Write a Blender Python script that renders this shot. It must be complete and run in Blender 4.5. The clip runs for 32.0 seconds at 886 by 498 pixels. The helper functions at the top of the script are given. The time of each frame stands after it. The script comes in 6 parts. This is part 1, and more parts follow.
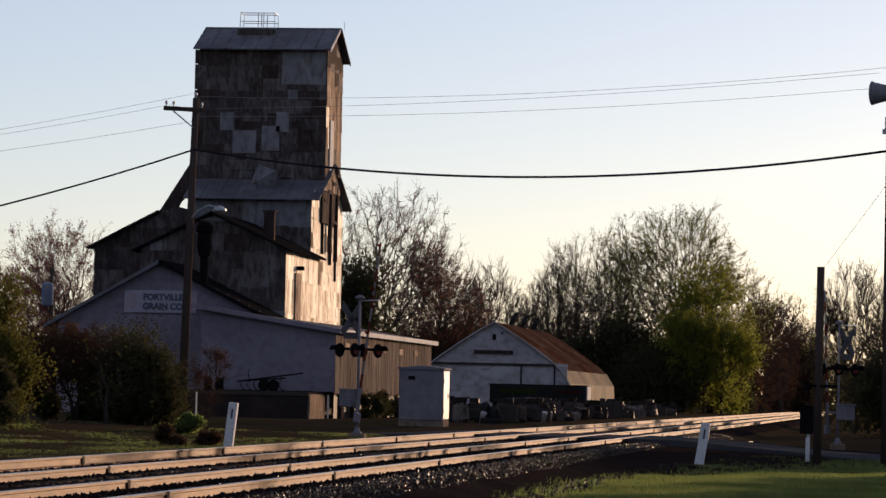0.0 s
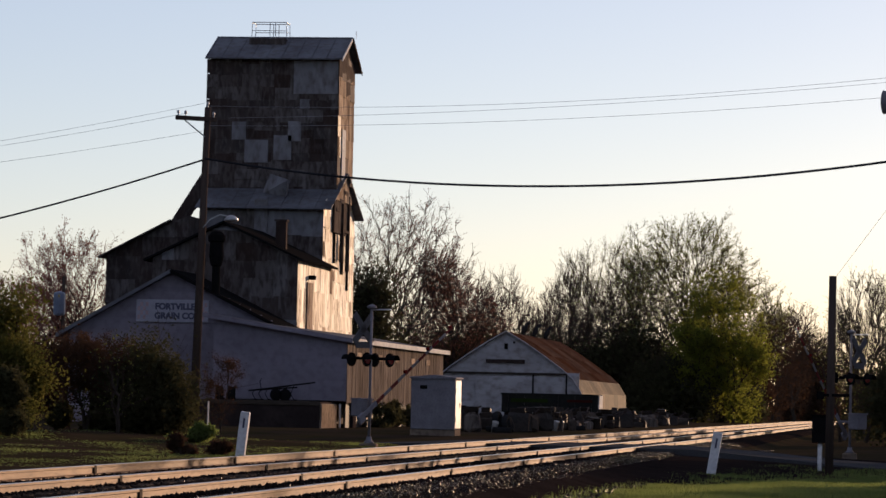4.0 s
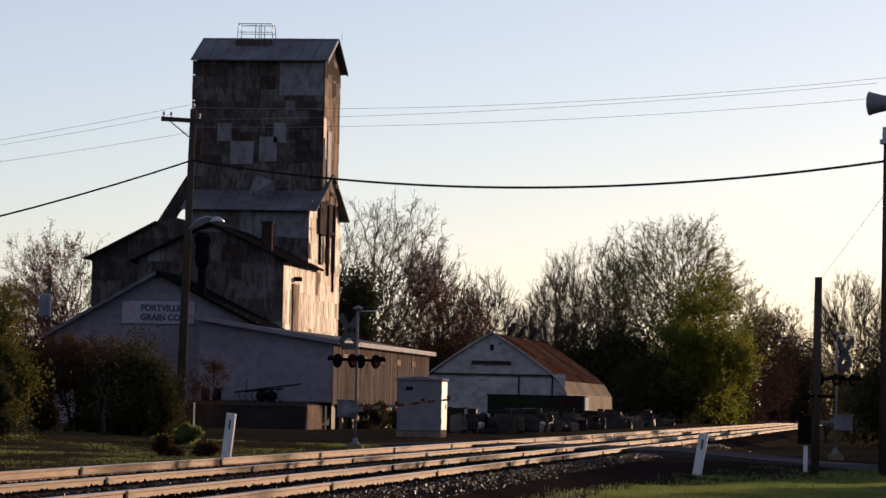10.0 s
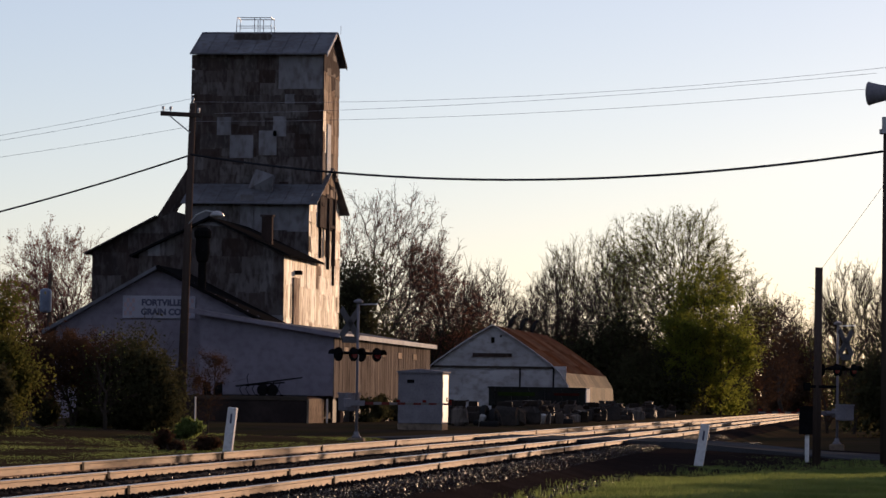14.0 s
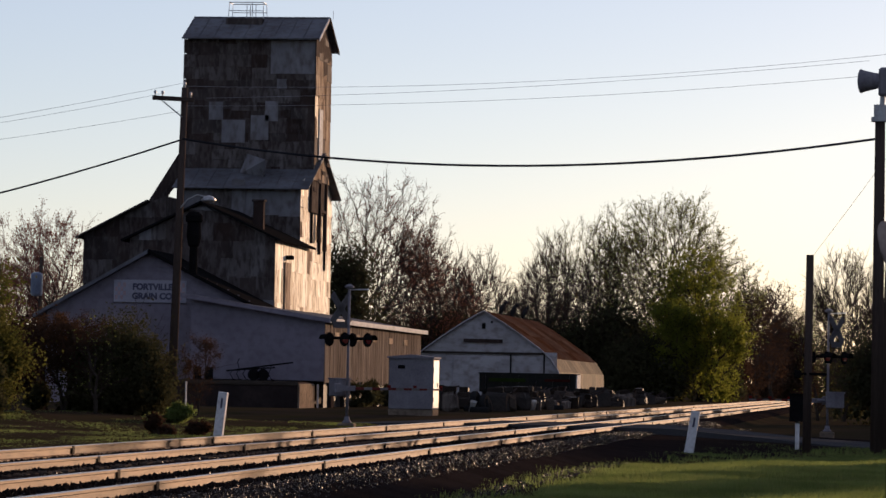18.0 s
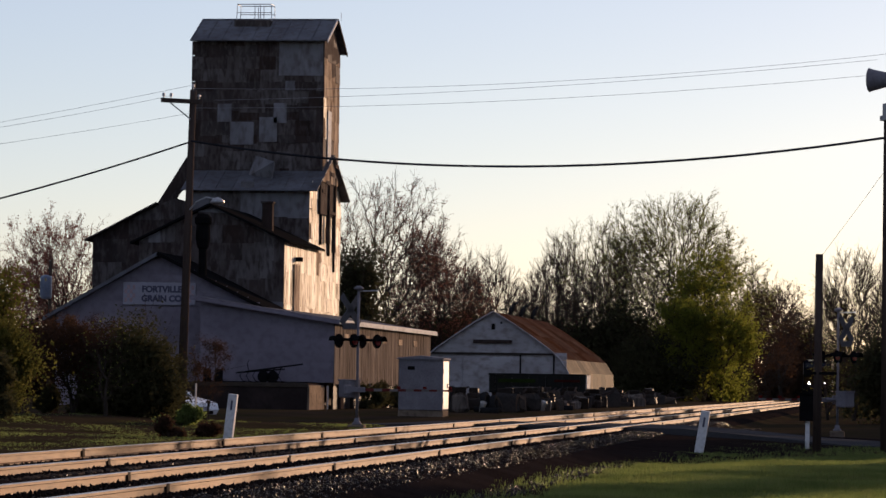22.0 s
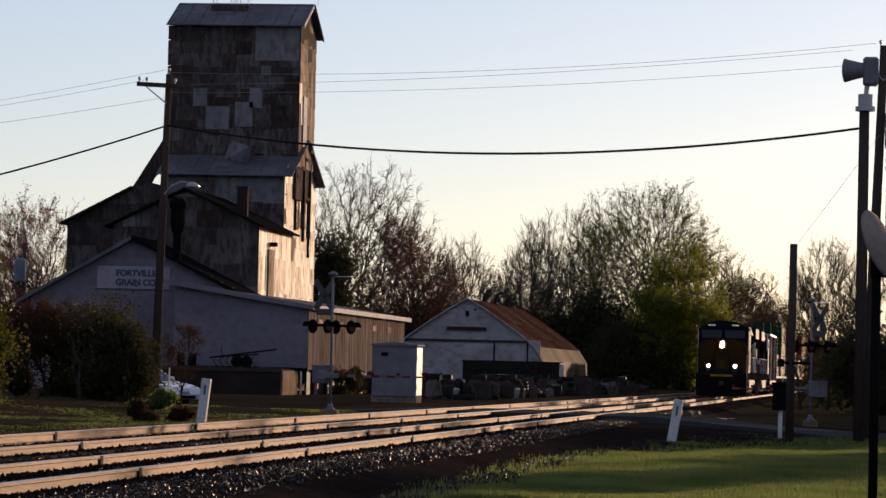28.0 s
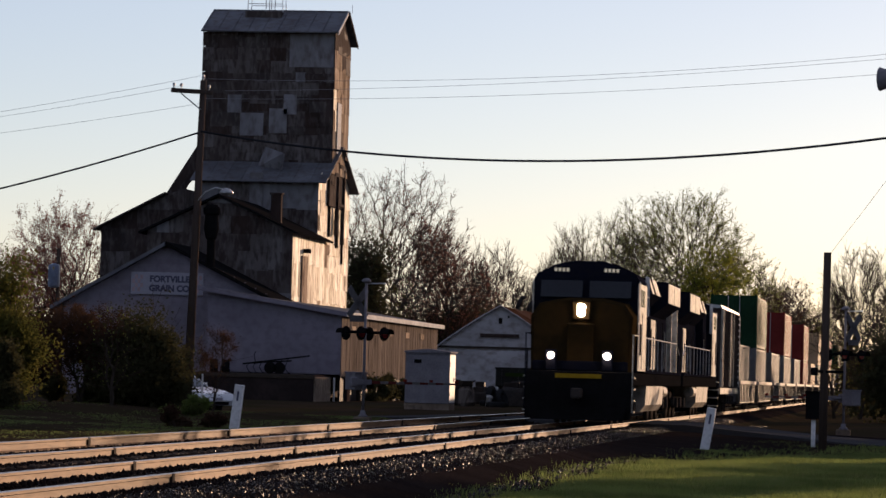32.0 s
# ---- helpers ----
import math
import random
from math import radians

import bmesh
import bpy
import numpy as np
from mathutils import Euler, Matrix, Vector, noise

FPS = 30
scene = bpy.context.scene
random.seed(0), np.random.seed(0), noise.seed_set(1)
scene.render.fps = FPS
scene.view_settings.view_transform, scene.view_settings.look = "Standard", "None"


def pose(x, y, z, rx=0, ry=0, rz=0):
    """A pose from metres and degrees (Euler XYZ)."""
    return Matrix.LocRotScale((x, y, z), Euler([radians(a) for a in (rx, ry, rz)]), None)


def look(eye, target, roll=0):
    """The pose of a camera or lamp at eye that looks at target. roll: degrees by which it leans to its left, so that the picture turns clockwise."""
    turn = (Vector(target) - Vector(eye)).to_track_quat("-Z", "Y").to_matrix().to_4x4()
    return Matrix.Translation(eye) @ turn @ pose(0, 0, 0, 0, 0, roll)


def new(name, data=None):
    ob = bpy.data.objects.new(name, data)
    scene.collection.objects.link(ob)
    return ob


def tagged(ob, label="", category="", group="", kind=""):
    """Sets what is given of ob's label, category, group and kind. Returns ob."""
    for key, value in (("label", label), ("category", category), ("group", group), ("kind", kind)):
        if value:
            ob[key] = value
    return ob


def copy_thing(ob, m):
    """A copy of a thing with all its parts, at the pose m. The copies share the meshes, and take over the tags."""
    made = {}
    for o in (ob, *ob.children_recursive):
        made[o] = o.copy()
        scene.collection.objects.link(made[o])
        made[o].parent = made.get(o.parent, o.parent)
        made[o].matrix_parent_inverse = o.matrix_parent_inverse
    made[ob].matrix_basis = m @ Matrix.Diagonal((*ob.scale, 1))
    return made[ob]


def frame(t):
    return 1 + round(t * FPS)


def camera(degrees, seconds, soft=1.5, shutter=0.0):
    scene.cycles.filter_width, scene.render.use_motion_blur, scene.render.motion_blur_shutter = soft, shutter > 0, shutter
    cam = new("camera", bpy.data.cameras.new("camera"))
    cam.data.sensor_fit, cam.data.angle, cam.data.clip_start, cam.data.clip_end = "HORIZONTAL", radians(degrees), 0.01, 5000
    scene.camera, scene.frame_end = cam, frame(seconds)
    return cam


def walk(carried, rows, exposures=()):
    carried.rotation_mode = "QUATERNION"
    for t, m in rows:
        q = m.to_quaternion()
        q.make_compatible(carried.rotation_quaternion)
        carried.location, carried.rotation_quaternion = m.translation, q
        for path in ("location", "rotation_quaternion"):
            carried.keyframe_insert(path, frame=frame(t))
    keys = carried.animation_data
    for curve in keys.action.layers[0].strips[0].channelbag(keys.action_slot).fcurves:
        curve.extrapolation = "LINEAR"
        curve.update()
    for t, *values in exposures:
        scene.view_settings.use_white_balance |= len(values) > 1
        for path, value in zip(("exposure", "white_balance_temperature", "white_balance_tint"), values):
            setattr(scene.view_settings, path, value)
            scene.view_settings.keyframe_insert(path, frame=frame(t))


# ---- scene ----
EYE = Vector((0.0, 0.0, 1.65))
cam = camera(14.648, 32.0, soft=1.5, shutter=0.4)


def aim(turn, tilt, roll):
    """Pose of the hand-held camera: degrees to the left of the track's line, upwards, and of lean."""
    a, b = radians(turn), radians(tilt)
    return look(EYE, EYE + Vector((-math.sin(a) * math.cos(b), math.cos(a) * math.cos(b), math.sin(b))), roll)


walk(cam, [(t, aim(a, b, c)) for t, a, b, c in (
    (0, 7.681, 2.416, 1.279), (0.5, 7.680, 2.447, 1.331), (1, 7.716, 2.487, 1.314), (1.5, 7.770, 2.521, 1.266),
    (2, 7.800, 2.540, 1.310), (2.5, 7.816, 2.559, 1.208), (3, 7.851, 2.562, 1.142), (3.5, 7.871, 2.564, 1.200),
    (5.5, 7.855, 2.566, 1.354), (6, 7.869, 2.514, 1.295), (6.5, 7.834, 2.497, 1.201), (7, 7.792, 2.462, 1.332),
    (7.5, 7.771, 2.465, 1.400), (8, 7.740, 2.530, 1.565), (8.5, 7.704, 2.585, 1.488), (9, 7.633, 2.630, 1.462),
    (9.5, 7.623, 2.613, 1.364), (10, 7.646, 2.593, 1.224), (10.5, 7.660, 2.585, 1.139), (11, 7.621, 2.586, 1.135),
    (11.5, 7.619, 2.564, 1.057), (12, 7.613, 2.523, 1.056), (12.5, 7.629, 2.462, 0.918), (13, 7.614, 2.473, 0.953),
    (13.5, 7.618, 2.483, 0.930), (14, 7.648, 2.472, 0.860), (14.5, 7.681, 2.440, 0.824), (16.5, 7.639, 2.262, 0.936),
    (17, 7.630, 2.246, 0.961), (17.5, 7.560, 2.248, 1.085), (18, 7.500, 2.236, 1.129), (18.5, 7.525, 2.190, 1.204),
    (19, 7.549, 2.181, 1.224), (19.5, 7.587, 2.184, 1.132), (20, 7.612, 2.196, 1.121), (20.5, 7.610, 2.214, 1.039),
    (21, 7.624, 2.215, 0.944), (21.5, 7.652, 2.230, 0.875), (22, 7.652, 2.250, 0.859), (22.5, 7.668, 2.285, 0.864),
    (23, 7.640, 2.330, 0.941), (23.5, 7.639, 2.364, 0.850), (24, 7.633, 2.369, 1.033), (24.5, 7.590, 2.396, 1.162),
    (25, 7.562, 2.349, 1.312), (25.5, 7.578, 2.308, 1.229), (27.5, 7.345, 2.055, 1.291), (28, 7.226, 2.035, 1.354),
    (28.5, 7.221, 1.978, 1.386), (29, 7.492, 1.949, 1.253), (29.5, 7.536, 2.010, 1.416), (30, 7.521, 2.092, 1.663),
    (30.5, 7.556, 2.142, 1.617), (31, 7.604, 2.130, 1.704), (31.5, 7.684, 2.122, 1.651), (32, 7.786, 2.139, 1.596))],
     exposures=[(0, 1.02, 6500, 21.5), (32, 1.02, 6500, 21.5)])

# ---- light ----
SUN_EL, SUN_AZ = 7.0, 66.0          # height; degrees from +x towards +y
world = bpy.data.worlds.new("world")
scene.world = world
world.use_nodes = True
wn = world.node_tree
sky = wn.nodes.new("ShaderNodeTexSky")
sky.sky_type = "NISHITA"
sky.sun_disc = False
sky.sun_elevation = radians(SUN_EL)
sky.sun_rotation = radians(90 - SUN_AZ)
sky.air_density, sky.dust_density, sky.ozone_density = 0.75, 0.35, 1.5
wn.nodes["Background"].inputs["Strength"].default_value = 0.064
# thin even haze over the whole sky
haze = wn.nodes.new("ShaderNodeMix")
haze.data_type = "RGBA"
haze.inputs[0].default_value = 0.22
haze.inputs[7].default_value = (6.2, 6.5, 7.9, 1)
wn.links.new(sky.outputs[0], haze.inputs[6])
wn.links.new(haze.outputs[2], wn.nodes["Background"].inputs[0])
sun = new("sun", bpy.data.lights.new("sun", "SUN"))
sun.data.energy, sun.data.angle, sun.data.color = 3.0, radians(0.6), (1.0, 0.7, 0.42)
sd = Vector((math.cos(radians(SUN_EL)) * math.cos(radians(SUN_AZ)),
             math.cos(radians(SUN_EL)) * math.sin(radians(SUN_AZ)), math.sin(radians(SUN_EL))))
sun.matrix_world = look(sd * 100, (0, 0, 0))

# ---- materials ----


def mat(name, a, b=None, c=None, rough=0.75, metal=0.0, big=0.5, fine=9.0, bump=0.25, rand=0.0, stretch=(1, 1, 1),
        spec=0.0, amount=0.5, hue=0.0, see=0.0, edge=(0.45, 0.7)):
    m = bpy.data.materials.new(name)
    m.use_nodes = True
    t = m.node_tree
    n, l = t.nodes, t.links
    p = n["Principled BSDF"]
    b = b or tuple(v * 0.72 for v in a)
    c = c or tuple(v * 0.55 for v in a)
    co = n.new("ShaderNodeTexCoord")
    mp = n.new("ShaderNodeMapping")
    mp.inputs["Scale"].default_value = stretch
    l.new(co.outputs["Object"], mp.inputs[0])
    n1 = n.new("ShaderNodeTexNoise")
    n1.inputs["Scale"].default_value, n1.inputs["Detail"].default_value = big, 5
    n2 = n.new("ShaderNodeTexNoise")
    n2.inputs["Scale"].default_value, n2.inputs["Detail"].default_value = fine, 4
    l.new(mp.outputs[0], n1.inputs["Vector"])
    l.new(mp.outputs[0], n2.inputs["Vector"])
    r1 = n.new("ShaderNodeValToRGB")
    r1.color_ramp.elements[0].position, r1.color_ramp.elements[1].position = 0.38, 0.62
    r1.color_ramp.elements[0].color, r1.color_ramp.elements[1].color = (*a, 1), (*b, 1)
    l.new(n1.outputs[0], r1.inputs[0])
    r2 = n.new("ShaderNodeValToRGB")
    r2.color_ramp.elements[0].position, r2.color_ramp.elements[1].position = edge
    r2.color_ramp.elements[0].color = (0, 0, 0, 1)
    r2.color_ramp.elements[1].color = (amount, amount, amount, 1)
    l.new(n2.outputs[0], r2.inputs[0])
    mx = n.new("ShaderNodeMix")
    mx.data_type = "RGBA"
    l.new(r2.outputs[0], mx.inputs[0])
    l.new(r1.outputs[0], mx.inputs[6])
    mx.inputs[7].default_value = (*c, 1)
    out = mx.outputs[2]
    if rand or hue:
        oi = n.new("ShaderNodeObjectInfo")
        hs = n.new("ShaderNodeHueSaturation")
        mr = n.new("ShaderNodeMapRange")
        mr.inputs[3].default_value, mr.inputs[4].default_value = 1 - rand, 1 + rand
        l.new(oi.outputs["Random"], mr.inputs[0])
        l.new(mr.outputs[0], hs.inputs["Value"])
        if hue:
            mh = n.new("ShaderNodeMapRange")
            mh.inputs[3].default_value, mh.inputs[4].default_value = 1.0 + hue, 1.0 - hue
            l.new(oi.outputs["Random"], mh.inputs[0])
            l.new(mh.outputs[0], hs.inputs["Saturation"])
        l.new(out, hs.inputs["Color"])
        out = hs.outputs[0]
    l.new(out, p.inputs["Base Color"])
    p.inputs["Roughness"].default_value, p.inputs["Metallic"].default_value = rough, metal
    p.inputs["Specular IOR Level"].default_value = spec
    if see:
        # thin leaves let part of the light through
        tr = n.new("ShaderNodeBsdfTranslucent")
        l.new(out, tr.inputs[0])
        ms = n.new("ShaderNodeMixShader")
        ms.inputs[0].default_value = see
        l.new(p.outputs[0], ms.inputs[1])
        l.new(tr.outputs[0], ms.inputs[2])
        l.new(ms.outputs[0], n["Material Output"].inputs[0])
    if bump:
        bp = n.new("ShaderNodeBump")
        bp.inputs["Strength"].default_value, bp.inputs["Distance"].default_value = bump, 0.03
        l.new(n2.outputs[0], bp.inputs["Height"])
        l.new(bp.outputs[0], p.inputs["Normal"])
    return m


def glow(name, col, power):
    m = bpy.data.materials.new(name)
    m.use_nodes = True
    p = m.node_tree.nodes["Principled BSDF"]
    p.inputs["Base Color"].default_value = (*col, 1)
    p.inputs["Emission Color"].default_value = (*col, 1)
    p.inputs["Emission Strength"].default_value = power
    return m


M_GRASS = mat("grass_soil", (0.04, 0.028, 0.019), (0.027, 0.024, 0.012), (0.045, 0.03, 0.021), rough=0.95, big=0.3, fine=2.2, bump=0.6, spec=0.0)
M_BLADE = mat("grass_blade", (0.155, 0.2, 0.06), (0.09, 0.125, 0.035), (0.19, 0.19, 0.085), rough=0.8, big=0.5, fine=2.5, bump=0, see=0.55)
M_BALLAST = mat("ballast", (0.018, 0.0135, 0.0125), (0.012, 0.009, 0.0085), (0.03, 0.023, 0.02), rough=0.85, big=0.8, fine=16, bump=0.9)
M_STONE = mat("ballast_stone", (0.022, 0.017, 0.015), (0.014, 0.011, 0.01), (0.036, 0.028, 0.025), rough=0.4, big=1.5, fine=30, bump=0.3, spec=0.06)
M_ASPHALT = mat("asphalt", (0.06, 0.06, 0.063), (0.045, 0.045, 0.048), (0.075, 0.075, 0.075), rough=0.85, big=0.4, fine=12, bump=0.3, spec=0.0)
M_TIE = mat("creosote_timber", (0.065, 0.05, 0.04), (0.045, 0.036, 0.03), (0.10, 0.085, 0.07), rough=0.85, big=2, fine=18, bump=0.5, rand=0.3, stretch=(1, 6, 6), spec=0.0)
M_RAIL = mat("rusty_rail", (0.215, 0.126, 0.068), (0.15, 0.087, 0.048), (0.075, 0.043, 0.027), rough=0.6, metal=0.05, big=0.7, fine=5, bump=0.12, stretch=(1, 0.35, 4), rand=0.12, spec=0.03, amount=0.6)
M_RAILTOP = mat("polished_railhead", (0.3, 0.26, 0.23), (0.22, 0.19, 0.165), rough=0.3, metal=0.95, big=2, fine=12, bump=0.02, amount=0.3)
M_JOINT = mat("dark_joint_steel", (0.05, 0.038, 0.03), rough=0.75, metal=0.1, fine=20)
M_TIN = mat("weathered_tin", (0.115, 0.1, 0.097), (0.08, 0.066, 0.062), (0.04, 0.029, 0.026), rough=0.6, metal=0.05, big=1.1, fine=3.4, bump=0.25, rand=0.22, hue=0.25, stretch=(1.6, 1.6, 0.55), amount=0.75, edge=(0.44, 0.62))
# tin of the sunlit side walls: the sun's brightness is put into its colour
M_TINLIT = mat("sunlit_weathered_tin", (0.66, 0.6, 0.5), (0.48, 0.41, 0.33), (0.14, 0.095, 0.07), rough=0.6, metal=0.03, big=0.9, fine=2.8, bump=0.4, rand=0.35, hue=0.25, stretch=(1.8, 1.8, 0.4), amount=0.85, edge=(0.5, 0.62), spec=0.012)
M_TINPALE = mat("galvanised_sheet", (0.19, 0.185, 0.2), (0.145, 0.14, 0.15), (0.08, 0.066, 0.06), rough=0.5, metal=0.05, big=0.8, fine=3, bump=0.15, rand=0.15, stretch=(1, 1, 0.5), amount=0.7)
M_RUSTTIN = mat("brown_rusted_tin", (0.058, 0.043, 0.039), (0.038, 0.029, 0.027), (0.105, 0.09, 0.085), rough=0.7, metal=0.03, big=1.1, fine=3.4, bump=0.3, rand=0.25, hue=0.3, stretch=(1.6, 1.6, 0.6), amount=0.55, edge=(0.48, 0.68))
M_ROOFTIN = mat("grey_roof_tin", (0.13, 0.135, 0.15), (0.095, 0.096, 0.108), (0.07, 0.053, 0.046), rough=0.55, metal=0.1, big=0.6, fine=3, bump=0.2, rand=0.15)
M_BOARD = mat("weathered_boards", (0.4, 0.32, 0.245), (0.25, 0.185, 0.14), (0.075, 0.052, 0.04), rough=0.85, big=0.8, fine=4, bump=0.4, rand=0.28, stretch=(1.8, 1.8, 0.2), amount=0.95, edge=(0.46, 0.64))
M_PLANK = mat("grey_weathered_planks", (0.18, 0.148, 0.127), (0.125, 0.103, 0.089), (0.055, 0.043, 0.038), rough=0.9, big=0.8, fine=4, bump=0.4, rand=0.22, stretch=(2, 2, 0.2), amount=0.8, edge=(0.44, 0.66))
# white siding greyed and tinted: the shade on the fronts is in the colour
M_WHITE = mat("shaded_white_siding", (0.215, 0.192, 0.228), (0.185, 0.165, 0.197), (0.12, 0.104, 0.122), rough=0.75, big=0.4, fine=3, bump=0.12, rand=0.05, amount=0.5)
M_TRIM = mat("pale_trim", (0.62, 0.6, 0.58), (0.5, 0.48, 0.46), (0.3, 0.27, 0.25), rough=0.6, big=1, fine=6, bump=0.15)
M_SIGNW = mat("sign_white", (0.32, 0.31, 0.355), (0.28, 0.27, 0.31), rough=0.5, big=1, fine=6, bump=0.03, amount=0.2)
M_SIGNK = mat("sign_lettering", (0.1, 0.098, 0.14), rough=0.6, bump=0)
M_SIGNR = mat("sign_faded_red", (0.42, 0.30, 0.32), rough=0.6, bump=0)
M_CONC = mat("concrete", (0.23, 0.175, 0.13), (0.165, 0.125, 0.095), (0.09, 0.068, 0.052), rough=0.9, big=0.9, fine=5, bump=0.5, rand=0.1, amount=0.8)
# concrete below the shed front, its shade put into a dark colour
M_DOCK = mat("shaded_concrete", (0.042, 0.031, 0.029), (0.028, 0.021, 0.02), (0.02, 0.015, 0.014), rough=0.95, big=0.7, fine=5, bump=0.4, spec=0.0)
M_POLE = mat("old_pole_wood", (0.075, 0.055, 0.046), (0.055, 0.041, 0.035), (0.035, 0.027, 0.024), rough=0.85, big=1.2, fine=14, bump=0.5, stretch=(5, 5, 0.3))
M_CABLE = mat("black_cable", (0.03, 0.03, 0.035), rough=0.6, bump=0)
M_WIRE = mat("grey_wire", (0.3, 0.3, 0.33), rough=0.5, metal=0.5, bump=0)
M_STEEL = mat("galvanised_steel", (0.42, 0.42, 0.43), (0.36, 0.36, 0.37), (0.28, 0.27, 0.26), rough=0.45, metal=0.6, big=2, fine=14, bump=0.08)
M_ALU = mat("silver_signal_paint", (0.2, 0.19, 0.21), (0.165, 0.157, 0.173), rough=0.55, metal=0.05, big=2, fine=12, bump=0.05)
M_BLACK = mat("black_metal", (0.011, 0.01, 0.011), (0.008, 0.008, 0.008), rough=0.6, big=3, fine=14, bump=0.05)
M_HOLE = mat("dark_opening", (0.012, 0.01, 0.01), rough=0.9, bump=0)
M_REDGLASS = mat("red_lens", (0.18, 0.012, 0.012), rough=0.15, bump=0, spec=0.7)
M_REDBAND = mat("red_reflective_band", (0.14, 0.035, 0.03), rough=0.5, bump=0)
M_WHITEBAND = mat("white_reflective_band", (0.2, 0.18, 0.175), rough=0.5, bump=0)
M_REDLED = mat("small_red_lens", (0.16, 0.02, 0.015), rough=0.3, bump=0)
M_DULL = mat("dull_grey_sign_back", (0.11, 0.107, 0.112), (0.09, 0.087, 0.091), rough=0.7, big=2, fine=10, bump=0.05)
M_POST = mat("white_marker_paint", (0.66, 0.655, 0.66), (0.58, 0.57, 0.57), (0.36, 0.34, 0.33), rough=0.6, big=2, fine=10, bump=0.1)
M_HUTROOF = mat("rusty_corrugated_roof", (0.048, 0.025, 0.018), (0.033, 0.019, 0.015), (0.065, 0.044, 0.034), rough=0.65, big=0.5, fine=2.0, bump=0.15, rand=0.3, stretch=(1, 0.35, 1), hue=0.2)
M_HUTSIDE = mat("galvanised_corrugated", (0.115, 0.082, 0.052), (0.06, 0.042, 0.028), (0.025, 0.018, 0.014), rough=0.6, metal=0.0, big=1.2, fine=4, bump=0.3, rand=0.5, spec=0.004, stretch=(0.6, 2.5, 0.4), amount=0.8)
M_HUTWHITE = mat("white_barn_boards", (0.36, 0.345, 0.36), (0.29, 0.275, 0.285), (0.17, 0.145, 0.14), rough=0.8, big=0.5, fine=2.5, bump=0.25, rand=0.05, stretch=(0.7, 1, 1), amount=0.7)
M_VENT = mat("roof_vent_metal", (0.035, 0.032, 0.032), rough=0.75, fine=9)
M_BARK = mat("grey_bark", (0.06, 0.048, 0.039), (0.043, 0.035, 0.029), (0.03, 0.025, 0.021), rough=0.9, big=1, fine=9, bump=0.5, stretch=(3, 3, 0.5))
M_TWIG = mat("brown_twigs", (0.06, 0.042, 0.032), (0.045, 0.033, 0.026), rough=0.9, big=0.5, fine=4, bump=0, spec=0.0)
M_REDTWIG = mat("reddish_budding_twigs", (0.2, 0.1, 0.085), (0.15, 0.08, 0.066), rough=0.9, big=0.5, fine=4, bump=0)
M_BUDRED = mat("red_buds", (0.15, 0.06, 0.045), (0.19, 0.085, 0.06), rough=0.8, big=0.4, fine=4, bump=0, see=0.45)
M_LEAF = mat("spring_leaves", (0.15, 0.165, 0.025), (0.1, 0.115, 0.02), (0.19, 0.19, 0.035), rough=0.65, big=0.25, fine=1.5, bump=0, see=0.68)
M_LEAFPALE = mat("pale_young_leaves", (0.16, 0.175, 0.05), (0.12, 0.135, 0.04), (0.19, 0.19, 0.06), rough=0.65, big=0.25, fine=1.5, bump=0, see=0.55)
M_LEAFDARK = mat("dark_evergreen_leaves", (0.055, 0.055, 0.027), (0.04, 0.04, 0.021), (0.07, 0.062, 0.032), rough=0.8, big=0.4, fine=3, bump=0, see=0.35, spec=0.0)
M_LEAFRUST = mat("rusty_dry_leaves", (0.06, 0.034, 0.022), (0.042, 0.025, 0.017), (0.08, 0.046, 0.026), rough=0.8, big=0.5, fine=3, bump=0, see=0.35)
# cabinet's sunlit side: the sun's glare is put into a white base colour
M_GLOSSWHITE = mat("sunlit_glossy_enamel", (0.72, 0.7, 0.66), (0.62, 0.6, 0.56), rough=0.4, big=2, fine=10, bump=0.04, amount=0.2, spec=0.12)
M_OLIVE = mat("olive_shrub_leaves", (0.1, 0.1, 0.025), (0.07, 0.075, 0.02), (0.12, 0.1, 0.035), rough=0.8, big=0.5, fine=3, bump=0, see=0.45)
M_TYRE = mat("tyre_rubber", (0.025, 0.025, 0.026), rough=0.8, fine=20)
M_DRUM = mat("pale_drum_plastic", (0.5, 0.49, 0.48), (0.38, 0.36, 0.34), rough=0.35, big=2, fine=8, bump=0.1, rand=0.25, spec=0.12)
M_JUNK = mat("dark_scrap", (0.026, 0.021, 0.018), (0.042, 0.032, 0.027), (0.015, 0.013, 0.012), rough=0.55, big=1, fine=6, bump=0.4, rand=0.5, hue=0.4, spec=0.02)
M_NAVY = mat("navy_loco_paint", (0.008, 0.009, 0.016), (0.006, 0.007, 0.012), (0.016, 0.014, 0.014), rough=0.6, big=0.6, fine=5, bump=0.06, amount=0.4, spec=0.0)
# nose yellow with the shade of the train's front darkened into it
M_YELLOW = mat("shaded_yellow_paint", (0.03, 0.018, 0.007), (0.024, 0.015, 0.006), (0.016, 0.011, 0.006), rough=0.55, big=0.6, fine=5, bump=0.06, amount=0.6)
M_STRIPE = mat("bright_yellow_stripe", (0.4, 0.24, 0.02), rough=0.5, bump=0)
# grey for sunlit train sides, the warm sun brightness put into it
M_LGREY = mat("sunlit_grey_paint", (0.5, 0.46, 0.38), (0.4, 0.365, 0.3), (0.17, 0.15, 0.125), rough=0.55, big=0.9, fine=4, bump=0.06, amount=0.75, spec=0.01)
M_UNDER = mat("sooty_underframe", (0.04, 0.036, 0.034), (0.055, 0.045, 0.04), rough=0.8, big=1, fine=8, bump=0.3, spec=0.0)
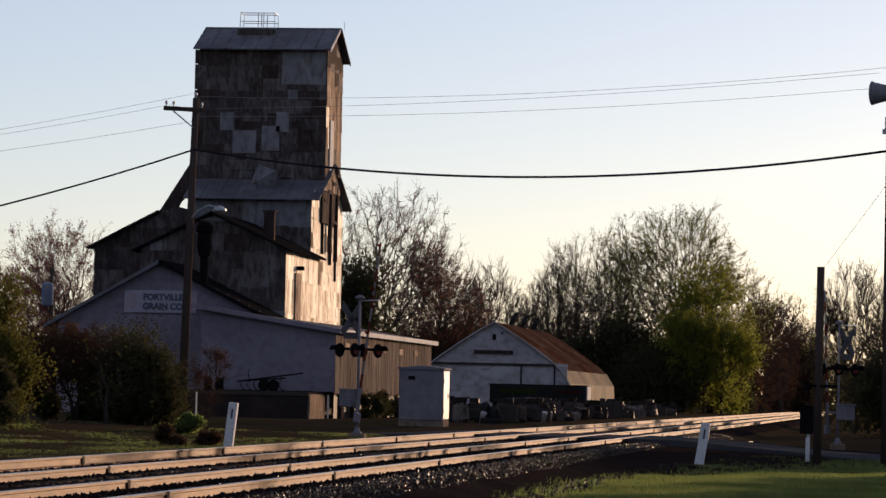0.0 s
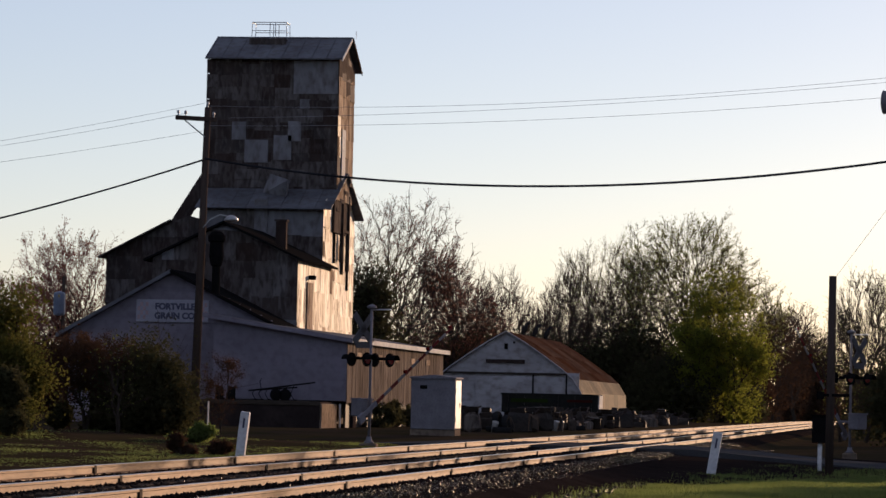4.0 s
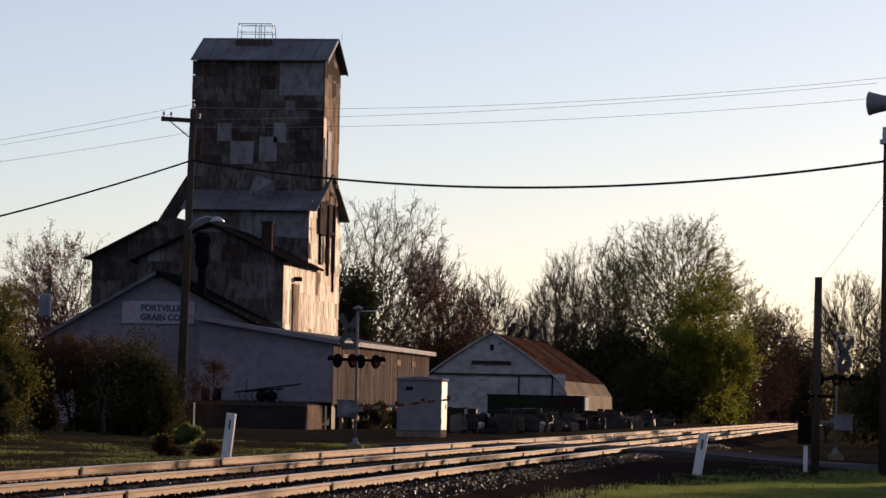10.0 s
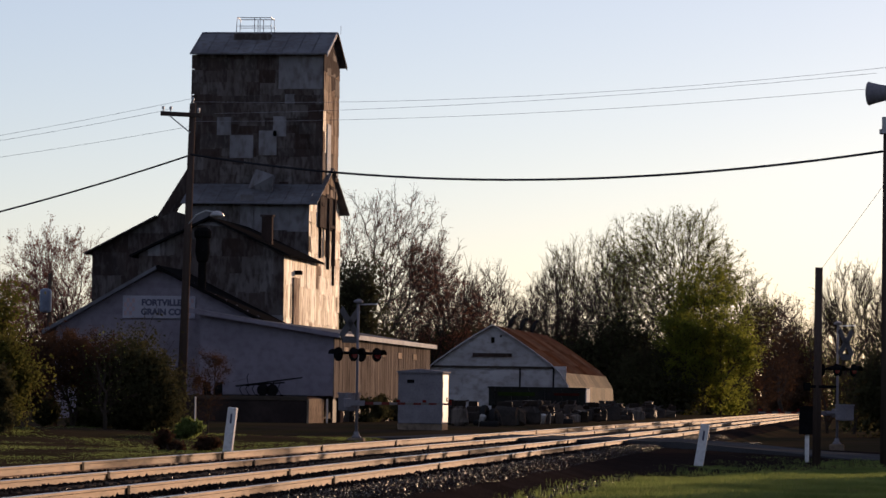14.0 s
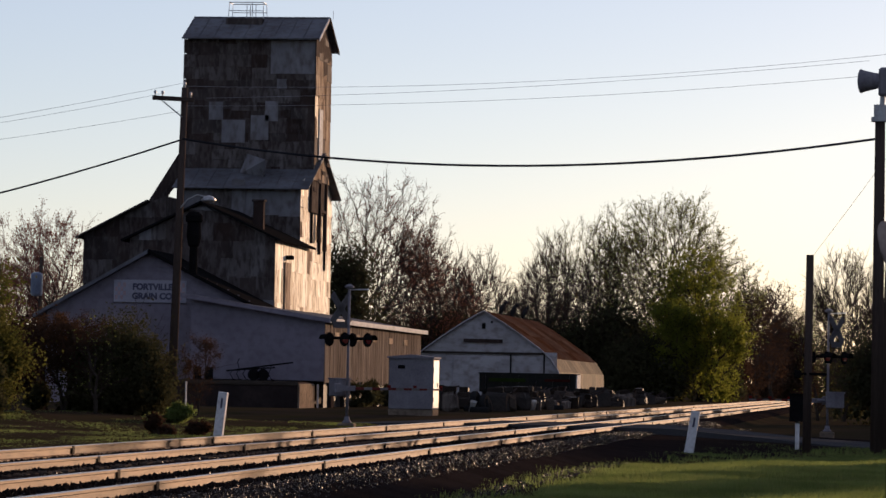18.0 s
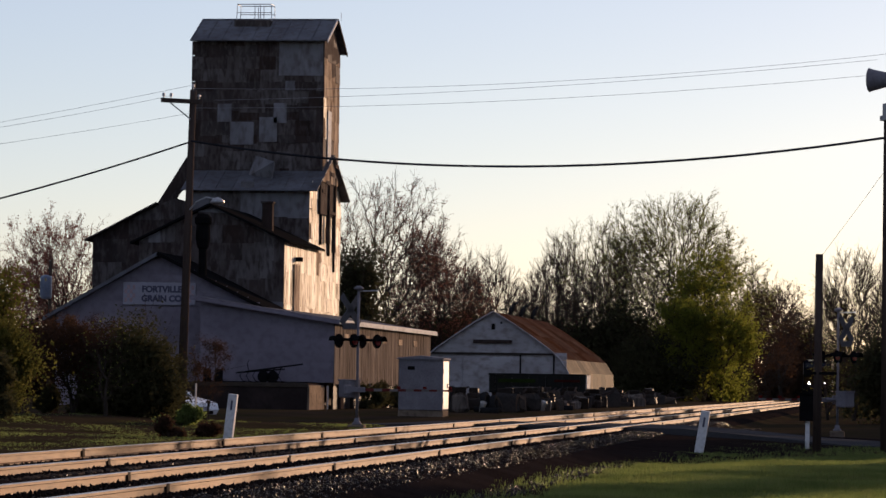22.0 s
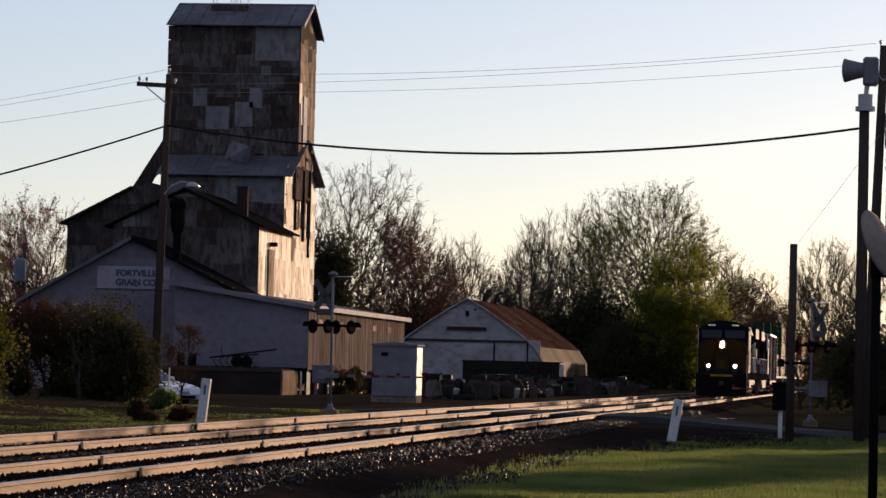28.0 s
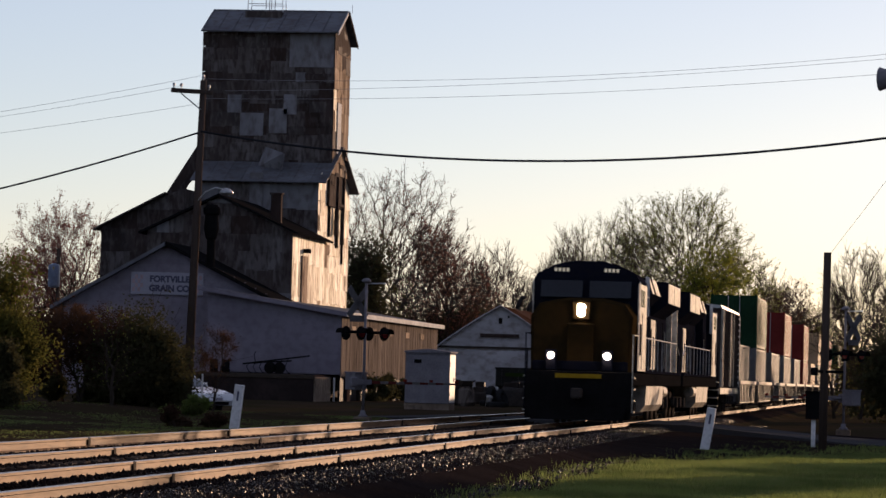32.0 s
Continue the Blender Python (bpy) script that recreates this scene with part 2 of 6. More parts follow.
M_TANK = mat("grimy_grey_tank", (0.34, 0.3, 0.25), (0.22, 0.195, 0.165), (0.09, 0.077, 0.065), rough=0.5, big=0.9, fine=4, bump=0.12, spec=0.02, amount=0.8)
M_GLASS = mat("dark_window_glass", (0.012, 0.014, 0.018), rough=0.08, bump=0, spec=0.3)
M_TRAILER = mat("dark_trailer_paint", (0.014, 0.016, 0.015), (0.01, 0.011, 0.011), (0.024, 0.02, 0.019), rough=0.4, big=0.8, fine=5, bump=0.05, spec=0.06)
M_CARGLASS = mat("tinted_car_glass", (0.016, 0.018, 0.024), rough=0.12, bump=0, spec=0.5)
M_BEAM = glow("headlight_glow", (1.0, 0.86, 0.66), 14.0)
M_DITCH = glow("ditch_light_glow", (1.0, 0.82, 0.6), 12.0)
M_BOARDLIT = glow("number_bar_glow", (0.8, 0.72, 0.5), 0.12)
M_CARWHITE = mat("white_car_paint", (0.72, 0.73, 0.76), (0.7, 0.71, 0.74), rough=0.18, big=1, fine=5, bump=0, amount=0.05, spec=0.6)

# ---- mesh helpers ----


class Shape:
    """Vertices and faces gathered for one mesh."""

    def __init__(self):
        self.v, self.f = [], []

    def add(self, vs, fs):
        k = len(self.v)
        self.v.extend(tuple(p) for p in vs)
        self.f.extend(tuple(k + i for i in q) for q in fs)
        return self

    def box(self, x0, x1, y0, y1, z0, z1, b=0.0, m=None):
        if b <= 0:
            vs = [(x, y, z) for z in (z0, z1) for y in (y0, y1) for x in (x0, x1)]
            fs = [(0, 2, 3, 1), (4, 5, 7, 6), (0, 1, 5, 4), (2, 6, 7, 3), (0, 4, 6, 2), (1, 3, 7, 5)]
        else:
            # chamfered corners: rings at four heights
            ring = lambda e: [(x0 + e, y0), (x1 - e, y0), (x1, y0 + e), (x1, y1 - e), (x1 - e, y1), (x0 + e, y1), (x0, y1 - e), (x0, y0 + e)]
            inn = [(x0 + b, y0 + b), (x1 - b, y0 + b), (x1 - b, y0 + b), (x1 - b, y1 - b), (x1 - b, y1 - b), (x0 + b, y1 - b), (x0 + b, y1 - b), (x0 + b, y0 + b)]
            vs = [(x, y, z0) for x, y in inn] + [(x, y, z0 + b) for x, y in ring(b)] + [(x, y, z1 - b) for x, y in ring(b)] + [(x, y, z1) for x, y in inn]
            fs = [(7, 6, 5, 4, 3, 2, 1, 0), tuple(range(24, 32))]
            for r in range(3):
                for i in range(8):
                    j = (i + 1) % 8
                    fs.append((r * 8 + i, r * 8 + j, r * 8 + 8 + j, r * 8 + 8 + i))
        if m is not None:
            vs = [m @ Vector(p) for p in vs]
        return self.add(vs, fs)

    def tube(self, p0, p1, r0, r1=None, n=8, cap=True):
        r1 = r0 if r1 is None else r1
        p0, p1 = Vector(p0), Vector(p1)
        d = (p1 - p0).normalized()
        u = d.orthogonal().normalized()
        w = d.cross(u)
        vs = []
        for p, r in ((p0, r0), (p1, r1)):
            for i in range(n):
                a = 2 * math.pi * i / n
                vs.append(p + r * (math.cos(a) * u + math.sin(a) * w))
        fs = [(i, (i + 1) % n, n + (i + 1) % n, n + i) for i in range(n)]
        if cap:
            fs += [tuple(range(n - 1, -1, -1)), tuple(range(n, 2 * n))]
        return self.add(vs, fs)

    def line(self, pts, r, n=6):
        """One bent tube through the points."""
        pts = [Vector(p) for p in pts]
        vs = []
        u = None
        for i, p in enumerate(pts):
            d = (pts[min(i + 1, len(pts) - 1)] - pts[max(i - 1, 0)]).normalized()
            u = d.orthogonal().normalized() if u is None else (u - d * u.dot(d)).normalized()
            w = d.cross(u)
            vs += [p + r * (math.cos(2 * math.pi * k / n) * u + math.sin(2 * math.pi * k / n) * w) for k in range(n)]
        fs = [(j * n + k, j * n + (k + 1) % n, j * n + n + (k + 1) % n, j * n + n + k) for j in range(len(pts) - 1) for k in range(n)]
        fs += [tuple(range(n - 1, -1, -1)), tuple(range(len(vs) - n, len(vs)))]
        return self.add(vs, fs)

    def lathe(self, c, prof, n=16, axis="z"):
        """Turns a profile of (radius, height) round an axis through c."""
        vs = []
        for r, h in prof:
            for i in range(n):
                a = 2 * math.pi * i / n
                p = {"z": (r * math.cos(a), r * math.sin(a), h), "y": (r * math.cos(a), h, r * math.sin(a)), "x": (h, r * math.cos(a), r * math.sin(a))}[axis]
                vs.append((c[0] + p[0], c[1] + p[1], c[2] + p[2]))
        fs = []
        for k in range(len(prof) - 1):
            for i in range(n):
                j = (i + 1) % n
                fs.append((k * n + i, k * n + j, k * n + n + j, k * n + n + i))
        fs += [tuple(range(n - 1, -1, -1)), tuple(range((len(prof) - 1) * n, len(prof) * n))]
        return self.add(vs, fs)

    def prism(self, pts, a, b, axis="y"):
        """Extrudes a closed outline: (x, z) along y, or (y, z) along x, or (x, y) along z."""
        put = {"y": lambda p, d: (p[0], d, p[1]), "x": lambda p, d: (d, p[0], p[1]), "z": lambda p, d: (p[0], p[1], d)}[axis]
        n = len(pts)
        vs = [put(p, a) for p in pts] + [put(p, b) for p in pts]
        fs = [tuple(range(n)), tuple(range(2 * n - 1, n - 1, -1))] + [(i, n + i, n + (i + 1) % n, (i + 1) % n) for i in range(n)]
        return self.add(vs, fs)

    def slab(self, quad, th):
        """A plate of thickness th under a four-cornered face."""
        q = [Vector(p) for p in quad]
        nn = (q[1] - q[0]).cross(q[3] - q[0]).normalized() * th
        vs = q + [p - nn for p in q]
        return self.add(vs, [(0, 1, 2, 3), (7, 6, 5, 4), (0, 4, 5, 1), (1, 5, 6, 2), (2, 6, 7, 3), (3, 7, 4, 0)])

    def mesh(self, name):
        me = bpy.data.meshes.new(name)
        me.from_pydata(self.v, [], self.f)
        bm = bmesh.new()
        bm.from_mesh(me)
        if len(bm.faces) < 60000:
            bmesh.ops.recalc_face_normals(bm, faces=bm.faces)
        bm.to_mesh(me)
        bm.free()
        return me


def part(name, shape, material, parent=None, label="", smooth=False):
    me = shape.mesh(name) if isinstance(shape, Shape) else shape
    if not me.materials:
        me.materials.append(material)
    if smooth:
        me.polygons.foreach_set("use_smooth", [True] * len(me.polygons))
    ob = new(name, me)
    ob.parent = parent
    if label:
        tagged(ob, label)
    return ob


def thing(name, loc, label, category, group="", kind=""):
    ob = new(name)
    ob.empty_display_size = 0.3
    ob.matrix_basis = loc if isinstance(loc, Matrix) else pose(*loc)
    return tagged(ob, label, category, group, kind)


def whole(name, shape, material, label, category, group="", kind="", smooth=False):
    return tagged(part(name, shape, material, None, "", smooth), label, category, group, kind)


def words(name, text, size, m, material, parent, depth=0.01):
    """Raised letters as a mesh."""
    cu = bpy.data.curves.new(name, "FONT")
    cu.body, cu.size, cu.extrude, cu.align_x, cu.align_y = text, size, depth, "CENTER", "CENTER"
    cu.offset = size * 0.05
    tmp = new(name, cu)
    me = bpy.data.meshes.new_from_object(tmp.evaluated_get(bpy.context.evaluated_depsgraph_get()))
    bpy.data.objects.remove(tmp)
    me.materials.clear()
    ob = part(name, me, material, parent)
    ob.matrix_basis = m
    return ob


# ---- ground and track plan ----
BEND = 372.0                                     # from here on the line curves to the right
TRACK_A, TRACK_B = -9.30, -12.78                 # centre lines of the two tracks
RAIL_TOP = 0.45


def bend(y):
    return 0.0 if y < BEND else 0.0009 * (y - BEND) ** 2


def smooth(a, b, x):
    t = max(0.0, min(1.0, (x - a) / (b - a)))
    return t * t * (3 - 2 * t)


def gz(x, y):
    """Height of the ground."""
    u = x - bend(min(y, 900))
    z = 0.05 * noise.noise(Vector((x * 0.11, y * 0.06, 0)))
    left = smooth(-14.9, -16.6, u)
    bed = smooth(-6.5, -7.4, u) * (1 - smooth(-14.6, -15.2, u))
    z *= 1 - bed
    z += 0.29 * bed
    z += left * (0.33 - 0.1 * (1 - smooth(96, 107, y)) + 0.15 * smooth(-17, -24, u) * (1 - smooth(104, 113, y)) - 0.24 * smooth(108, 116, y) * (1 - smooth(130, 145, y)) + 0.1 * smooth(120, 160, y))
    # the lawn's low mound beside the street
    z += 0.22 * left * math.exp(-((x + 25.0) / 2.6) ** 2 - ((y - 98) / 9) ** 2)
    return z


def axis_steps(lo, hi, fine_lo, fine_hi, step):
    out, v, s = [], fine_lo, step
    while v > lo:
        out.append(v)
        v -= s
        s *= 1.35
    out = [lo] + out[::-1]
    v = fine_lo + step
    while v < fine_hi:
        out.append(v)
        v += step
    s = step
    while v < hi:
        out.append(v)
        v += s
        s *= 1.35
    return out + [hi]


def grid(xs, ys, zf):
    s = Shape()
    s.v = [(x, y, zf(x, y)) for y in ys for x in xs]
    n = len(xs)
    s.f = [(j * n + i, j * n + i + 1, j * n + n + i + 1, j * n + n + i) for j in range(len(ys) - 1) for i in range(n - 1)]
    return s


ground = whole("ground", grid(axis_steps(-2500, 2500, -46, 14, 0.6), axis_steps(-300, 3500, 20, 300, 2.2), gz), M_GRASS,
               "short spring grass and bare soil on level ground", "ground", kind="structure", smooth=True)

# ballast bed, over the ground
ys = [10 + 2.0 * i for i in range(420)]


def lawn_edge(y):
    """Where the dark shoulder ends and the lawn begins; past y = 71 it follows the lawn's shade line."""
    e = -5.45 + 0.3 * max(0.0, min(y, 112) - 71) + 0.35 * noise.noise(Vector((0, y * 0.13, 2)))
    return e if y < 116 else max(-6.35, e - (y - 116) * 1.5)


us = [-6.35, -6.7, -7.1, -7.35, -8, -8.9, -9.9, -10.8, -11.4, -12.2, -13.2, -14.2, -14.75, -15.1, -15.5]
bed = Shape()
for y in ys:
    for i, u in enumerate(us):
        if i < 2:
            u = lawn_edge(y) if i == 0 else (lawn_edge(y) - 7.1) / 2
        z = gz(u + bend(y), y)
        bed.v.append((u + bend(y), y, z - 0.05 if i in (0, 14) else z + 0.02 + 0.025 * noise.noise(Vector((u * 3, y * 2, 5)))))
bed.f = [(j * 15 + i, j * 15 + i + 1, j * 15 + 16 + i, j * 15 + 15 + i) for j in range(len(ys) - 1) for i in range(14)]
# its dark colour also stands for shade on the soil towards the lawn
whole("ballast_bed", bed, M_BALLAST, "dark crushed stone ballast under the rails, spread over shaded soil", "ballast", kind="structure")

# loose stones on the shoulder and between the rails
st = Shape()
r2 = random.Random(3)
octa = [(0, 2, 4), (2, 1, 4), (1, 3, 4), (3, 0, 4), (2, 0, 5), (1, 2, 5), (3, 1, 5), (0, 3, 5)]
for i in range(34000):
    y = 30 + 110 * r2.random() ** 1.5
    u = r2.uniform(-15.0, -6.2) if i % 3 == 0 else -8.3 + 2.6 * r2.random() ** 1.25
    z = gz(u, y) + 0.02
    s = r2.uniform(0.015, 0.04)
    q = Euler((r2.random() * 3, r2.random() * 3, r2.random() * 3)).to_matrix()
    st.add([q @ Vector(p) + Vector((u, y, z)) for p in ((s, 0, 0), (-s, 0, 0), (0, s * 0.8, 0), (0, -s * 0.7, 0), (0, 0, s * 0.6), (0, 0, -s * 0.6))], octa)
whole("ballast_stones", st, M_STONE, "loose dark ballast stones that glint in low sun", "stones", kind="stuff")
st = Shape()
for i in range(15000):
    y = 30 + 95 * r2.random() ** 1.4
    rx = r2.choice((TRACK_A + 0.755, TRACK_A - 0.755, TRACK_B + 0.755, TRACK_B - 0.755))
    s = r2.uniform(0.02, 0.045)
    u = rx + 0.09 + abs(r2.gauss(0, 0.16))
    q = Euler((r2.random() * 3, r2.random() * 3, r2.random() * 3)).to_matrix()
    z = gz(u, y) + 0.02 + 0.03 * r2.random()
    st.add([q @ Vector(p) + Vector((u, y, z)) for p in ((s, 0, 0), (-s, 0, 0), (0, s * 0.8, 0), (0, -s * 0.7, 0), (0, 0, s * 0.6), (0, 0, -s * 0.6))], octa)
whole("crib_stones", st, M_BALLAST, "dull dark ballast stones beside the rails", "stones", kind="stuff")

# street: it crosses the line at a slant
RD = Vector((0.86, -0.51, 0)).normalized()
RN = Vector((0.51, 0.86, 0)).normalized()
RC = Vector((-9.6, 111.5, 0))


def road_mid(s):
    p = RC + RD * s
    if s > 9:
        p = p + RN * (-0.018 * (s - 9) ** 2)
    return p


road = Shape()
ss = [-150 + 3 * i for i in range(72)]
W2 = 4.4
for s in ss:
    p = road_mid(s)
    for k in (-1, -0.5, 0, 0.5, 1):
        q = p + RN * (W2 * k)
        u = q.x
        h = gz(u, q.y) + 0.03
        if -15.6 < u < -6.6:
            h = RAIL_TOP - 0.03
        h = max(h, RAIL_TOP - 0.03 - 0.075 * max(0, max(-15.6 - u, u + 6.6)))
        road.v.append((q.x, q.y, h))
road.f = [(j * 5 + i, j * 5 + i + 1, j * 5 + 6 + i, j * 5 + 5 + i) for j in range(len(ss) - 1) for i in range(4)]
nb = len(road.v)
road.v += [(x, y, z - 0.6) for x, y, z in road.v]
for j in range(len(ss) - 1):
    for i in (0, 4):
        road.f.append((j * 5 + i, j * 5 + 5 + i, nb + j * 5 + 5 + i, nb + j * 5 + i))
whole("road", road, M_ASPHALT, "worn grey asphalt street over the railway crossing", "road", kind="structure")

# rails in bolted lengths, ties under them
PROF = [(-0.07, -0.17), (0.07, -0.17), (0.07, -0.155), (0.014, -0.135), (0.014, -0.045), (0.036, -0.035), (0.036, -0.006)]
HEAD = [(-0.036, -0.006), (0.036, -0.006), (0.03, 0.0), (-0.03, 0.0)]
PROF = PROF + [(-x, z) for x, z in reversed(PROF[2:])]


def rail_set(label, centre, lift):
    t = thing("railway_track", (centre, 0, 0), label, "railway track", kind="structure")
    L = 11.89
    for side, dz, off in ((0.755, 0.0, 0.0), (-0.755, lift, 4.6)):
        y = -8.0 + off
        shared = {}
        while y < 620:
            y1 = y + L - 0.05
            straight = y1 < BEND
            if straight and "web" in shared:
                w, h, j = shared["web"], shared["head"], shared["joint"]
            else:
                sw, sh, sj = Shape(), Shape(), Shape()
                cuts = [y, y1] if straight else [y + (y1 - y) * k / 3 for k in range(4)]
                for a, b in zip(cuts, cuts[1:]):
                    o0, o1 = bend(a), bend(b)
                    for s, pr in ((sw, PROF), (sh, HEAD)):
                        n = len(pr)
                        vs = [(p + o0, a - y, z) for p, z in pr] + [(p + o1, b - y, z) for p, z in pr]
                        s.add(vs, [tuple(range(n)), tuple(range(2 * n - 1, n - 1, -1))] + [(i, n + i, n + (i + 1) % n, (i + 1) % n) for i in range(n)])
                sj.box(-0.04 + bend(y), 0.042 + bend(y), -0.1, 0.05, -0.15, -0.004)
                w, h, j = sw.mesh("rail"), sh.mesh("rail_head"), sj.mesh("joint_bar")
                if straight:
                    shared.update(web=w, head=h, joint=j)
            ob = part("rail", w, M_RAIL, t, "rusty bolted rail length")
            ob.location = (side, y, RAIL_TOP + dz)
            o2 = part("rail_head", h, M_RAILTOP, ob, "polished running surface")
            o3 = part("joint_bar", j, M_JOINT, ob)
            y += L
    sh = Shape().box(-1.3, 1.3, -0.115, 0.115, -0.18, 0.0, 0.012).mesh("tie")
    sh.materials.append(M_TIE)
    r = random.Random(11)
    y, k = 12.0, 0
    far = Shape()
    while y < 420:
        if not (100 < y < 122):
            if y < 160:
                ob = part("tie", sh, M_TIE, t)
                ob.matrix_basis = pose(r.uniform(-0.05, 0.05), y, RAIL_TOP - 0.145 + lift / 2, 0, 0, r.uniform(-1, 1))
            else:
                far.box(-1.3 + bend(y), 1.3 + bend(y), y - 0.115, y + 0.115, RAIL_TOP - 0.33, RAIL_TOP - 0.165)
        y += 0.52
    tagged(part("far_ties", far, M_TIE, t), kind="stuff")


rail_set("main line track with rusty bolted rails on dark ties", TRACK_A, 0.0)
rail_set("second track with rusty bolted rails on dark ties", TRACK_B, 0.05)

# ---- grain elevator ----
R3 = random.Random(21)


def clad(parent, origin, ux, width, height, cols, rows, mats, weights, top=None, skip=0.0):
    """Overlapping metal sheets in uneven courses: origin at the wall's lower corner, ux along it; top(u) trims the height."""
    n = Vector((ux.y, -ux.x, 0))
    cw, rh = width / cols, height / rows
    z = -R3.uniform(0, rh * 0.3)
    while z < height:
        h = rh * R3.uniform(0.7, 1.3)
        lead = R3.choices(mats, weights)[0]
        u = -R3.uniform(0, cw * 0.6)
        while u < width - 0.05:
            u2 = u + cw * R3.uniform(0.7, 1.35)
            u0, u1 = max(0, u), min(width, u2 + 0.03)
            u = u2
            if width - u1 < 0.2:
                u1, u = width, width
            drop = R3.uniform(-0.06, 0.06)
            za, zb = max(0, z + drop), z + h + 0.05 + drop
            t0 = min(zb, top(u0) if top else height)
            t1 = min(zb, top(u1) if top else height)
            if t0 - za < 0.06 and t1 - za < 0.06:
                continue
            t0, t1 = max(t0, za + 0.02), max(t1, za + 0.02)
            e = R3.uniform(0.012, 0.05)
            lo = [origin + ux * u0 + n * e + Vector((0, 0, za)), origin + ux * u1 + n * (e + 0.006) + Vector((0, 0, za)),
                  origin + ux * u1 + n * (e * 0.6) + Vector((0, 0, t1)), origin + ux * u0 + n * (e * 0.6) + Vector((0, 0, t0))]
            mt = lead if R3.random() < 0.5 else R3.choices(mats, weights)[0]
            part("panel", Shape().slab(lo, 0.008), mt, parent)
        z += h


GE = 0.45
el = thing("grain_elevator", (0, 0, 0), "tall old grain elevator clad in patched rusty tin sheets", "grain elevator")
X0, X1 = Vector((1, 0, 0)), Vector((0, 1, 0))
# headhouse tower
part("tower_wall", Shape().prism([(-37.5, 10.5), (-30.42, 10.5), (-30.33, 19.6), (-37.2, 19.6)], 178.0, 183.0).add(
    [(-30.33, 178, 19.6), (-30.33, 183, 19.6), (-30.33, 180.5, 20.8), (-37.2, 178, 19.6), (-37.2, 183, 19.6), (-37.2, 180.5, 20.8)],
    [(0, 1, 2), (3, 5, 4)]), M_RUSTTIN, el, "rust-brown tin wall of the tower")
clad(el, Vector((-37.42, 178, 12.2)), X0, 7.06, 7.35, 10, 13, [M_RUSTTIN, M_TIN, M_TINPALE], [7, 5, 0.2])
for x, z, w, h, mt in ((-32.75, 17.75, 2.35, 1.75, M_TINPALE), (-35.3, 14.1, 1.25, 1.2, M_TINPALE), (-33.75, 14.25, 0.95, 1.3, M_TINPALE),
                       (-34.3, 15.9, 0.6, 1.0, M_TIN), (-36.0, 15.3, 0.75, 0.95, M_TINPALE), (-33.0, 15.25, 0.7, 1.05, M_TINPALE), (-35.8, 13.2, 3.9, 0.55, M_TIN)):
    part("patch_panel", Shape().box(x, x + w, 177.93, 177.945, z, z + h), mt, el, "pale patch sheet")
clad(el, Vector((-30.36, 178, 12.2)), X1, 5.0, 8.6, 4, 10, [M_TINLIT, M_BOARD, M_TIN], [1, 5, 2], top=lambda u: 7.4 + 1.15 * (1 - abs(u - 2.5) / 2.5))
part("side_door", Shape().box(-30.3, -30.26, 179.0, 180.1, 13.3, 16.0, 0.01), M_TRIM, el, "pale boarded opening on the tower's side")
for y0, y1, z0, z1, nm in ((177.5, 180.5, 19.58, 20.95, "tower_roof_front"), (183.6, 180.5, 19.42, 20.95, "tower_roof_back")):
    s = Shape()
    s.slab([(-37.45, y0, z0), (-30.1, y0, z0), (-30.1, y1, z1), (-37.45, y1, z1)] if y0 < y1 else [(-30.1, y0, z0), (-37.45, y0, z0), (-37.45, y1, z1), (-30.1, y1, z1)], 0.07)
    part("tower_roof", s, M_ROOFTIN, el, "grey tin roof slope")
for i in range(10):
    x = -37.4 + i * 0.8
    part("roof_seam", Shape().slab([(x, 177.5, 19.61), (x + 0.05, 177.5, 19.61), (x + 0.05, 180.5, 20.98), (x, 180.5, 20.98)], 0.03), M_ROOFTIN, el)
part("ridge_cap", Shape().tube((-37.42, 180.5, 20.95), (-30.08, 180.5, 20.95), 0.07), M_ROOFTIN, el)
part("barge_board", Shape().slab([(-30.07, 177.5, 19.43), (-30.07, 180.5, 20.82), (-30.07, 180.5, 20.99), (-30.07, 177.5, 19.6)], 0.05), M_TRIM, el)
part("barge_board", Shape().slab([(-30.07, 183.6, 19.28), (-30.07, 180.5, 20.82), (-30.07, 180.5, 20.99), (-30.07, 183.6, 19.45)], 0.05), M_RUSTTIN, el)
for y in (180.1, 181.1):
    part("roof_guard", Shape().line([(-35.5, y, 20.6), (-35.45, y, 21.75), (-33.62, y, 21.75), (-33.57, y, 20.6)], 0.026), M_STEEL, el, "thin pipe guard rail on the ridge")
    for x in (-34.5, -34.2):
        part("guard_post", Shape().tube((x, y, 20.6), (x, y, 21.75), 0.022, 0.022, 6), M_STEEL, el)
    part("guard_midrail", Shape().tube((-35.47, y, 21.3), (-33.6, y, 21.3), 0.018, 0.018, 6), M_STEEL, el)
for x in (-35.45, -33.62):
    part("guard_end", Shape().tube((x, 180.1, 21.75), (x, 181.1, 21.75), 0.025, 0.025, 6), M_STEEL, el)
part("roof_hatch", Shape().box(-35.5, -33.55, 179.5, 181.5, 20.3, 20.85, 0.03), M_RUSTTIN, el)
part("lightning_rod", Shape().tube((-29.9, 180.5, 20.9), (-29.9, 180.5, 21.35), 0.012), M_STEEL, el)

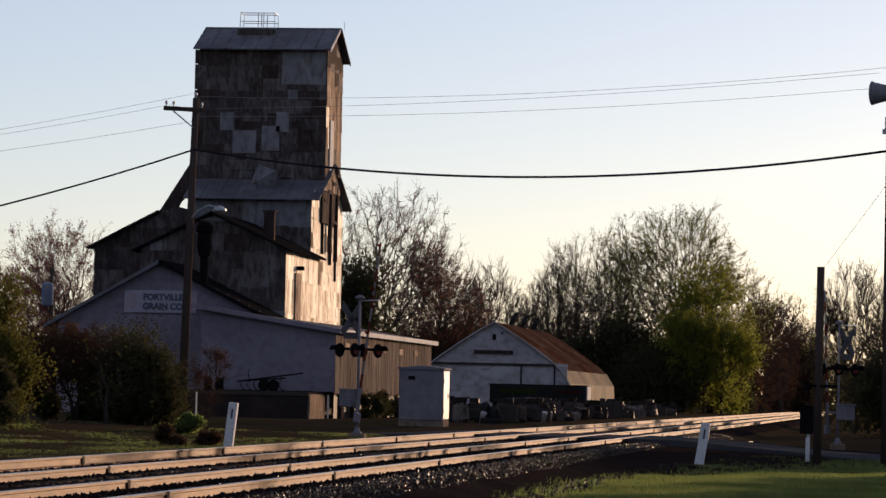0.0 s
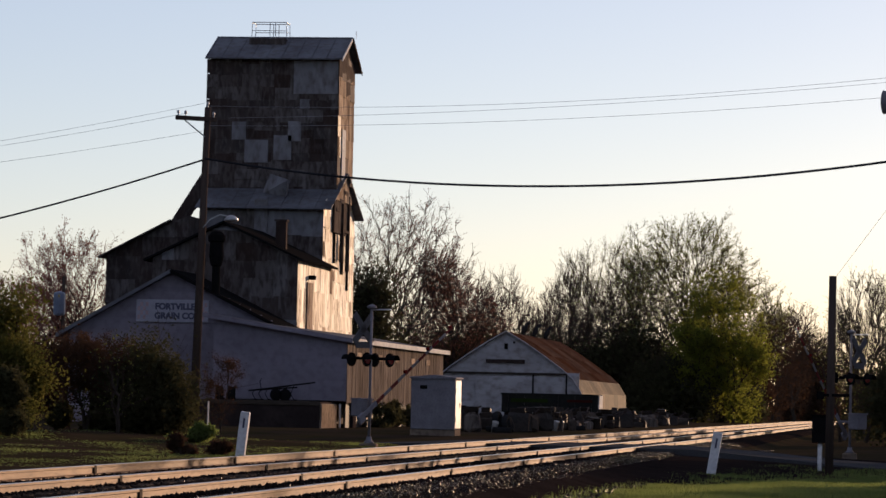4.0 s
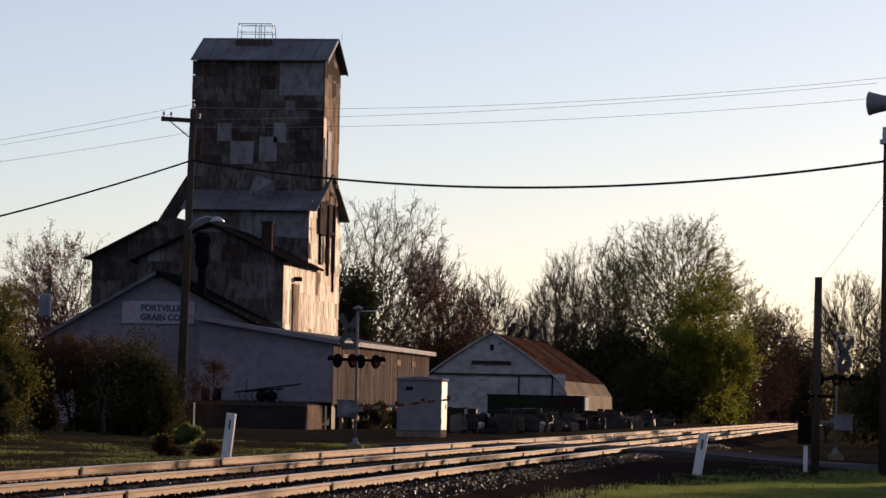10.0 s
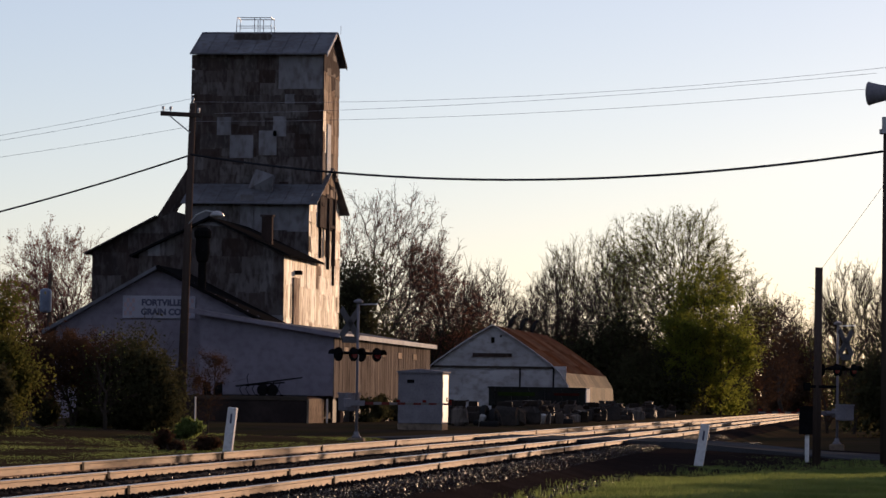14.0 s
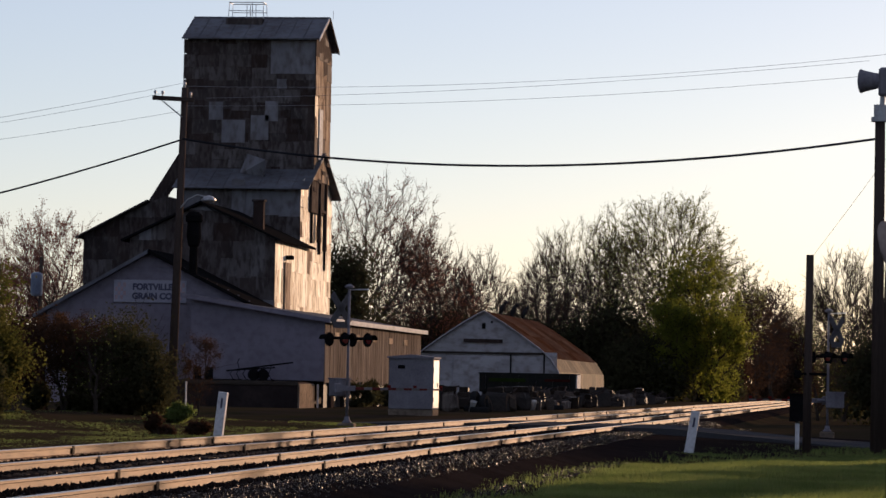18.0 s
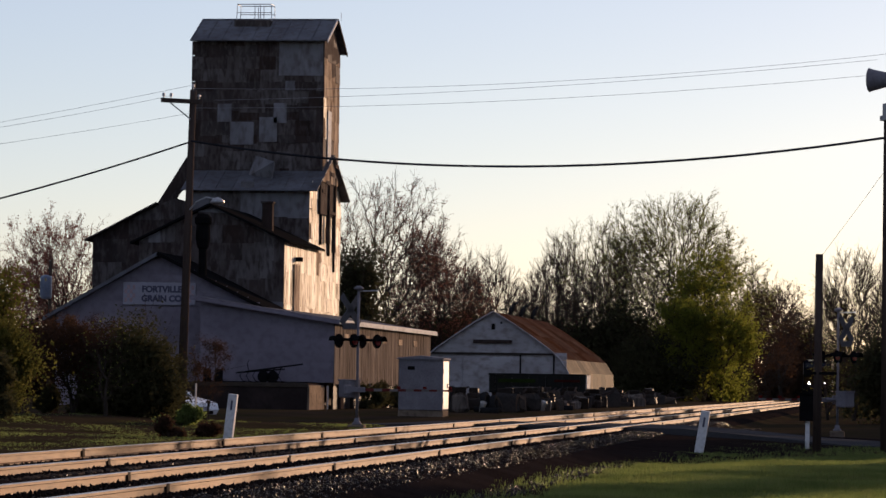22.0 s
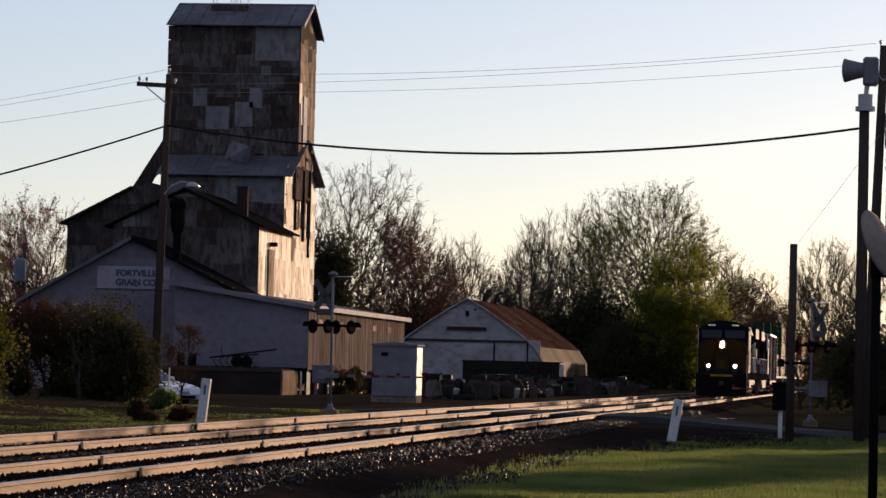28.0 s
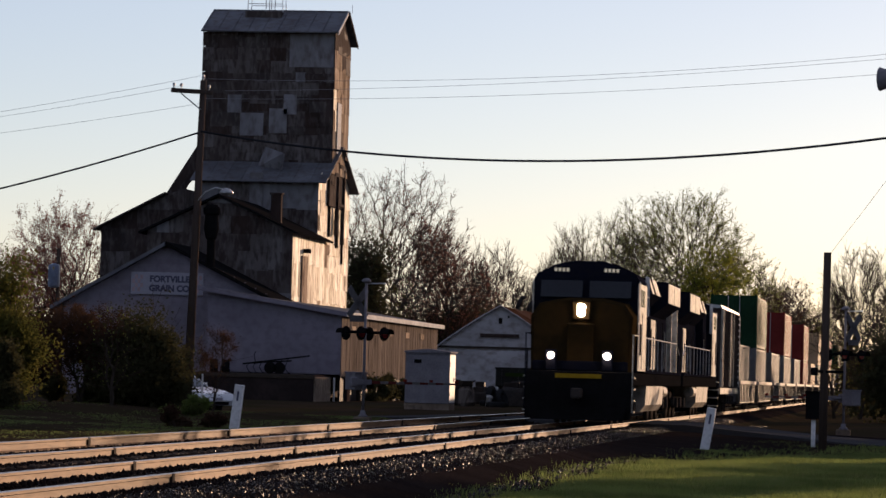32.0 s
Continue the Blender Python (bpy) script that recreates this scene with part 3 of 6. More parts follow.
# annex below the tower, with a roof on both sides
part("annex_wall", Shape().box(-37.0, -30.6, 175.6, 185.4, GE, 11.7).prism([(175.6, 11.7), (185.4, 11.7), (180.5, 13.7)], -37.0, -30.6, "x"), M_TIN, el, "tin wall below the tower")
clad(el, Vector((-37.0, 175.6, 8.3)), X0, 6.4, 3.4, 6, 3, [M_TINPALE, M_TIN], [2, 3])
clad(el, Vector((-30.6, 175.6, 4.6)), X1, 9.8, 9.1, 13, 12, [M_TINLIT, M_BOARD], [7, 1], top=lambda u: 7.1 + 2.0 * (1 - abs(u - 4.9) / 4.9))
for y0, sg in ((175.1, 1), (185.9, -1)):
    for k in range(8):
        xa, xb = -37.3 + k * 0.9, -37.3 + (k + 1) * 0.9 - 0.02
        yt = 180.5 - sg * 0.05
        q = [(xa, y0, 11.55), (xb, y0, 11.55), (xb, yt, 13.75), (xa, yt, 13.75)]
        part("annex_roof_panel", Shape().slab(q if sg > 0 else q[::-1], 0.05), M_ROOFTIN, el)
for y, z0, z1, w in ((178.6, 8.9, 12.0, 0.35), (181.0, 8.4, 12.2, 0.5), (182.9, 7.6, 10.9, 0.3)):
    part("wall_slot", Shape().box(-30.56, -30.49, y, y + w, z0, z1), M_HOLE, el, "dark tall opening with broken sheets")
part("hoist_post", Shape().box(-30.5, -30.3, 180.2, 180.4, 9.0, 12.9).box(-30.5, -30.3, 182.1, 182.3, 8.6, 12.6).box(-30.48, -30.32, 180.2, 182.3, 10.6, 10.75), M_RUSTTIN, el)
for k in range(4):
    part("annex_drip_edge", Shape().box(-29.9 + 0.02 * k, -29.85 + 0.02 * k, 175.3 + 1.2 * k, 176.3 + 1.2 * k, 11.45 + 0.5 * k, 11.65 + 0.5 * k), M_RUSTTIN, el)
part("conveyor_hood", Shape().slab([(-34.2, 177.4, 12.4), (-33.0, 177.3, 11.6), (-32.6, 176.2, 13.1), (-33.8, 177.4, 13.5)], 0.3), M_TINPALE, el, "pale slanting chute hood")
part("chute_panel", Shape().box(-34.2, -33.5, 175.45, 175.52, 9.2, 12.0), M_TINPALE, el)

# left wing with a single slope, brace beside the tower
part("wing_wall", Shape().prism([(-41.25, GE), (-37.0, GE), (-37.0, 10.95), (-37.9, 10.6), (-41.25, 8.9)], 172.4, 184.0), M_RUSTTIN, el, "dark tin wall of the side wing")
clad(el, Vector((-41.25, 172.4, 5.5)), X0, 4.25, 5.4, 4, 5, [M_RUSTTIN, M_TIN], [3, 1], top=lambda u: 3.35 + min(1.75, 0.52 * u))
part("wing_roof", Shape().slab([(-41.6, 171.9, 8.78), (-37.9, 171.9, 10.72), (-37.9, 184.3, 10.72), (-41.6, 184.3, 8.78)], 0.08), M_RUSTTIN, el)
part("brace", Shape().slab([(-39.5, 178.2, 10.5), (-38.6, 178.2, 10.4), (-37.3, 178.2, 13.0), (-37.35, 178.2, 13.95)], 0.25)
     .slab([(-38.9, 178.0, 10.5), (-37.3, 178.0, 12.2), (-37.3, 178.0, 12.6), (-38.9, 178.0, 10.9)], 0.1), M_RUSTTIN, el, "slanting brace of the spout")

# drive-through in front, gabled
part("drive_wall", Shape().prism([(-37.3, GE), (-30.06, GE), (-30.06, 8.55), (-33.75, 10.2), (-37.3, 8.5)], 165.6, 175.6), M_TIN, el, "patched tin wall of the drive-through")
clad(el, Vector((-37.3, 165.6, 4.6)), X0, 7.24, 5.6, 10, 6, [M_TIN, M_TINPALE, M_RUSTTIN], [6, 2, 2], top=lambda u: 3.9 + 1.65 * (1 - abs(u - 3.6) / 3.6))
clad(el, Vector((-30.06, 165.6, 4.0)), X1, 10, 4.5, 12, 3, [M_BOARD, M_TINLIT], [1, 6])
part("side_door", Shape().box(-30.0, -29.94, 167.9, 169.4, 5.0, 7.5, 0.01), M_BOARD, el, "weathered plank door")
part("door_lamp", Shape().box(-30.0, -29.7, 168.4, 168.9, 7.65, 7.85), M_BLACK, el)
part("drive_roof", Shape().slab([(-33.75, 165.2, 10.35), (-33.75, 175.5, 10.35), (-29.7, 175.5, 8.5), (-29.7, 165.2, 8.5)][::-1], 0.1), M_BLACK, el)
part("drive_roof", Shape().slab([(-33.75, 165.2, 10.35), (-33.75, 175.5, 10.35), (-37.7, 175.5, 8.4), (-37.7, 165.2, 8.4)], 0.1), M_BLACK, el)
part("flue", Shape().box(-31.5, -30.98, 167.2, 167.6, 8.4, 10.5, 0.02), M_RUSTTIN, el, "square rusty brown flue")
part("flue_cap", Shape().box(-31.56, -30.92, 167.12, 167.68, 10.45, 10.55, 0.01), M_RUSTTIN, el)

# ---- white gabled office ----
of = thing("grain_office", (0, 160, 0), "white sided office building with a wide low gable", "building")
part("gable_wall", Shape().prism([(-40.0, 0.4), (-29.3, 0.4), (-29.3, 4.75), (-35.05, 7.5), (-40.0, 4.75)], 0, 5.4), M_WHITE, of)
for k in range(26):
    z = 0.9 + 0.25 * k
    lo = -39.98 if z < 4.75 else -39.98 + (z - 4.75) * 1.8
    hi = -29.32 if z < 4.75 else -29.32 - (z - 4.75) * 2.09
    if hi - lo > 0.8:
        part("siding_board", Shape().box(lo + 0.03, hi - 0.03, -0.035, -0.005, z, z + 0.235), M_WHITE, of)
part("roof", Shape().slab([(-40.6, -0.5, 4.55), (-35.05, -0.5, 7.72), (-35.05, 5.4, 7.72), (-40.6, 5.4, 4.55)], 0.16), M_ROOFTIN, of, "dark roof slope")
part("roof", Shape().slab([(-35.05, -0.5, 7.72), (-28.9, -0.5, 4.7), (-28.9, 5.4, 4.7), (-35.05, 5.4, 7.72)], 0.16), M_BLACK, of, "dark roof slope")
sg = thing("sign", (-35.0, 159.93, 5.74), "white painted company sign with dark lettering", "sign")
part("sign_board", Shape().box(-1.75, 1.75, -0.05, 0.0, -0.53, 0.53, 0.01), M_SIGNW, sg)
words("lettering", "FORTVILLE", 0.4, pose(0.13, -0.06, 0.2, 90), M_SIGNK, sg)
words("lettering", "GRAIN CO.", 0.4, pose(0.16, -0.06, -0.24, 90), M_SIGNK, sg)
for sx in (-1, 1):
    for i in range(4):
        for j in range(4):
            if (i + j) % 2 == 0:
                ck = Shape().box(sx * 1.42 - 0.26 + 0.13 * i, sx * 1.42 - 0.13 + 0.13 * i, -0.058, -0.052, -0.4 + 0.2 * j, -0.2 + 0.2 * j)
                part("check", ck, M_SIGNR, sg, "faded red square")

# ---- loading shed ----
sh = thing("loading_shed", (0, 157, 0), "long shed with white front and bare board side, raised on concrete", "shed")
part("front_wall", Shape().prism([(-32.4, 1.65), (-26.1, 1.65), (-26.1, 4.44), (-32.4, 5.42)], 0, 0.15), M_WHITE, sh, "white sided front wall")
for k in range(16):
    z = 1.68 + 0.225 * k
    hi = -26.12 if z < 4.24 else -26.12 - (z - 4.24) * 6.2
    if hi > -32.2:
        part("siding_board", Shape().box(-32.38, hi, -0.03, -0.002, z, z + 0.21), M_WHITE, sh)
part("back_wall", Shape().box(-32.4, -26.1, 32.5, 32.65, 1.65, 4.44), M_BOARD, sh)
part("inner_wall", Shape().box(-32.4, -32.3, 0.15, 32.5, 1.65, 5.3), M_BOARD, sh)
part("side_wall", Shape().box(-26.22, -26.1, 0.15, 32.5, 1.62, 4.39), M_PLANK, sh, "weathered bare plank wall")
for k in range(92):
    y = 0.02 + 0.352 * k
    zb = 1.6 - R3.uniform(0, 0.12)
    part("plank", Shape().box(-26.1, -26.07 + R3.uniform(-0.008, 0.012), y, y + 0.335, zb, 4.4), M_PLANK, sh)
part("roof", Shape().slab([(-32.9, -0.4, 5.63), (-25.8, -0.4, 4.55), (-25.8, 33.0, 4.55), (-32.9, 33.0, 5.63)], 0.06), M_ROOFTIN, sh, "grey tin roof with one slope")
part("fascia", Shape().slab([(-32.9, -0.43, 5.42), (-25.8, -0.43, 4.34), (-25.8, -0.43, 4.55), (-32.9, -0.43, 5.63)], 0.04), M_WHITE, sh)
part("eave_fascia", Shape().box(-25.82, -25.76, -0.4, 33.0, 4.35, 4.57), M_TRIM, sh, "pale eave board")
for y in (2.5, 9.0, 14.5, 20.0, 25.5):
    part("side_window", Shape().box(-26.08, -26.02, y, y + 1.3, 3.65, 3.95, 0.01), M_BOARD, sh, "narrow pale vent panel")
part("footing", Shape().box(-32.4, -28.6, 0.6, 1.0, 0.3, 1.66), M_DOCK, sh, "recessed concrete footing darkened as in shade")
part("dock", Shape().box(-34.0, -26.6, -4.2, -0.05, 0.1, 1.6, 0.05), M_DOCK, sh, "rough concrete loading dock darkened as in shade")
# sunlit end face: the same dock in a lighter concrete colour
part("dock_end", Shape().box(-26.6, -26.5, -4.15, -0.1, 0.1, 1.52, 0.03), M_CONC, sh, "rough end of the loading dock paled as in sun")
part("dock_edge", Shape().box(-34.0, -26.55, -4.26, -4.18, 1.42, 1.62, 0.02), M_TIE, sh, "dark timber dock edge")
for k in range(8):
    part("pier", Shape().box(-26.6, -26.15, 2.5 + k * 3.6, 3.4 + k * 3.6, 0.2, 1.6, 0.04), M_DOCK if k < 1 else M_JUNK, sh)
part("skirt", Shape().box(-26.4, -26.3, 1.2, 32.4, 0.2, 1.58), M_JUNK, sh)
part("downpipe", Shape().tube((-26.35, -0.1, 0.35), (-26.35, -0.1, 1.5), 0.05), M_TRIM, sh)

# ---- arched barn beyond the shed ----
hb = thing("arched_barn", (-28.6, 240, 0.45), "white fronted barn under a rusty arched metal roof", "barn")
AR = [(-5.45, 0.0), (-5.35, 2.15), (-4.75, 3.1), (-4.0, 3.75), (-2.6, 4.74), (-1.3, 5.6), (0.0, 6.35), (1.3, 5.6), (2.6, 4.74), (4.0, 3.75), (4.75, 3.1), (5.35, 2.15), (5.45, 0.0)]
part("front_wall", Shape().prism([(x * 0.99, z * 0.99) for x, z in AR], 0, 0.2), M_HUTWHITE, hb, "white painted board front")
part("back_wall", Shape().prism([(x * 0.99, z * 0.99) for x, z in AR], 36.8, 37.0), M_HUTWHITE, hb)
for i, (a, b) in enumerate(zip(AR, AR[1:])):
    for k in range(10):
        y0, y1 = -0.25 + 3.75 * k, -0.25 + 3.75 * (k + 1) - 0.03
        lowside = i in (0, 1, 10, 11)
        part("roof_sheet", Shape().slab([(a[0], y0, a[1]), (a[0], y1, a[1]), (b[0], y1, b[1]), (b[0], y0, b[1])][::-1], 0.05), M_HUTSIDE if lowside else M_HUTROOF, hb)
for i, (a, b) in enumerate(zip(AR[1:], AR[2:])):
    part("edge_trim", Shape().tube((a[0], -0.26, a[1]), (b[0], -0.26, b[1]), 0.05), M_HUTWHITE, hb)
for k in range(13):
    z = 0.15 + 0.26 * k
    part("front_board", Shape().box(-5.2, 5.2, -0.03, -0.004, z, z + 0.245), M_HUTWHITE, hb)
part("sliding_door", Shape().box(-2.1, 1.9, -0.11, -0.04, 0.1, 3.2, 0.01), M_HUTWHITE, hb, "large white sliding door")
for k in range(10):
    part("door_board", Shape().box(-2.05, 1.85, -0.135, -0.112, 0.15 + 0.3 * k, 0.42 + 0.3 * k), M_HUTWHITE, hb)
part("door_jamb", Shape().box(1.9, 2.0, -0.13, -0.04, 0.1, 3.3), M_HOLE, hb)
part("track_rail", Shape().box(-5.0, 4.4, -0.16, -0.05, 3.33, 3.48), M_JUNK, hb, "dark sliding door rail")
part("loft_slot", Shape().box(-1.4, 1.35, -0.14, -0.02, 4.12, 4.38), M_RUSTTIN, hb, "brown slot under the gable")
part("gable_vent", Shape().box(-0.12, 0.12, -0.06, -0.01, 5.1, 5.5), M_HOLE, hb)
part("gable_lamp", Shape().box(0.5, 0.62, -0.08, -0.01, 5.5, 5.65), M_HOLE, hb)
part("corner_post", Shape().box(4.25, 4.35, -0.12, -0.03, 0.1, 3.4), M_HOLE, hb)
for k, y in enumerate((10.6, 18.0, 26.0)):
    v = thing("roof_ventilator", pose(-28.6, 240 + y, 6.72, 0, 0, 20 * k), "dark metal hooded ventilator on a barn ridge", "ventilator", "barn ridge ventilators")
    part("pipe", Shape().tube((0, 0, -0.25), (-0.03, 0, 0.3), 0.1, 0.12, 10), M_VENT, v, smooth=True)
    hd = part("cowl", Shape().lathe((0, 0, 0), [(0.03, -0.5), (0.12, -0.42), (0.19, -0.12), (0.17, 0.15), (0.09, 0.38), (0.03, 0.44)], 12), M_VENT, v, "swelling tilted cowl", smooth=True)
    hd.matrix_basis = pose(0.08, 0, 0.55, 0, 24, 0)
    part("spout", Shape().tube((0.22, 0, 0.86), (0.46, 0, 1.0), 0.11, 0.1, 10).tube((0.44, 0, 0.98), (0.5, 0, 0.9), 0.1, 0.05, 10), M_VENT, v, smooth=True)

# ---- signal cabinet ----
sc = thing("signal_cabinet", pose(-19.6, 140.5, 0.48, 0, 0, -7), "pale grey metal signal equipment cabinet", "cabinet")
part("body", Shape().box(-0.93, 0.93, -0.5, 0.5, 0.1, 2.2, 0.02), M_ALU, sc)
part("roof", Shape().prism([(-1.0, 2.18), (1.0, 2.18), (1.0, 2.24), (0, 2.34), (-1.0, 2.24)], -0.58, 0.58), M_ALU, sc, "low pitched lid")
part("plinth", Shape().box(-0.95, 0.95, -0.45, 0.45, -0.2, 0.1), M_CONC, sc)
part("door", Shape().box(0.93, 0.955, -0.45, 0.45, 0.16, 2.12, 0.01), M_GLOSSWHITE, sc, "glossy door whitened as in sun")
part("handle", Shape().box(0.955, 0.99, 0.2, 0.25, 1.0, 1.2), M_STEEL, sc)
part("hinge", Shape().box(0.95, 0.975, -0.45, -0.4, 0.4, 0.6).box(0.95, 0.975, -0.45, -0.4, 1.6, 1.8), M_STEEL, sc)
part("vent", Shape().box(-0.55, -0.25, -0.52, -0.5, 1.75, 1.9), M_BLACK, sc)

# ---- crossing signals ----


def crossing_signal(x, y, z, face, arm_dir, arm_len, label, back):
    """face: degrees to which the lamps look; arm_dir: direction of the lowered arm in the plan, degrees."""
    s = thing("crossing_signal", (x, y, z), label, "crossing signal", "railway crossing signals")
    part("mast", Shape().tube((0, 0, 0), (0, 0, 4.15), 0.046, 0.042, 12), M_ALU, s, smooth=True)
    part("foundation", Shape().box(-0.25, 0.25, -0.25, 0.25, -0.3, 0.06, 0.03), M_CONC, s)
    part("base_casting", Shape().lathe((0, 0, 0.06), [(0.15, 0), (0.15, 0.04), (0.085, 0.1), (0.08, 0.2)], 12), M_ALU, s, smooth=True)
    part("finial_bell", Shape().lathe((0, 0, 4.15), [(0.07, 0), (0.15, 0.03), (0.15, 0.08), (0.05, 0.14)], 12), M_ALU, s)
    part("bell_arm", Shape().tube((0, 0, 4.12), (0.6, 0, 4.14), 0.02), M_STEEL, s)
    f = part("lamp_bracket", Shape().tube((-0.75, -0.02, 2.65), (0.75, -0.02, 2.65), 0.035, 0.035, 8), M_BLACK, s)
    f.matrix_basis = pose(0, 0, 0, 0, 0, face)
    for sx in (-0.55, 0.55):
        for sy in ((-1, 1) if back else (-1,)):
            yy = 0.3 * sy
            part("lamp_arm", Shape().tube((sx, 0, 2.62), (sx, yy, 2.62), 0.025), M_BLACK, f)
            part("backboard", Shape().lathe((sx, yy, 2.6), [(0.02, -0.012), (0.215, -0.012), (0.215, 0.012), (0.02, 0.012)], 20, "y"), M_BLACK, f)
            part("lens", Shape().lathe((sx, yy + 0.03 * sy, 2.6), [(0.02, -0.02), (0.125, -0.02), (0.13, 0.02), (0.02, 0.02)], 16, "y"), M_REDGLASS, f)
            arc = [math.pi * i / 10 for i in range(11)]
            hd = Shape().prism([(sx + 0.155 * math.cos(q), 2.6 + 0.155 * math.sin(q)) for q in arc] + [(sx + 0.145 * math.cos(q), 2.6 + 0.145 * math.sin(q)) for q in reversed(arc)],
                               min(yy, yy + 0.28 * sy), max(yy, yy + 0.28 * sy))
            part("visor", hd, M_BLACK, f)
    for r in (45, -45):
        m = pose(0, -0.32, 3.55, 0, r, 0)
        part("crossbuck_blade", Shape().box(-0.61, 0.61, -0.012, 0.012, -0.115, 0.115, 0, m), M_DULL, f, "grey backed crossbuck blade")
    part("track_sign", Shape().box(-0.34, 0.34, -0.34, -0.325, 2.95, 3.15), M_DULL, f)
    # gate mechanism with its arm
    g = part("gate_machine", Shape().box(-0.3, 0.3, 0.1, 0.5, -0.25, 0.28, 0.03), M_ALU, s, "grey gate machine case")
    g.matrix_basis = pose(0, 0, 1.12, 0, 0, arm_dir)
    part("machine_lid", Shape().box(-0.32, 0.32, 0.09, 0.52, 0.26, 0.31, 0.01), M_ALU, g)
    arm = part("gate_arm", Shape().box(-0.6, 0.35, -0.05, -0.02, -0.08, 0.08, 0.01), M_ALU, s, "red and white banded gate arm")
    arm.matrix_basis = pose(0, 0, 1.12, 0, 0, arm_dir)
    part("counterweight", Shape().box(-0.75, -0.42, -0.12, -0.02, -0.15, 0.15, 0.03), M_ALU, arm, "grey counterweight")
    n = int(arm_len / 0.42)
    for i in range(n):
        x0 = 0.35 + i * (arm_len - 0.35) / n
        x1 = 0.35 + (i + 1) * (arm_len - 0.35) / n
        w0 = 0.045 - 0.018 * i / n
        part("stripe", Shape().box(x0, x1, -0.06, -0.02, -w0, w0), M_REDBAND if i % 2 == 0 else M_WHITEBAND, arm, "red band" if i % 2 == 0 else "white band")
    for q in (0.42, 0.7, 0.98):
        part("arm_lamp", Shape().box(arm_len * q - 0.04, arm_len * q + 0.04, -0.1, 0.0, 0.04, 0.12, 0.01), M_REDLED, arm, "red gate lamp")
    return s, arm


sig_l, arm_l = crossing_signal(-16.5, 103.7, 0.33, -120.7, 62, 4.9, "silver crossing signal with black lamp discs and gate arm", True)
sig_r, arm_r = crossing_signal(-2.27, 119.2, 0.2, 59.3, 239, 4.2, "silver crossing signal with crossbuck and gate arm", True)

part("arm_pivot", Shape().tube((0, 0, 1.12), (-0.36, 0, 1.12), 0.05, 0.05, 10), M_ALU, sig_r)

# ---- marker posts, poles and wires ----
for x, y, z, lean, turn, h in ((-5.03, 85.1, -0.11, 9, 10, 1.22), (-16.65, 84.3, 0.14, 6, 10, 1.2)):
    p = thing("marker_post", pose(x, y, z, 0, lean, 0), "leaning square white painted wooden marker post", "post", "white marker posts")
    part("shaft", Shape().box(-0.11, 0.11, -0.11, 0.11, -0.2, h, 0.015), M_POST, p)
    part("stencil_bar", Shape().box(-0.02, 0.03, -0.116, -0.111, h - 0.4, h - 0.16), M_SIGNK, p)


def sag(a, b, drop, n=14):
    a, b = Vector(a), Vector(b)
    return [a.lerp(b, k / n) - Vector((0, 0, 4 * drop * (k / n) * (1 - k / n))) for k in range(n + 1)]


pl = thing("utility_pole", (-22.7, 108, 0.5), "leaning dark wooden utility pole with one crossarm", "utility pole", "utility poles")
part("shaft", Shape().tube((-0.18, 0, -0.3), (0.05, 0, 10.45), 0.15, 0.1, 12), M_POLE, pl, smooth=True)
part("crossarm", Shape().box(-1.08, 0.3, -0.14, -0.04, 10.0, 10.14, 0.01, pose(0.02, 0, 0, 0, 0, 32)), M_POLE, pl)
for k in (-1.0, -0.75, 0.2):
    q = pose(0.02, 0, 0, 0, 0, 32) @ Vector((k, -0.09, 10.14))
    part("insulator", Shape().lathe(q, [(0.02, 0), (0.02, 0.06), (0.05, 0.08), (0.045, 0.15), (0.02, 0.17)], 10), M_STEEL, pl)
part("insulator", Shape().lathe((0.05, 0, 10.45), [(0.02, 0), (0.02, 0.08), (0.05, 0.1), (0.045, 0.17), (0.02, 0.19)], 10), M_STEEL, pl)
part("crossarm_brace", Shape().tube((-0.6, -0.4, 10.0), (0.0, -0.12, 9.5), 0.02), M_STEEL, pl)
part("lamp_arm", Shape().line([(0.02, -0.1, 6.6), (0.25, -0.2, 6.85), (0.6, -0.3, 7.0), (0.85, -0.35, 6.95)], 0.025), M_STEEL, pl, "street lamp bracket")
part("lamp_head", Shape().lathe((0.98, -0.38, 6.85), [(0.03, 0.14), (0.14, 0.1), (0.24, 0.0), (0.2, -0.06), (0.02, -0.1)], 14), M_STEEL, pl, "round street lamp head", smooth=True)
part("transformer", Shape().lathe((0.42, 0.15, 5.2), [(0.05, 1.3), (0.16, 1.28), (0.28, 1.16), (0.28, 0.98), (0.22, 0.94), (0.24, 0.5), (0.18, 0.2), (0.1, 0.15)], 14), M_BLACK, pl, "dark transformer can")
part("conduit", Shape().tube((0.42, 0.15, 4.5), (0.42, 0.15, 5.4), 0.13, 0.13, 10), M_BLACK, pl)

hp = thing("siren_pole", (-0.46, 93, 0), "dark wooden pole carrying a pale warning siren horn", "siren pole")
part("shaft", Shape().tube((0, 0, -0.3), (-0.02, 0, 9.0), 0.17, 0.14, 12), M_POLE, hp, smooth=True)
part("rotor_housing", Shape().tube((0, 0, 8.98), (0, 0, 9.35), 0.2, 0.2, 12).tube((0, 0, 8.9), (0, 0, 9.02), 0.27, 0.27, 12), M_STEEL, hp)
part("neck", Shape().tube((0.02, 0, 9.3), (0.05, 0, 9.7), 0.07), M_STEEL, hp)
part("driver_case", Shape().box(-0.08, 0.34, -0.22, 0.22, 9.58, 10.35, 0.06), M_ALU, hp, "pale siren driver case")
hn = Shape()
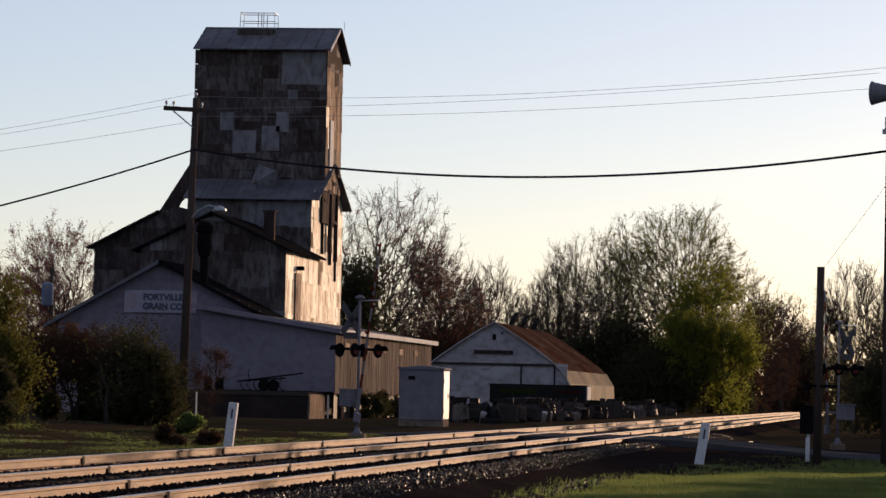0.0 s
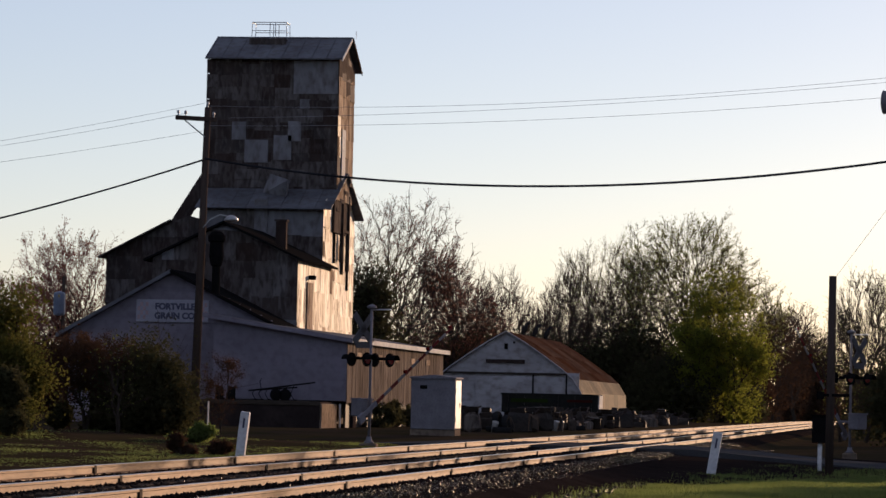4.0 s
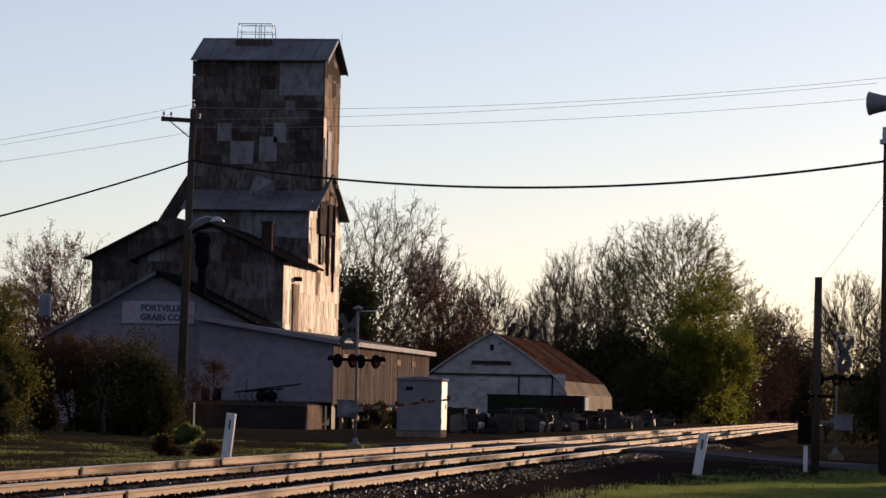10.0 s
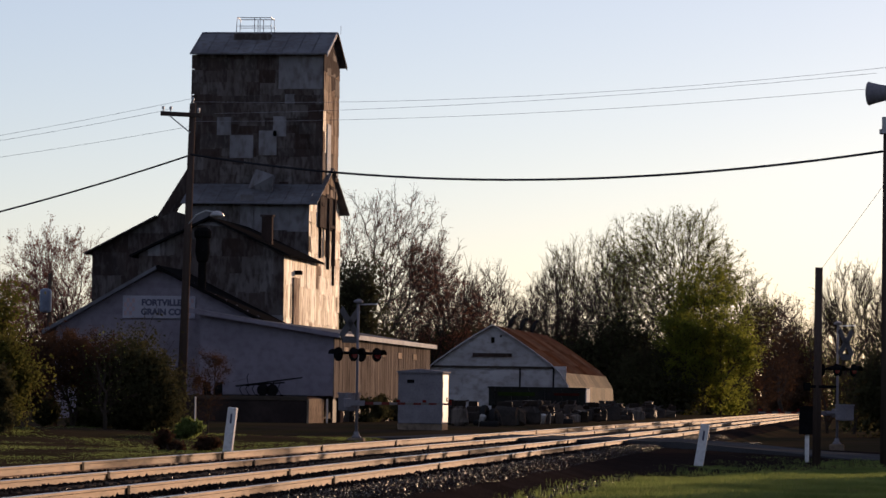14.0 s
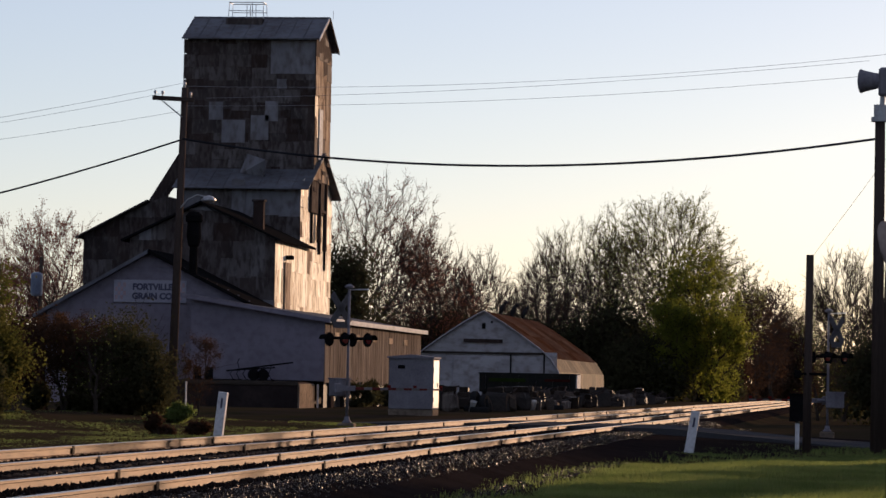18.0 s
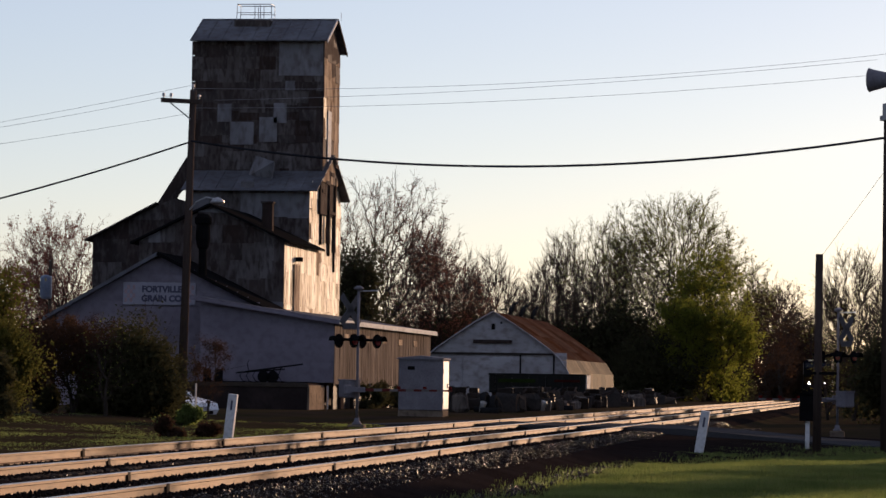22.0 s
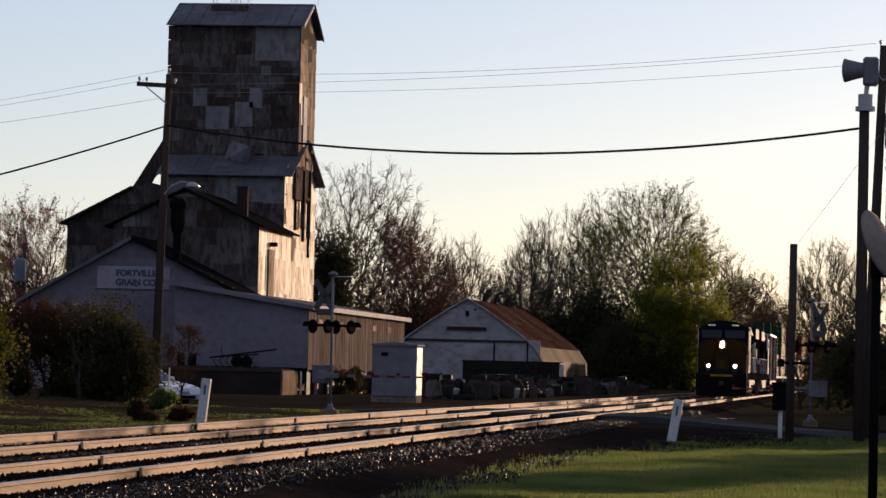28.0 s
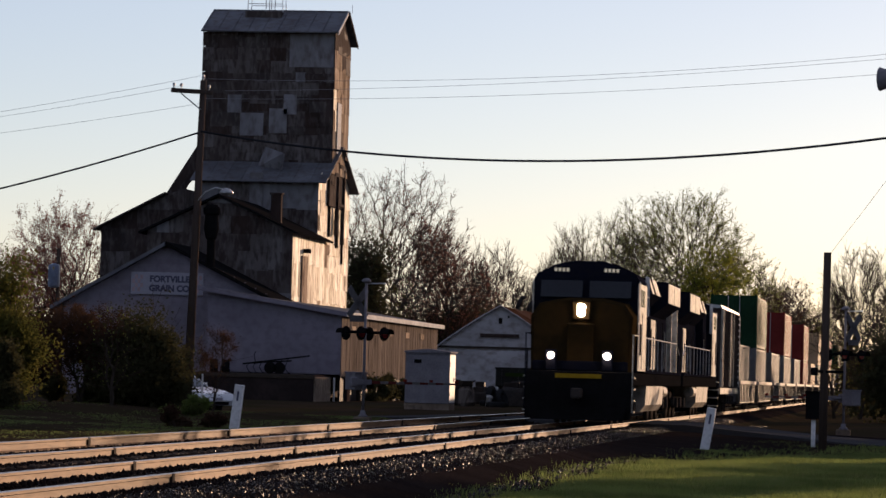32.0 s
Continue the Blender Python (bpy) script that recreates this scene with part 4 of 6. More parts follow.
for k, (r0, r1, a, b) in enumerate(((0.19, 0.225, -0.02, -0.2), (0.225, 0.29, -0.2, -0.46), (0.29, 0.325, -0.46, -0.55))):
    hn.tube((a, -0.3 * a - 0.015, 10.0), (b, -0.3 * b - 0.015, 10.0), r0, r1, 20, cap=(k == 0))
part("horn", hn, M_ALU, hp, "flared pale siren horn", smooth=True)
mo = part("horn_mouth", Shape().lathe((0, 0, 0), [(0.02, -0.01), (0.29, -0.01), (0.29, 0.01), (0.02, 0.01)], 20, "x"), M_BLACK, hp)
mo.matrix_basis = pose(-0.5, 0.135, 10.0, 0, 0, -16.7)

up = thing("utility_pole", (-0.2, 97.5, 0), "dark wooden utility pole with crossarm and transformer", "utility pole", "utility poles")
part("shaft", Shape().tube((-0.12, 0, -0.3), (0.22, 0, 11.1), 0.17, 0.12, 12), M_POLE, up, smooth=True)
part("crossarm", Shape().box(-0.95, 0.95, -0.18, -0.06, 10.62, 10.76, 0.01, pose(0.2, 0, 0, 0, 10, 20)), M_POLE, up)
for k in (-0.85, -0.6, 0.6, 0.85):
    q = pose(0.2, 0, 0, 0, 10, 20) @ Vector((k, -0.12, 10.76))
    part("insulator", Shape().lathe(q, [(0.02, 0), (0.02, 0.06), (0.05, 0.08), (0.045, 0.15), (0.02, 0.17)], 10), M_STEEL, up)
for k in (-0.1, 0.12):
    part("insulator", Shape().lathe((0.22 + k, 0, 11.05), [(0.02, 0), (0.02, 0.1), (0.05, 0.12), (0.045, 0.19), (0.02, 0.21)], 10), M_STEEL, up)
part("crossarm_brace", Shape().tube((-0.3, -0.3, 10.75), (0.2, -0.15, 10.1), 0.02).tube((0.2, -0.15, 10.1), (0.75, 0.1, 10.6), 0.02), M_STEEL, up)
part("transformer", Shape().lathe((0.55, -0.1, 8.1), [(0.05, 1.15), (0.25, 1.1), (0.27, 1.05), (0.27, 0.15), (0.25, 0.1), (0.1, 0.05)], 16), M_STEEL, up, "grey transformer can", smooth=True)
for k in (0.45, 0.65):
    part("bushing", Shape().lathe((k, -0.1, 9.2), [(0.03, 0), (0.05, 0.08), (0.03, 0.16), (0.04, 0.24), (0.015, 0.3)], 8), M_STEEL, up)
part("riser", Shape().line([(0.35, -0.2, 8.1), (0.36, -0.2, 5.4), (0.28, -0.18, 5.2), (0.2, -0.18, 5.25)], 0.018), M_WIRE, up)
part("jumper_wires", Shape().line(sag((0.3, -0.15, 7.9), (0.7, -0.2, 7.6), 0.25, 6), 0.01).line(sag((0.3, -0.15, 7.7), (0.8, -0.2, 7.2), 0.4, 6), 0.01), M_WIRE, up)

tp = thing("utility_pole", (-50.4, 200, 0.4), "distant dark utility pole with a blue grey transformer", "utility pole", "utility poles")
part("shaft", Shape().tube((0, 0, -0.3), (0, 0, 8.3), 0.14, 0.11, 10), M_POLE, tp, smooth=True)
part("transformer", Shape().lathe((-0.15, -0.4, 5.9), [(0.08, 1.5), (0.32, 1.42), (0.36, 1.3), (0.36, 0.2), (0.3, 0.1), (0.1, 0.05)], 14), mat("blue_grey_can", (0.2, 0.24, 0.32), rough=0.5, bump=0.03), tp, "blue grey transformer can", smooth=True)

sp = thing("stub_pole", (-2.24, 90, 0), "short dark wooden stub pole", "pole")
part("shaft", Shape().tube((0, 0, -0.3), (0.02, 0, 5.18), 0.115, 0.1, 12), M_POLE, sp, smooth=True)
part("bracket", Shape().box(-0.35, 0.5, -0.1, -0.04, 2.05, 2.12), M_BLACK, sp)
part("bracket_box", Shape().box(-0.34, -0.16, -0.16, -0.02, 1.98, 2.18, 0.01), M_BLACK, sp)

bb = thing("relay_box", (-2.62, 95, 0), "black metal box on a white pipe post", "relay box")
part("post", Shape().tube((0, 0, -0.3), (0, 0, 0.85), 0.06, 0.06, 10), M_POST, bb, smooth=True)
part("case", Shape().box(-0.22, 0.22, -0.17, 0.17, 0.8, 1.52, 0.015), M_BLACK, bb)
part("lid", Shape().box(-0.25, 0.25, -0.2, 0.2, 1.52, 1.57, 0.01), M_BLACK, bb)

mz = thing("satellite_dish", (0.0, 40, 0), "brown grey satellite dish on a dark post, seen edge-on", "satellite dish")
part("post", Shape().tube((-0.03, 0, -0.3), (-0.03, 0, 2.9), 0.055, 0.055, 12), M_BLACK, mz, smooth=True)
ds = Shape()
NR, NA = 7, 24
for i in range(NR + 1):
    r = i / NR
    for j in range(NA):
        a = 2 * math.pi * j / NA
        ds.v.append((0.34 * r * math.cos(a), 0.10 * r * r, 0.43 * r * math.sin(a)))
ds.f = [(i * NA + j, i * NA + (j + 1) % NA, i * NA + NA + (j + 1) % NA, i * NA + NA + j) for i in range(NR) for j in range(NA)]
dish = part("reflector", ds, mat("dish_paint", (0.30, 0.24, 0.20), (0.26, 0.21, 0.18), rough=0.4, big=2, fine=10, bump=0.05), mz, "oval dish", smooth=True)
dish.matrix_basis = pose(0.08, -0.05, 3.27, -22, 0, 62)
dish.modifiers.new("thick", "SOLIDIFY").thickness = 0.015
part("clamp", Shape().box(-0.1, 0.1, -0.1, 0.1, 2.85, 3.15, 0.02), M_BLACK, mz)
part("feed_arm", Shape().tube((0.02, 0, 2.95), (0.42, -0.35, 2.75), 0.02), M_BLACK, mz)

# wires between the poles, and on to a pole further left
for name, pts, r, mt, lab in (
    ("thick_cable", sag((-22.65, 107.85, 9.3), (-0.62, 93.0, 8.43), 0.79, 24), 0.035, M_CABLE, "thick black sagging cable"),
    ("thick_cable", sag((-22.75, 107.85, 9.25), (-38.0, 100.0, 4.8), 0.45), 0.03, M_CABLE, "thick black sagging cable"),
    ("power_wire", sag((-22.65, 108, 11.0), (-0.2, 97.5, 11.17), 0.34, 20), 0.0052, M_WIRE, "thin grey overhead wire"),
    ("power_wire", sag((-22.0, 108.3, 10.65), (-0.85, 97.3, 10.95), 0.2, 20), 0.0052, M_WIRE, "thin grey overhead wire"),
    ("power_wire", sag((-22.6, 108, 10.37), (-0.2, 97.4, 10.6), 0.26, 20), 0.0052, M_WIRE, "thin grey overhead wire"),
    ("power_wire", sag((-23.3, 107.6, 10.72), (-38.0, 99, 7.6), 0.25), 0.0052, M_WIRE, "thin grey overhead wire"),
    ("power_wire", sag((-22.7, 108, 11.1), (-38.0, 99, 7.5), 0.2), 0.0052, M_WIRE, "thin grey overhead wire"),
    ("power_wire", sag((-22.75, 108, 10.2), (-38.0, 99, 7.2), 0.2), 0.0052, M_WIRE, "thin grey overhead wire"),
    ("guy_wire", [(-0.05, 97.4, 8.6), (-1.2, 93.4, 6.7), (-2.2, 90, 5.08)], 0.006, M_WIRE, "thin steel guy wire of a pole"),
):
    whole(name, Shape().line(pts, r, 5), mt, lab, "wire")

# ---- trees ----


def tubes(segs, n):
    """Open tapered tubes for many segments (a, b, ra, rb) at once: vertices and faces."""
    g = np.array([(*a, *b, ra, rb) for a, b, ra, rb in segs], dtype=float)
    a, b = g[:, :3], g[:, 3:6]
    d = b - a
    d /= np.maximum(np.linalg.norm(d, axis=1), 1e-6)[:, None]
    h = np.where(np.abs(d[:, 2:3]) > 0.9, np.array([[1.0, 0, 0]]), np.array([[0, 0, 1.0]]))
    u = np.cross(d, h)
    u /= np.linalg.norm(u, axis=1)[:, None]
    w = np.cross(d, u)
    an = 2 * math.pi * np.arange(n) / n
    ring = np.cos(an)[None, :, None] * u[:, None, :] + np.sin(an)[None, :, None] * w[:, None, :]
    v = np.concatenate([a[:, None, :] + ring * g[:, 6, None, None], b[:, None, :] + ring * g[:, 7, None, None]], 1)
    base = 2 * n * np.arange(len(g))[:, None, None]
    i = np.arange(n)
    f = np.stack([i, (i + 1) % n, n + (i + 1) % n, n + i], 1)[None] + base
    return v.reshape(-1, 3), f.reshape(-1, 4)


def leaf_quads(r, tips, count, size, reach):
    """Small leaf faces scattered round the given points."""
    t = np.array([tuple(p) for p in tips])
    g = np.random.default_rng(r.randrange(10 ** 6))
    c = t[g.integers(0, len(t), count)] + g.normal(0, 1, (count, 3)) * np.array([1, 1, 0.8]) * reach
    u = g.normal(0, 1, (count, 3))
    u /= np.linalg.norm(u, axis=1)[:, None]
    w = np.cross(u, g.normal(0, 1, (count, 3)))
    w /= np.linalg.norm(w, axis=1)[:, None]
    z = (size * g.uniform(0.6, 1.3, count))[:, None]
    v = np.stack([c - u * z, c - w * z * 0.45, c + u * z, c + w * z * 0.45], 1)
    v = v[c[:, 2] > 0.05]
    return v.reshape(-1, 3), np.arange(len(v) * 4).reshape(-1, 4)


def raw_mesh(name, v, f):
    me = bpy.data.meshes.new(name)
    n = f.shape[1]
    me.vertices.add(len(v))
    me.vertices.foreach_set("co", np.asarray(v, dtype=np.float32).ravel())
    me.loops.add(f.size)
    me.loops.foreach_set("vertex_index", f.astype(np.int32).ravel())
    me.polygons.add(len(f))
    me.polygons.foreach_set("loop_start", np.arange(0, f.size, n, dtype=np.int32))
    me.update(calc_edges=True)
    return me


def tree(x, y, height, width, seed, leafmat=None, leaves=0, leafsize=0.16, twig=None, label="", low=0.3, n=420,
         trunks=1, trunk_r=None, name="tree", lumps=7, twigs=4, twig_len=0.7, minr=0.014, upward=0.5, straight=0.62):
    """A crown of n points in uneven lobes, joined to the trunk by short ways along the wood; fine twigs on the outer limbs."""
    g = np.random.default_rng(seed)
    R0 = trunk_r or height * 0.0155
    bole = height * max(0.05, low * 0.7)
    half, tall = width / 2, (height - bole) / 2
    mid = np.array([0, 0, bole + tall * 1.02])
    # lobes of the crown
    dirs = g.normal(0, 1, (lumps, 3))
    dirs /= np.linalg.norm(dirs, axis=1)[:, None]
    dirs[:, 2] = dirs[:, 2] * 0.7 + 0.3
    cen = dirs * np.array([half, half, tall]) * g.uniform(0.45, 0.7, (lumps, 1))
    rad = g.uniform(0.3, 0.48, lumps)
    k = n // 2
    pick = g.integers(0, lumps, n - k)
    u = g.normal(0, 1, (n, 3))
    u /= np.linalg.norm(u, axis=1)[:, None]
    q = g.random((n, 1)) ** 0.42
    pts = u * q * np.array([half * 0.82, half * 0.82, tall * 0.85])
    pts[k:] = cen[pick] + u[k:] * q[k:] * rad[pick][:, None] * np.array([half, half, tall])
    # narrower foot, uneven rim
    f = np.clip((pts[:, 2] + tall) / (2 * tall), 0, 1)
    pts[:, :2] *= (0.55 + 0.45 * np.minimum(1, f * 2.2))[:, None]
    pts += mid
    reach = twig_len * 0.7
    pts[:, 2] = bole + (pts[:, 2] - pts[:, 2].min()) * (height - reach - bole) / np.ptp(pts[:, 2])
    pts[:, :2] *= (half - reach * 0.6) / np.percentile(np.hypot(pts[:, 0], pts[:, 1]), 97)
    # trunks
    nodes, up, far = [np.array([0.0, 0, 0])], [-1], [0.0]
    for j in range(trunks):
        a = 6.28 * j / trunks + g.random()
        lean = 0.0 if trunks == 1 else 0.16
        p, last = nodes[0], 0
        steps = 6
        for i in range(steps):
            p = p + np.array([lean * math.cos(a), lean * math.sin(a), 1.0]) * (bole + (height - bole) * 0.3) / steps + g.normal(0, 0.012 * height, 3) * np.array([1, 1, 0.2])
            nodes.append(p)
            up.append(last)
            last = len(nodes) - 1
            far.append(p[2])
    P = np.concatenate([np.array(nodes), pts])
    m0 = len(nodes)
    up = np.concatenate([np.array(up), np.full(n, -1)]).astype(int)
    far = np.concatenate([np.array(far), np.zeros(n)])
    cost = np.full(len(P), 1e9)
    best = np.zeros(len(P), dtype=int)
    openp = np.zeros(len(P), dtype=bool)
    openp[m0:] = True
    order = list(range(m0))

    def reachout(i):
        d = P - P[i]
        ln = np.sqrt((d * d).sum(1))
        # wood grows outwards and up rather than down
        c = ln * (1 + 0.6 * np.clip(-d[:, 2] / np.maximum(ln, 1e-6), 0, 1)) + straight * far[i]
        w = openp & (c < cost)
        cost[w], best[w] = c[w], i

    for i in range(max(1, m0 - 5 * trunks) if trunks == 1 else 1, m0):
        if P[i][2] >= bole * 0.6:
            reachout(i)
    for _ in range(n):
        i = int(np.where(openp, cost, 1e10).argmin())
        openp[i] = False
        up[i] = best[i]
        far[i] = far[best[i]] + np.linalg.norm(P[i] - P[best[i]])
        order.append(i)
        reachout(i)
    ends = np.zeros(len(P))
    kids = np.bincount(up[1:], minlength=len(P))
    ends[kids == 0] = 1
    for i in reversed(order):
        if up[i] >= 0:
            ends[up[i]] += ends[i]
    e = math.log(max(1.5, R0 / minr)) / math.log(max(2, ends.max()))
    wood = minr * np.maximum(1, ends) ** e
    thick, fine, tips = [], [], []
    for i in order[1:]:
        a, b = P[up[i]], P[i]
        ln = np.linalg.norm(b - a)
        ra, rb = min(wood[up[i]], wood[i] * 1.35), wood[i]
        mids = [a, a + (b - a) * 0.36 + g.normal(0, 0.05, 3) * ln, a + (b - a) * 0.7 + g.normal(0, 0.05, 3) * ln + np.array([0, 0, -0.05 * ln]), b] if ln > 0.25 and i >= m0 else [a, b]
        for j in range(len(mids) - 1):
            w0, w1 = (ra + (rb - ra) * (j + v) / (len(mids) - 1) for v in (0, 1))
            (thick if rb > minr * 2.2 else fine).append((mids[j], mids[j + 1], w0, w1))
        if i >= m0 and ends[i] <= 6:
            o = (b - a) / max(ln, 1e-6)
            w = b - mid
            w /= max(0.1, np.linalg.norm(w))
            for _ in range(twigs):
                s0 = a + (b - a) * g.uniform(0.45, 1.0)
                d = o * 0.7 + w * 0.5 + g.normal(0, 0.42, 3) + np.array([0, 0, upward * 0.45])
                d /= np.linalg.norm(d)
                t = twig_len * g.uniform(0.4, 1.15)
                c = s0 + d * t * 0.5
                d2 = d + g.normal(0, 0.25, 3)
                z = c + d2 * t * 0.5
                fine += [(s0, c, minr * 0.8, minr * 0.62), (c, z, minr * 0.62, minr * 0.42),
                         (c, c + (d + g.normal(0, 0.55, 3)) * t * 0.42, minr * 0.55, minr * 0.4)]
                tips += [c, z]
        elif i >= m0:
            tips.append(b)
    t = thing(name, (x, y, gz(x, y) - 0.1), label, name.replace("_", " "))
    part("trunk", raw_mesh("trunk", *tubes(thick, 6)), M_BARK, t, "grey brown trunk and limbs", smooth=True)
    tagged(part("twig_mass", raw_mesh("twig_mass", *tubes(fine, 3)), twig or M_TWIG, t), kind="stuff")
    if leafmat and leaves:
        r = random.Random(seed)
        part("crown", raw_mesh("crown", *leaf_quads(r, tips, leaves, leafsize, leafsize + 0.05)), leafmat, t, "loose crown of small leaves")
    return t


def bush(x, y, w, h, seed, leafmat, count, size, label, name="bush", depth=None, group="", twig=None):
    """A rounded, uneven shrub: stems with leaves over clumps of several sizes."""
    r = random.Random(seed)
    depth = depth or w
    t = thing(name, (x, y, gz(x, y) - 0.05), label, name.replace("_", " "), group)
    st = Shape()
    clumps = []
    for i in range(max(6, int(w * h * 2.2))):
        a, q = r.uniform(0, 6.28), math.sqrt(r.random())
        zz = r.uniform(0.15, 1.0)
        wid = math.sqrt(max(0.05, 1 - (zz - 0.35) ** 2 / 0.55))
        c = Vector((math.cos(a) * q * w / 2 * wid * 0.85, math.sin(a) * q * depth / 2 * wid * 0.85, zz * h * r.uniform(0.75, 0.97)))
        clumps.append((c, r.uniform(0.25, 0.5) * min(w, h) * 0.35))
        b = Vector((c.x * 0.15, c.y * 0.15, 0))
        m = b.lerp(c, 0.55) + Vector((r.uniform(-0.1, 0.1), r.uniform(-0.1, 0.1), 0.1))
        st.tube(b, m, 0.025, 0.016, 4, False).tube(m, c, 0.016, 0.008, 4, False)
        for _ in range(5):
            st.tube(m.lerp(c, r.random()), c + Vector((r.gauss(0, 1), r.gauss(0, 1), abs(r.gauss(0, 1)))) * 0.25 * min(w, h), 0.01, 0.005, 3, False)
    g = np.random.default_rng(seed)
    ci = g.integers(0, len(clumps), count)
    cc = np.array([tuple(c) for c, _ in clumps])[ci] + g.normal(0, 1, (count, 3)) * np.array([1, 1, 0.8]) * np.array([q for _, q in clumps])[ci][:, None]
    cc[:, 2] = np.abs(cc[:, 2])
    lv, lq = leaf_quads(r, cc, count, size, 0.01)
    core = cc[: count // 3] * np.array([0.8, 0.8, 0.86])
    lv2, lq2 = leaf_quads(r, core, count // 3, size * 1.9, 0.01)
    lv, lq = np.concatenate([lv, lv2]), np.concatenate([lq, lq2 + len(lv)])
    tagged(part("stem_mass", st, twig or M_TWIG, t), kind="stuff")
    part("foliage", raw_mesh("foliage", lv, lq), leafmat, t)
    return t


# wood beside the line, beyond the barn
FINE = dict(minr=0.0155, twigs=4, twig_len=1.0)
tree(-21.8, 330, 20.6, 13.4, 1, M_LEAFPALE, 26000, 0.075, label="tall tree with pale young leaves and open domed crown", n=1050, low=0.42, lumps=12, upward=0.3, **FINE)
tree(-27.3, 334, 19.7, 7.6, 7, M_LEAFPALE, 7000, 0.075, label="tall slim tree with a few young leaves", n=520, low=0.3, lumps=7, **FINE)
tree(-30.6, 332, 17.8, 9.6, 8, M_LEAFPALE, 4000, 0.075, label="bare spreading tree with fine twigs", n=640, low=0.2, lumps=9, upward=0.9, **FINE)
tree(-33.6, 334, 16.6, 8.0, 9, M_BUDRED, 300, 0.07, label="bare upright tree with fine twigs", n=560, low=0.2, lumps=9, upward=1.0, **FINE)
tree(-36.4, 338, 13.8, 6.6, 52, M_BUDRED, 300, 0.07, label="bare upright tree with fine twigs", n=420, low=0.16, upward=1.0, **FINE)
tree(-29.0, 322, 13.0, 9.0, 59, M_BUDRED, 300, 0.07, label="bare tree with crooked dark limbs", n=520, low=0.2, upward=0.5, **FINE)
tree(-33.0, 320, 11.0, 8.4, 60, M_BUDRED, 300, 0.07, label="bare low tree with crooked dark limbs", n=480, low=0.14, upward=0.6, **FINE)
tree(-24.6, 322, 14.4, 9.6, 10, M_LEAFPALE, 5000, 0.10, label="tree half in green leaf", low=0.2, n=560, **FINE)
tree(-18.4, 318, 14.7, 9.0, 2, M_LEAF, 15000, 0.13, label="tree in full yellow green spring leaf", low=0.16, n=560, lumps=11)
tree(-16.5, 313, 10.6, 6.6, 3, M_LEAF, 13000, 0.13, label="tree in full yellow green spring leaf", low=0.06, n=420, lumps=9)
tree(-19.8, 312, 9.6, 6.0, 53, M_LEAF, 14000, 0.13, label="small tree in full yellow green spring leaf", low=0.05, lumps=9)
tree(-17.0, 352, 16.2, 9.0, 4, M_LEAFPALE, 6000, 0.10, label="tree with thin young leaves", low=0.2, n=520, **FINE)
tree(-15.4, 385, 15.6, 8.6, 5, M_LEAFRUST, 3000, 0.11, label="tree with brownish young leaves", low=0.1, n=520, **FINE)
tree(-14.4, 405, 14.8, 9.0, 6, M_LEAFRUST, 2000, 0.11, label="tree with sparse brownish buds", low=0.15, n=520, **FINE)
tree(-15.2, 372, 12.2, 7.4, 47, M_LEAFRUST, 5000, 0.12, label="tree with brownish young leaves beside the line", low=0.06)
tree(-16.6, 455, 15.0, 9.4, 54, M_LEAFRUST, 2500, 0.12, label="tree with sparse brownish buds", low=0.1, n=520, **FINE)
tree(-13.6, 460, 12.4, 9.0, 55, M_LEAFPALE, 5000, 0.12, label="tree with thin young leaves", low=0.06, n=480, **FINE)
tree(-11.4, 466, 10.0, 8.0, 48, M_LEAFRUST, 4000, 0.13, label="young tree with brownish leaves beside the line", low=0.05, **FINE)
bush(-22.0, 312, 9, 6.0, 11, M_LEAFDARK, 14000, 0.18, "dark undergrowth below the trees", "undergrowth", 5)
bush(-30.0, 318, 11, 7.0, 12, M_LEAFDARK, 14000, 0.18, "dark undergrowth below the trees", "undergrowth", 5)
bush(-16.6, 338, 3.5, 5.0, 13, M_LEAFDARK, 6000, 0.16, "dark scrub beside the line", "undergrowth", 14)
bush(-16.6, 365, 3.5, 5.5, 14, M_LEAFRUST, 6000, 0.16, "brownish scrub beside the line", "undergrowth", 16)
bush(-35.0, 326, 9, 8.0, 44, M_LEAFDARK, 12000, 0.17, "dark undergrowth below the trees", "undergrowth", 4)
bush(-25.5, 318, 10, 8.5, 45, M_LEAFDARK, 14000, 0.17, "dark undergrowth below the trees", "undergrowth", 4)
bush(-18.5, 330, 6, 8.0, 46, M_LEAF, 9000, 0.16, "leafy green scrub below the trees", "undergrowth", 5)
bush(-15.6, 420, 4, 6.5, 49, M_LEAFRUST, 8000, 0.17, "brownish scrub beside the line", "undergrowth", 16)
bush(-13.5, 470, 9, 6.5, 50, M_LEAFRUST, 9000, 0.2, "brownish scrub beside the line", "undergrowth", 10)
bush(-14.2, 458, 8, 10.0, 58, M_LEAFRUST, 9000, 0.17, "tall brownish scrub beside the line", "undergrowth", 6)
bush(-3.0, 440, 6, 6.0, 51, M_LEAFDARK, 8000, 0.2, "dark scrub beside the line", "undergrowth", 12)
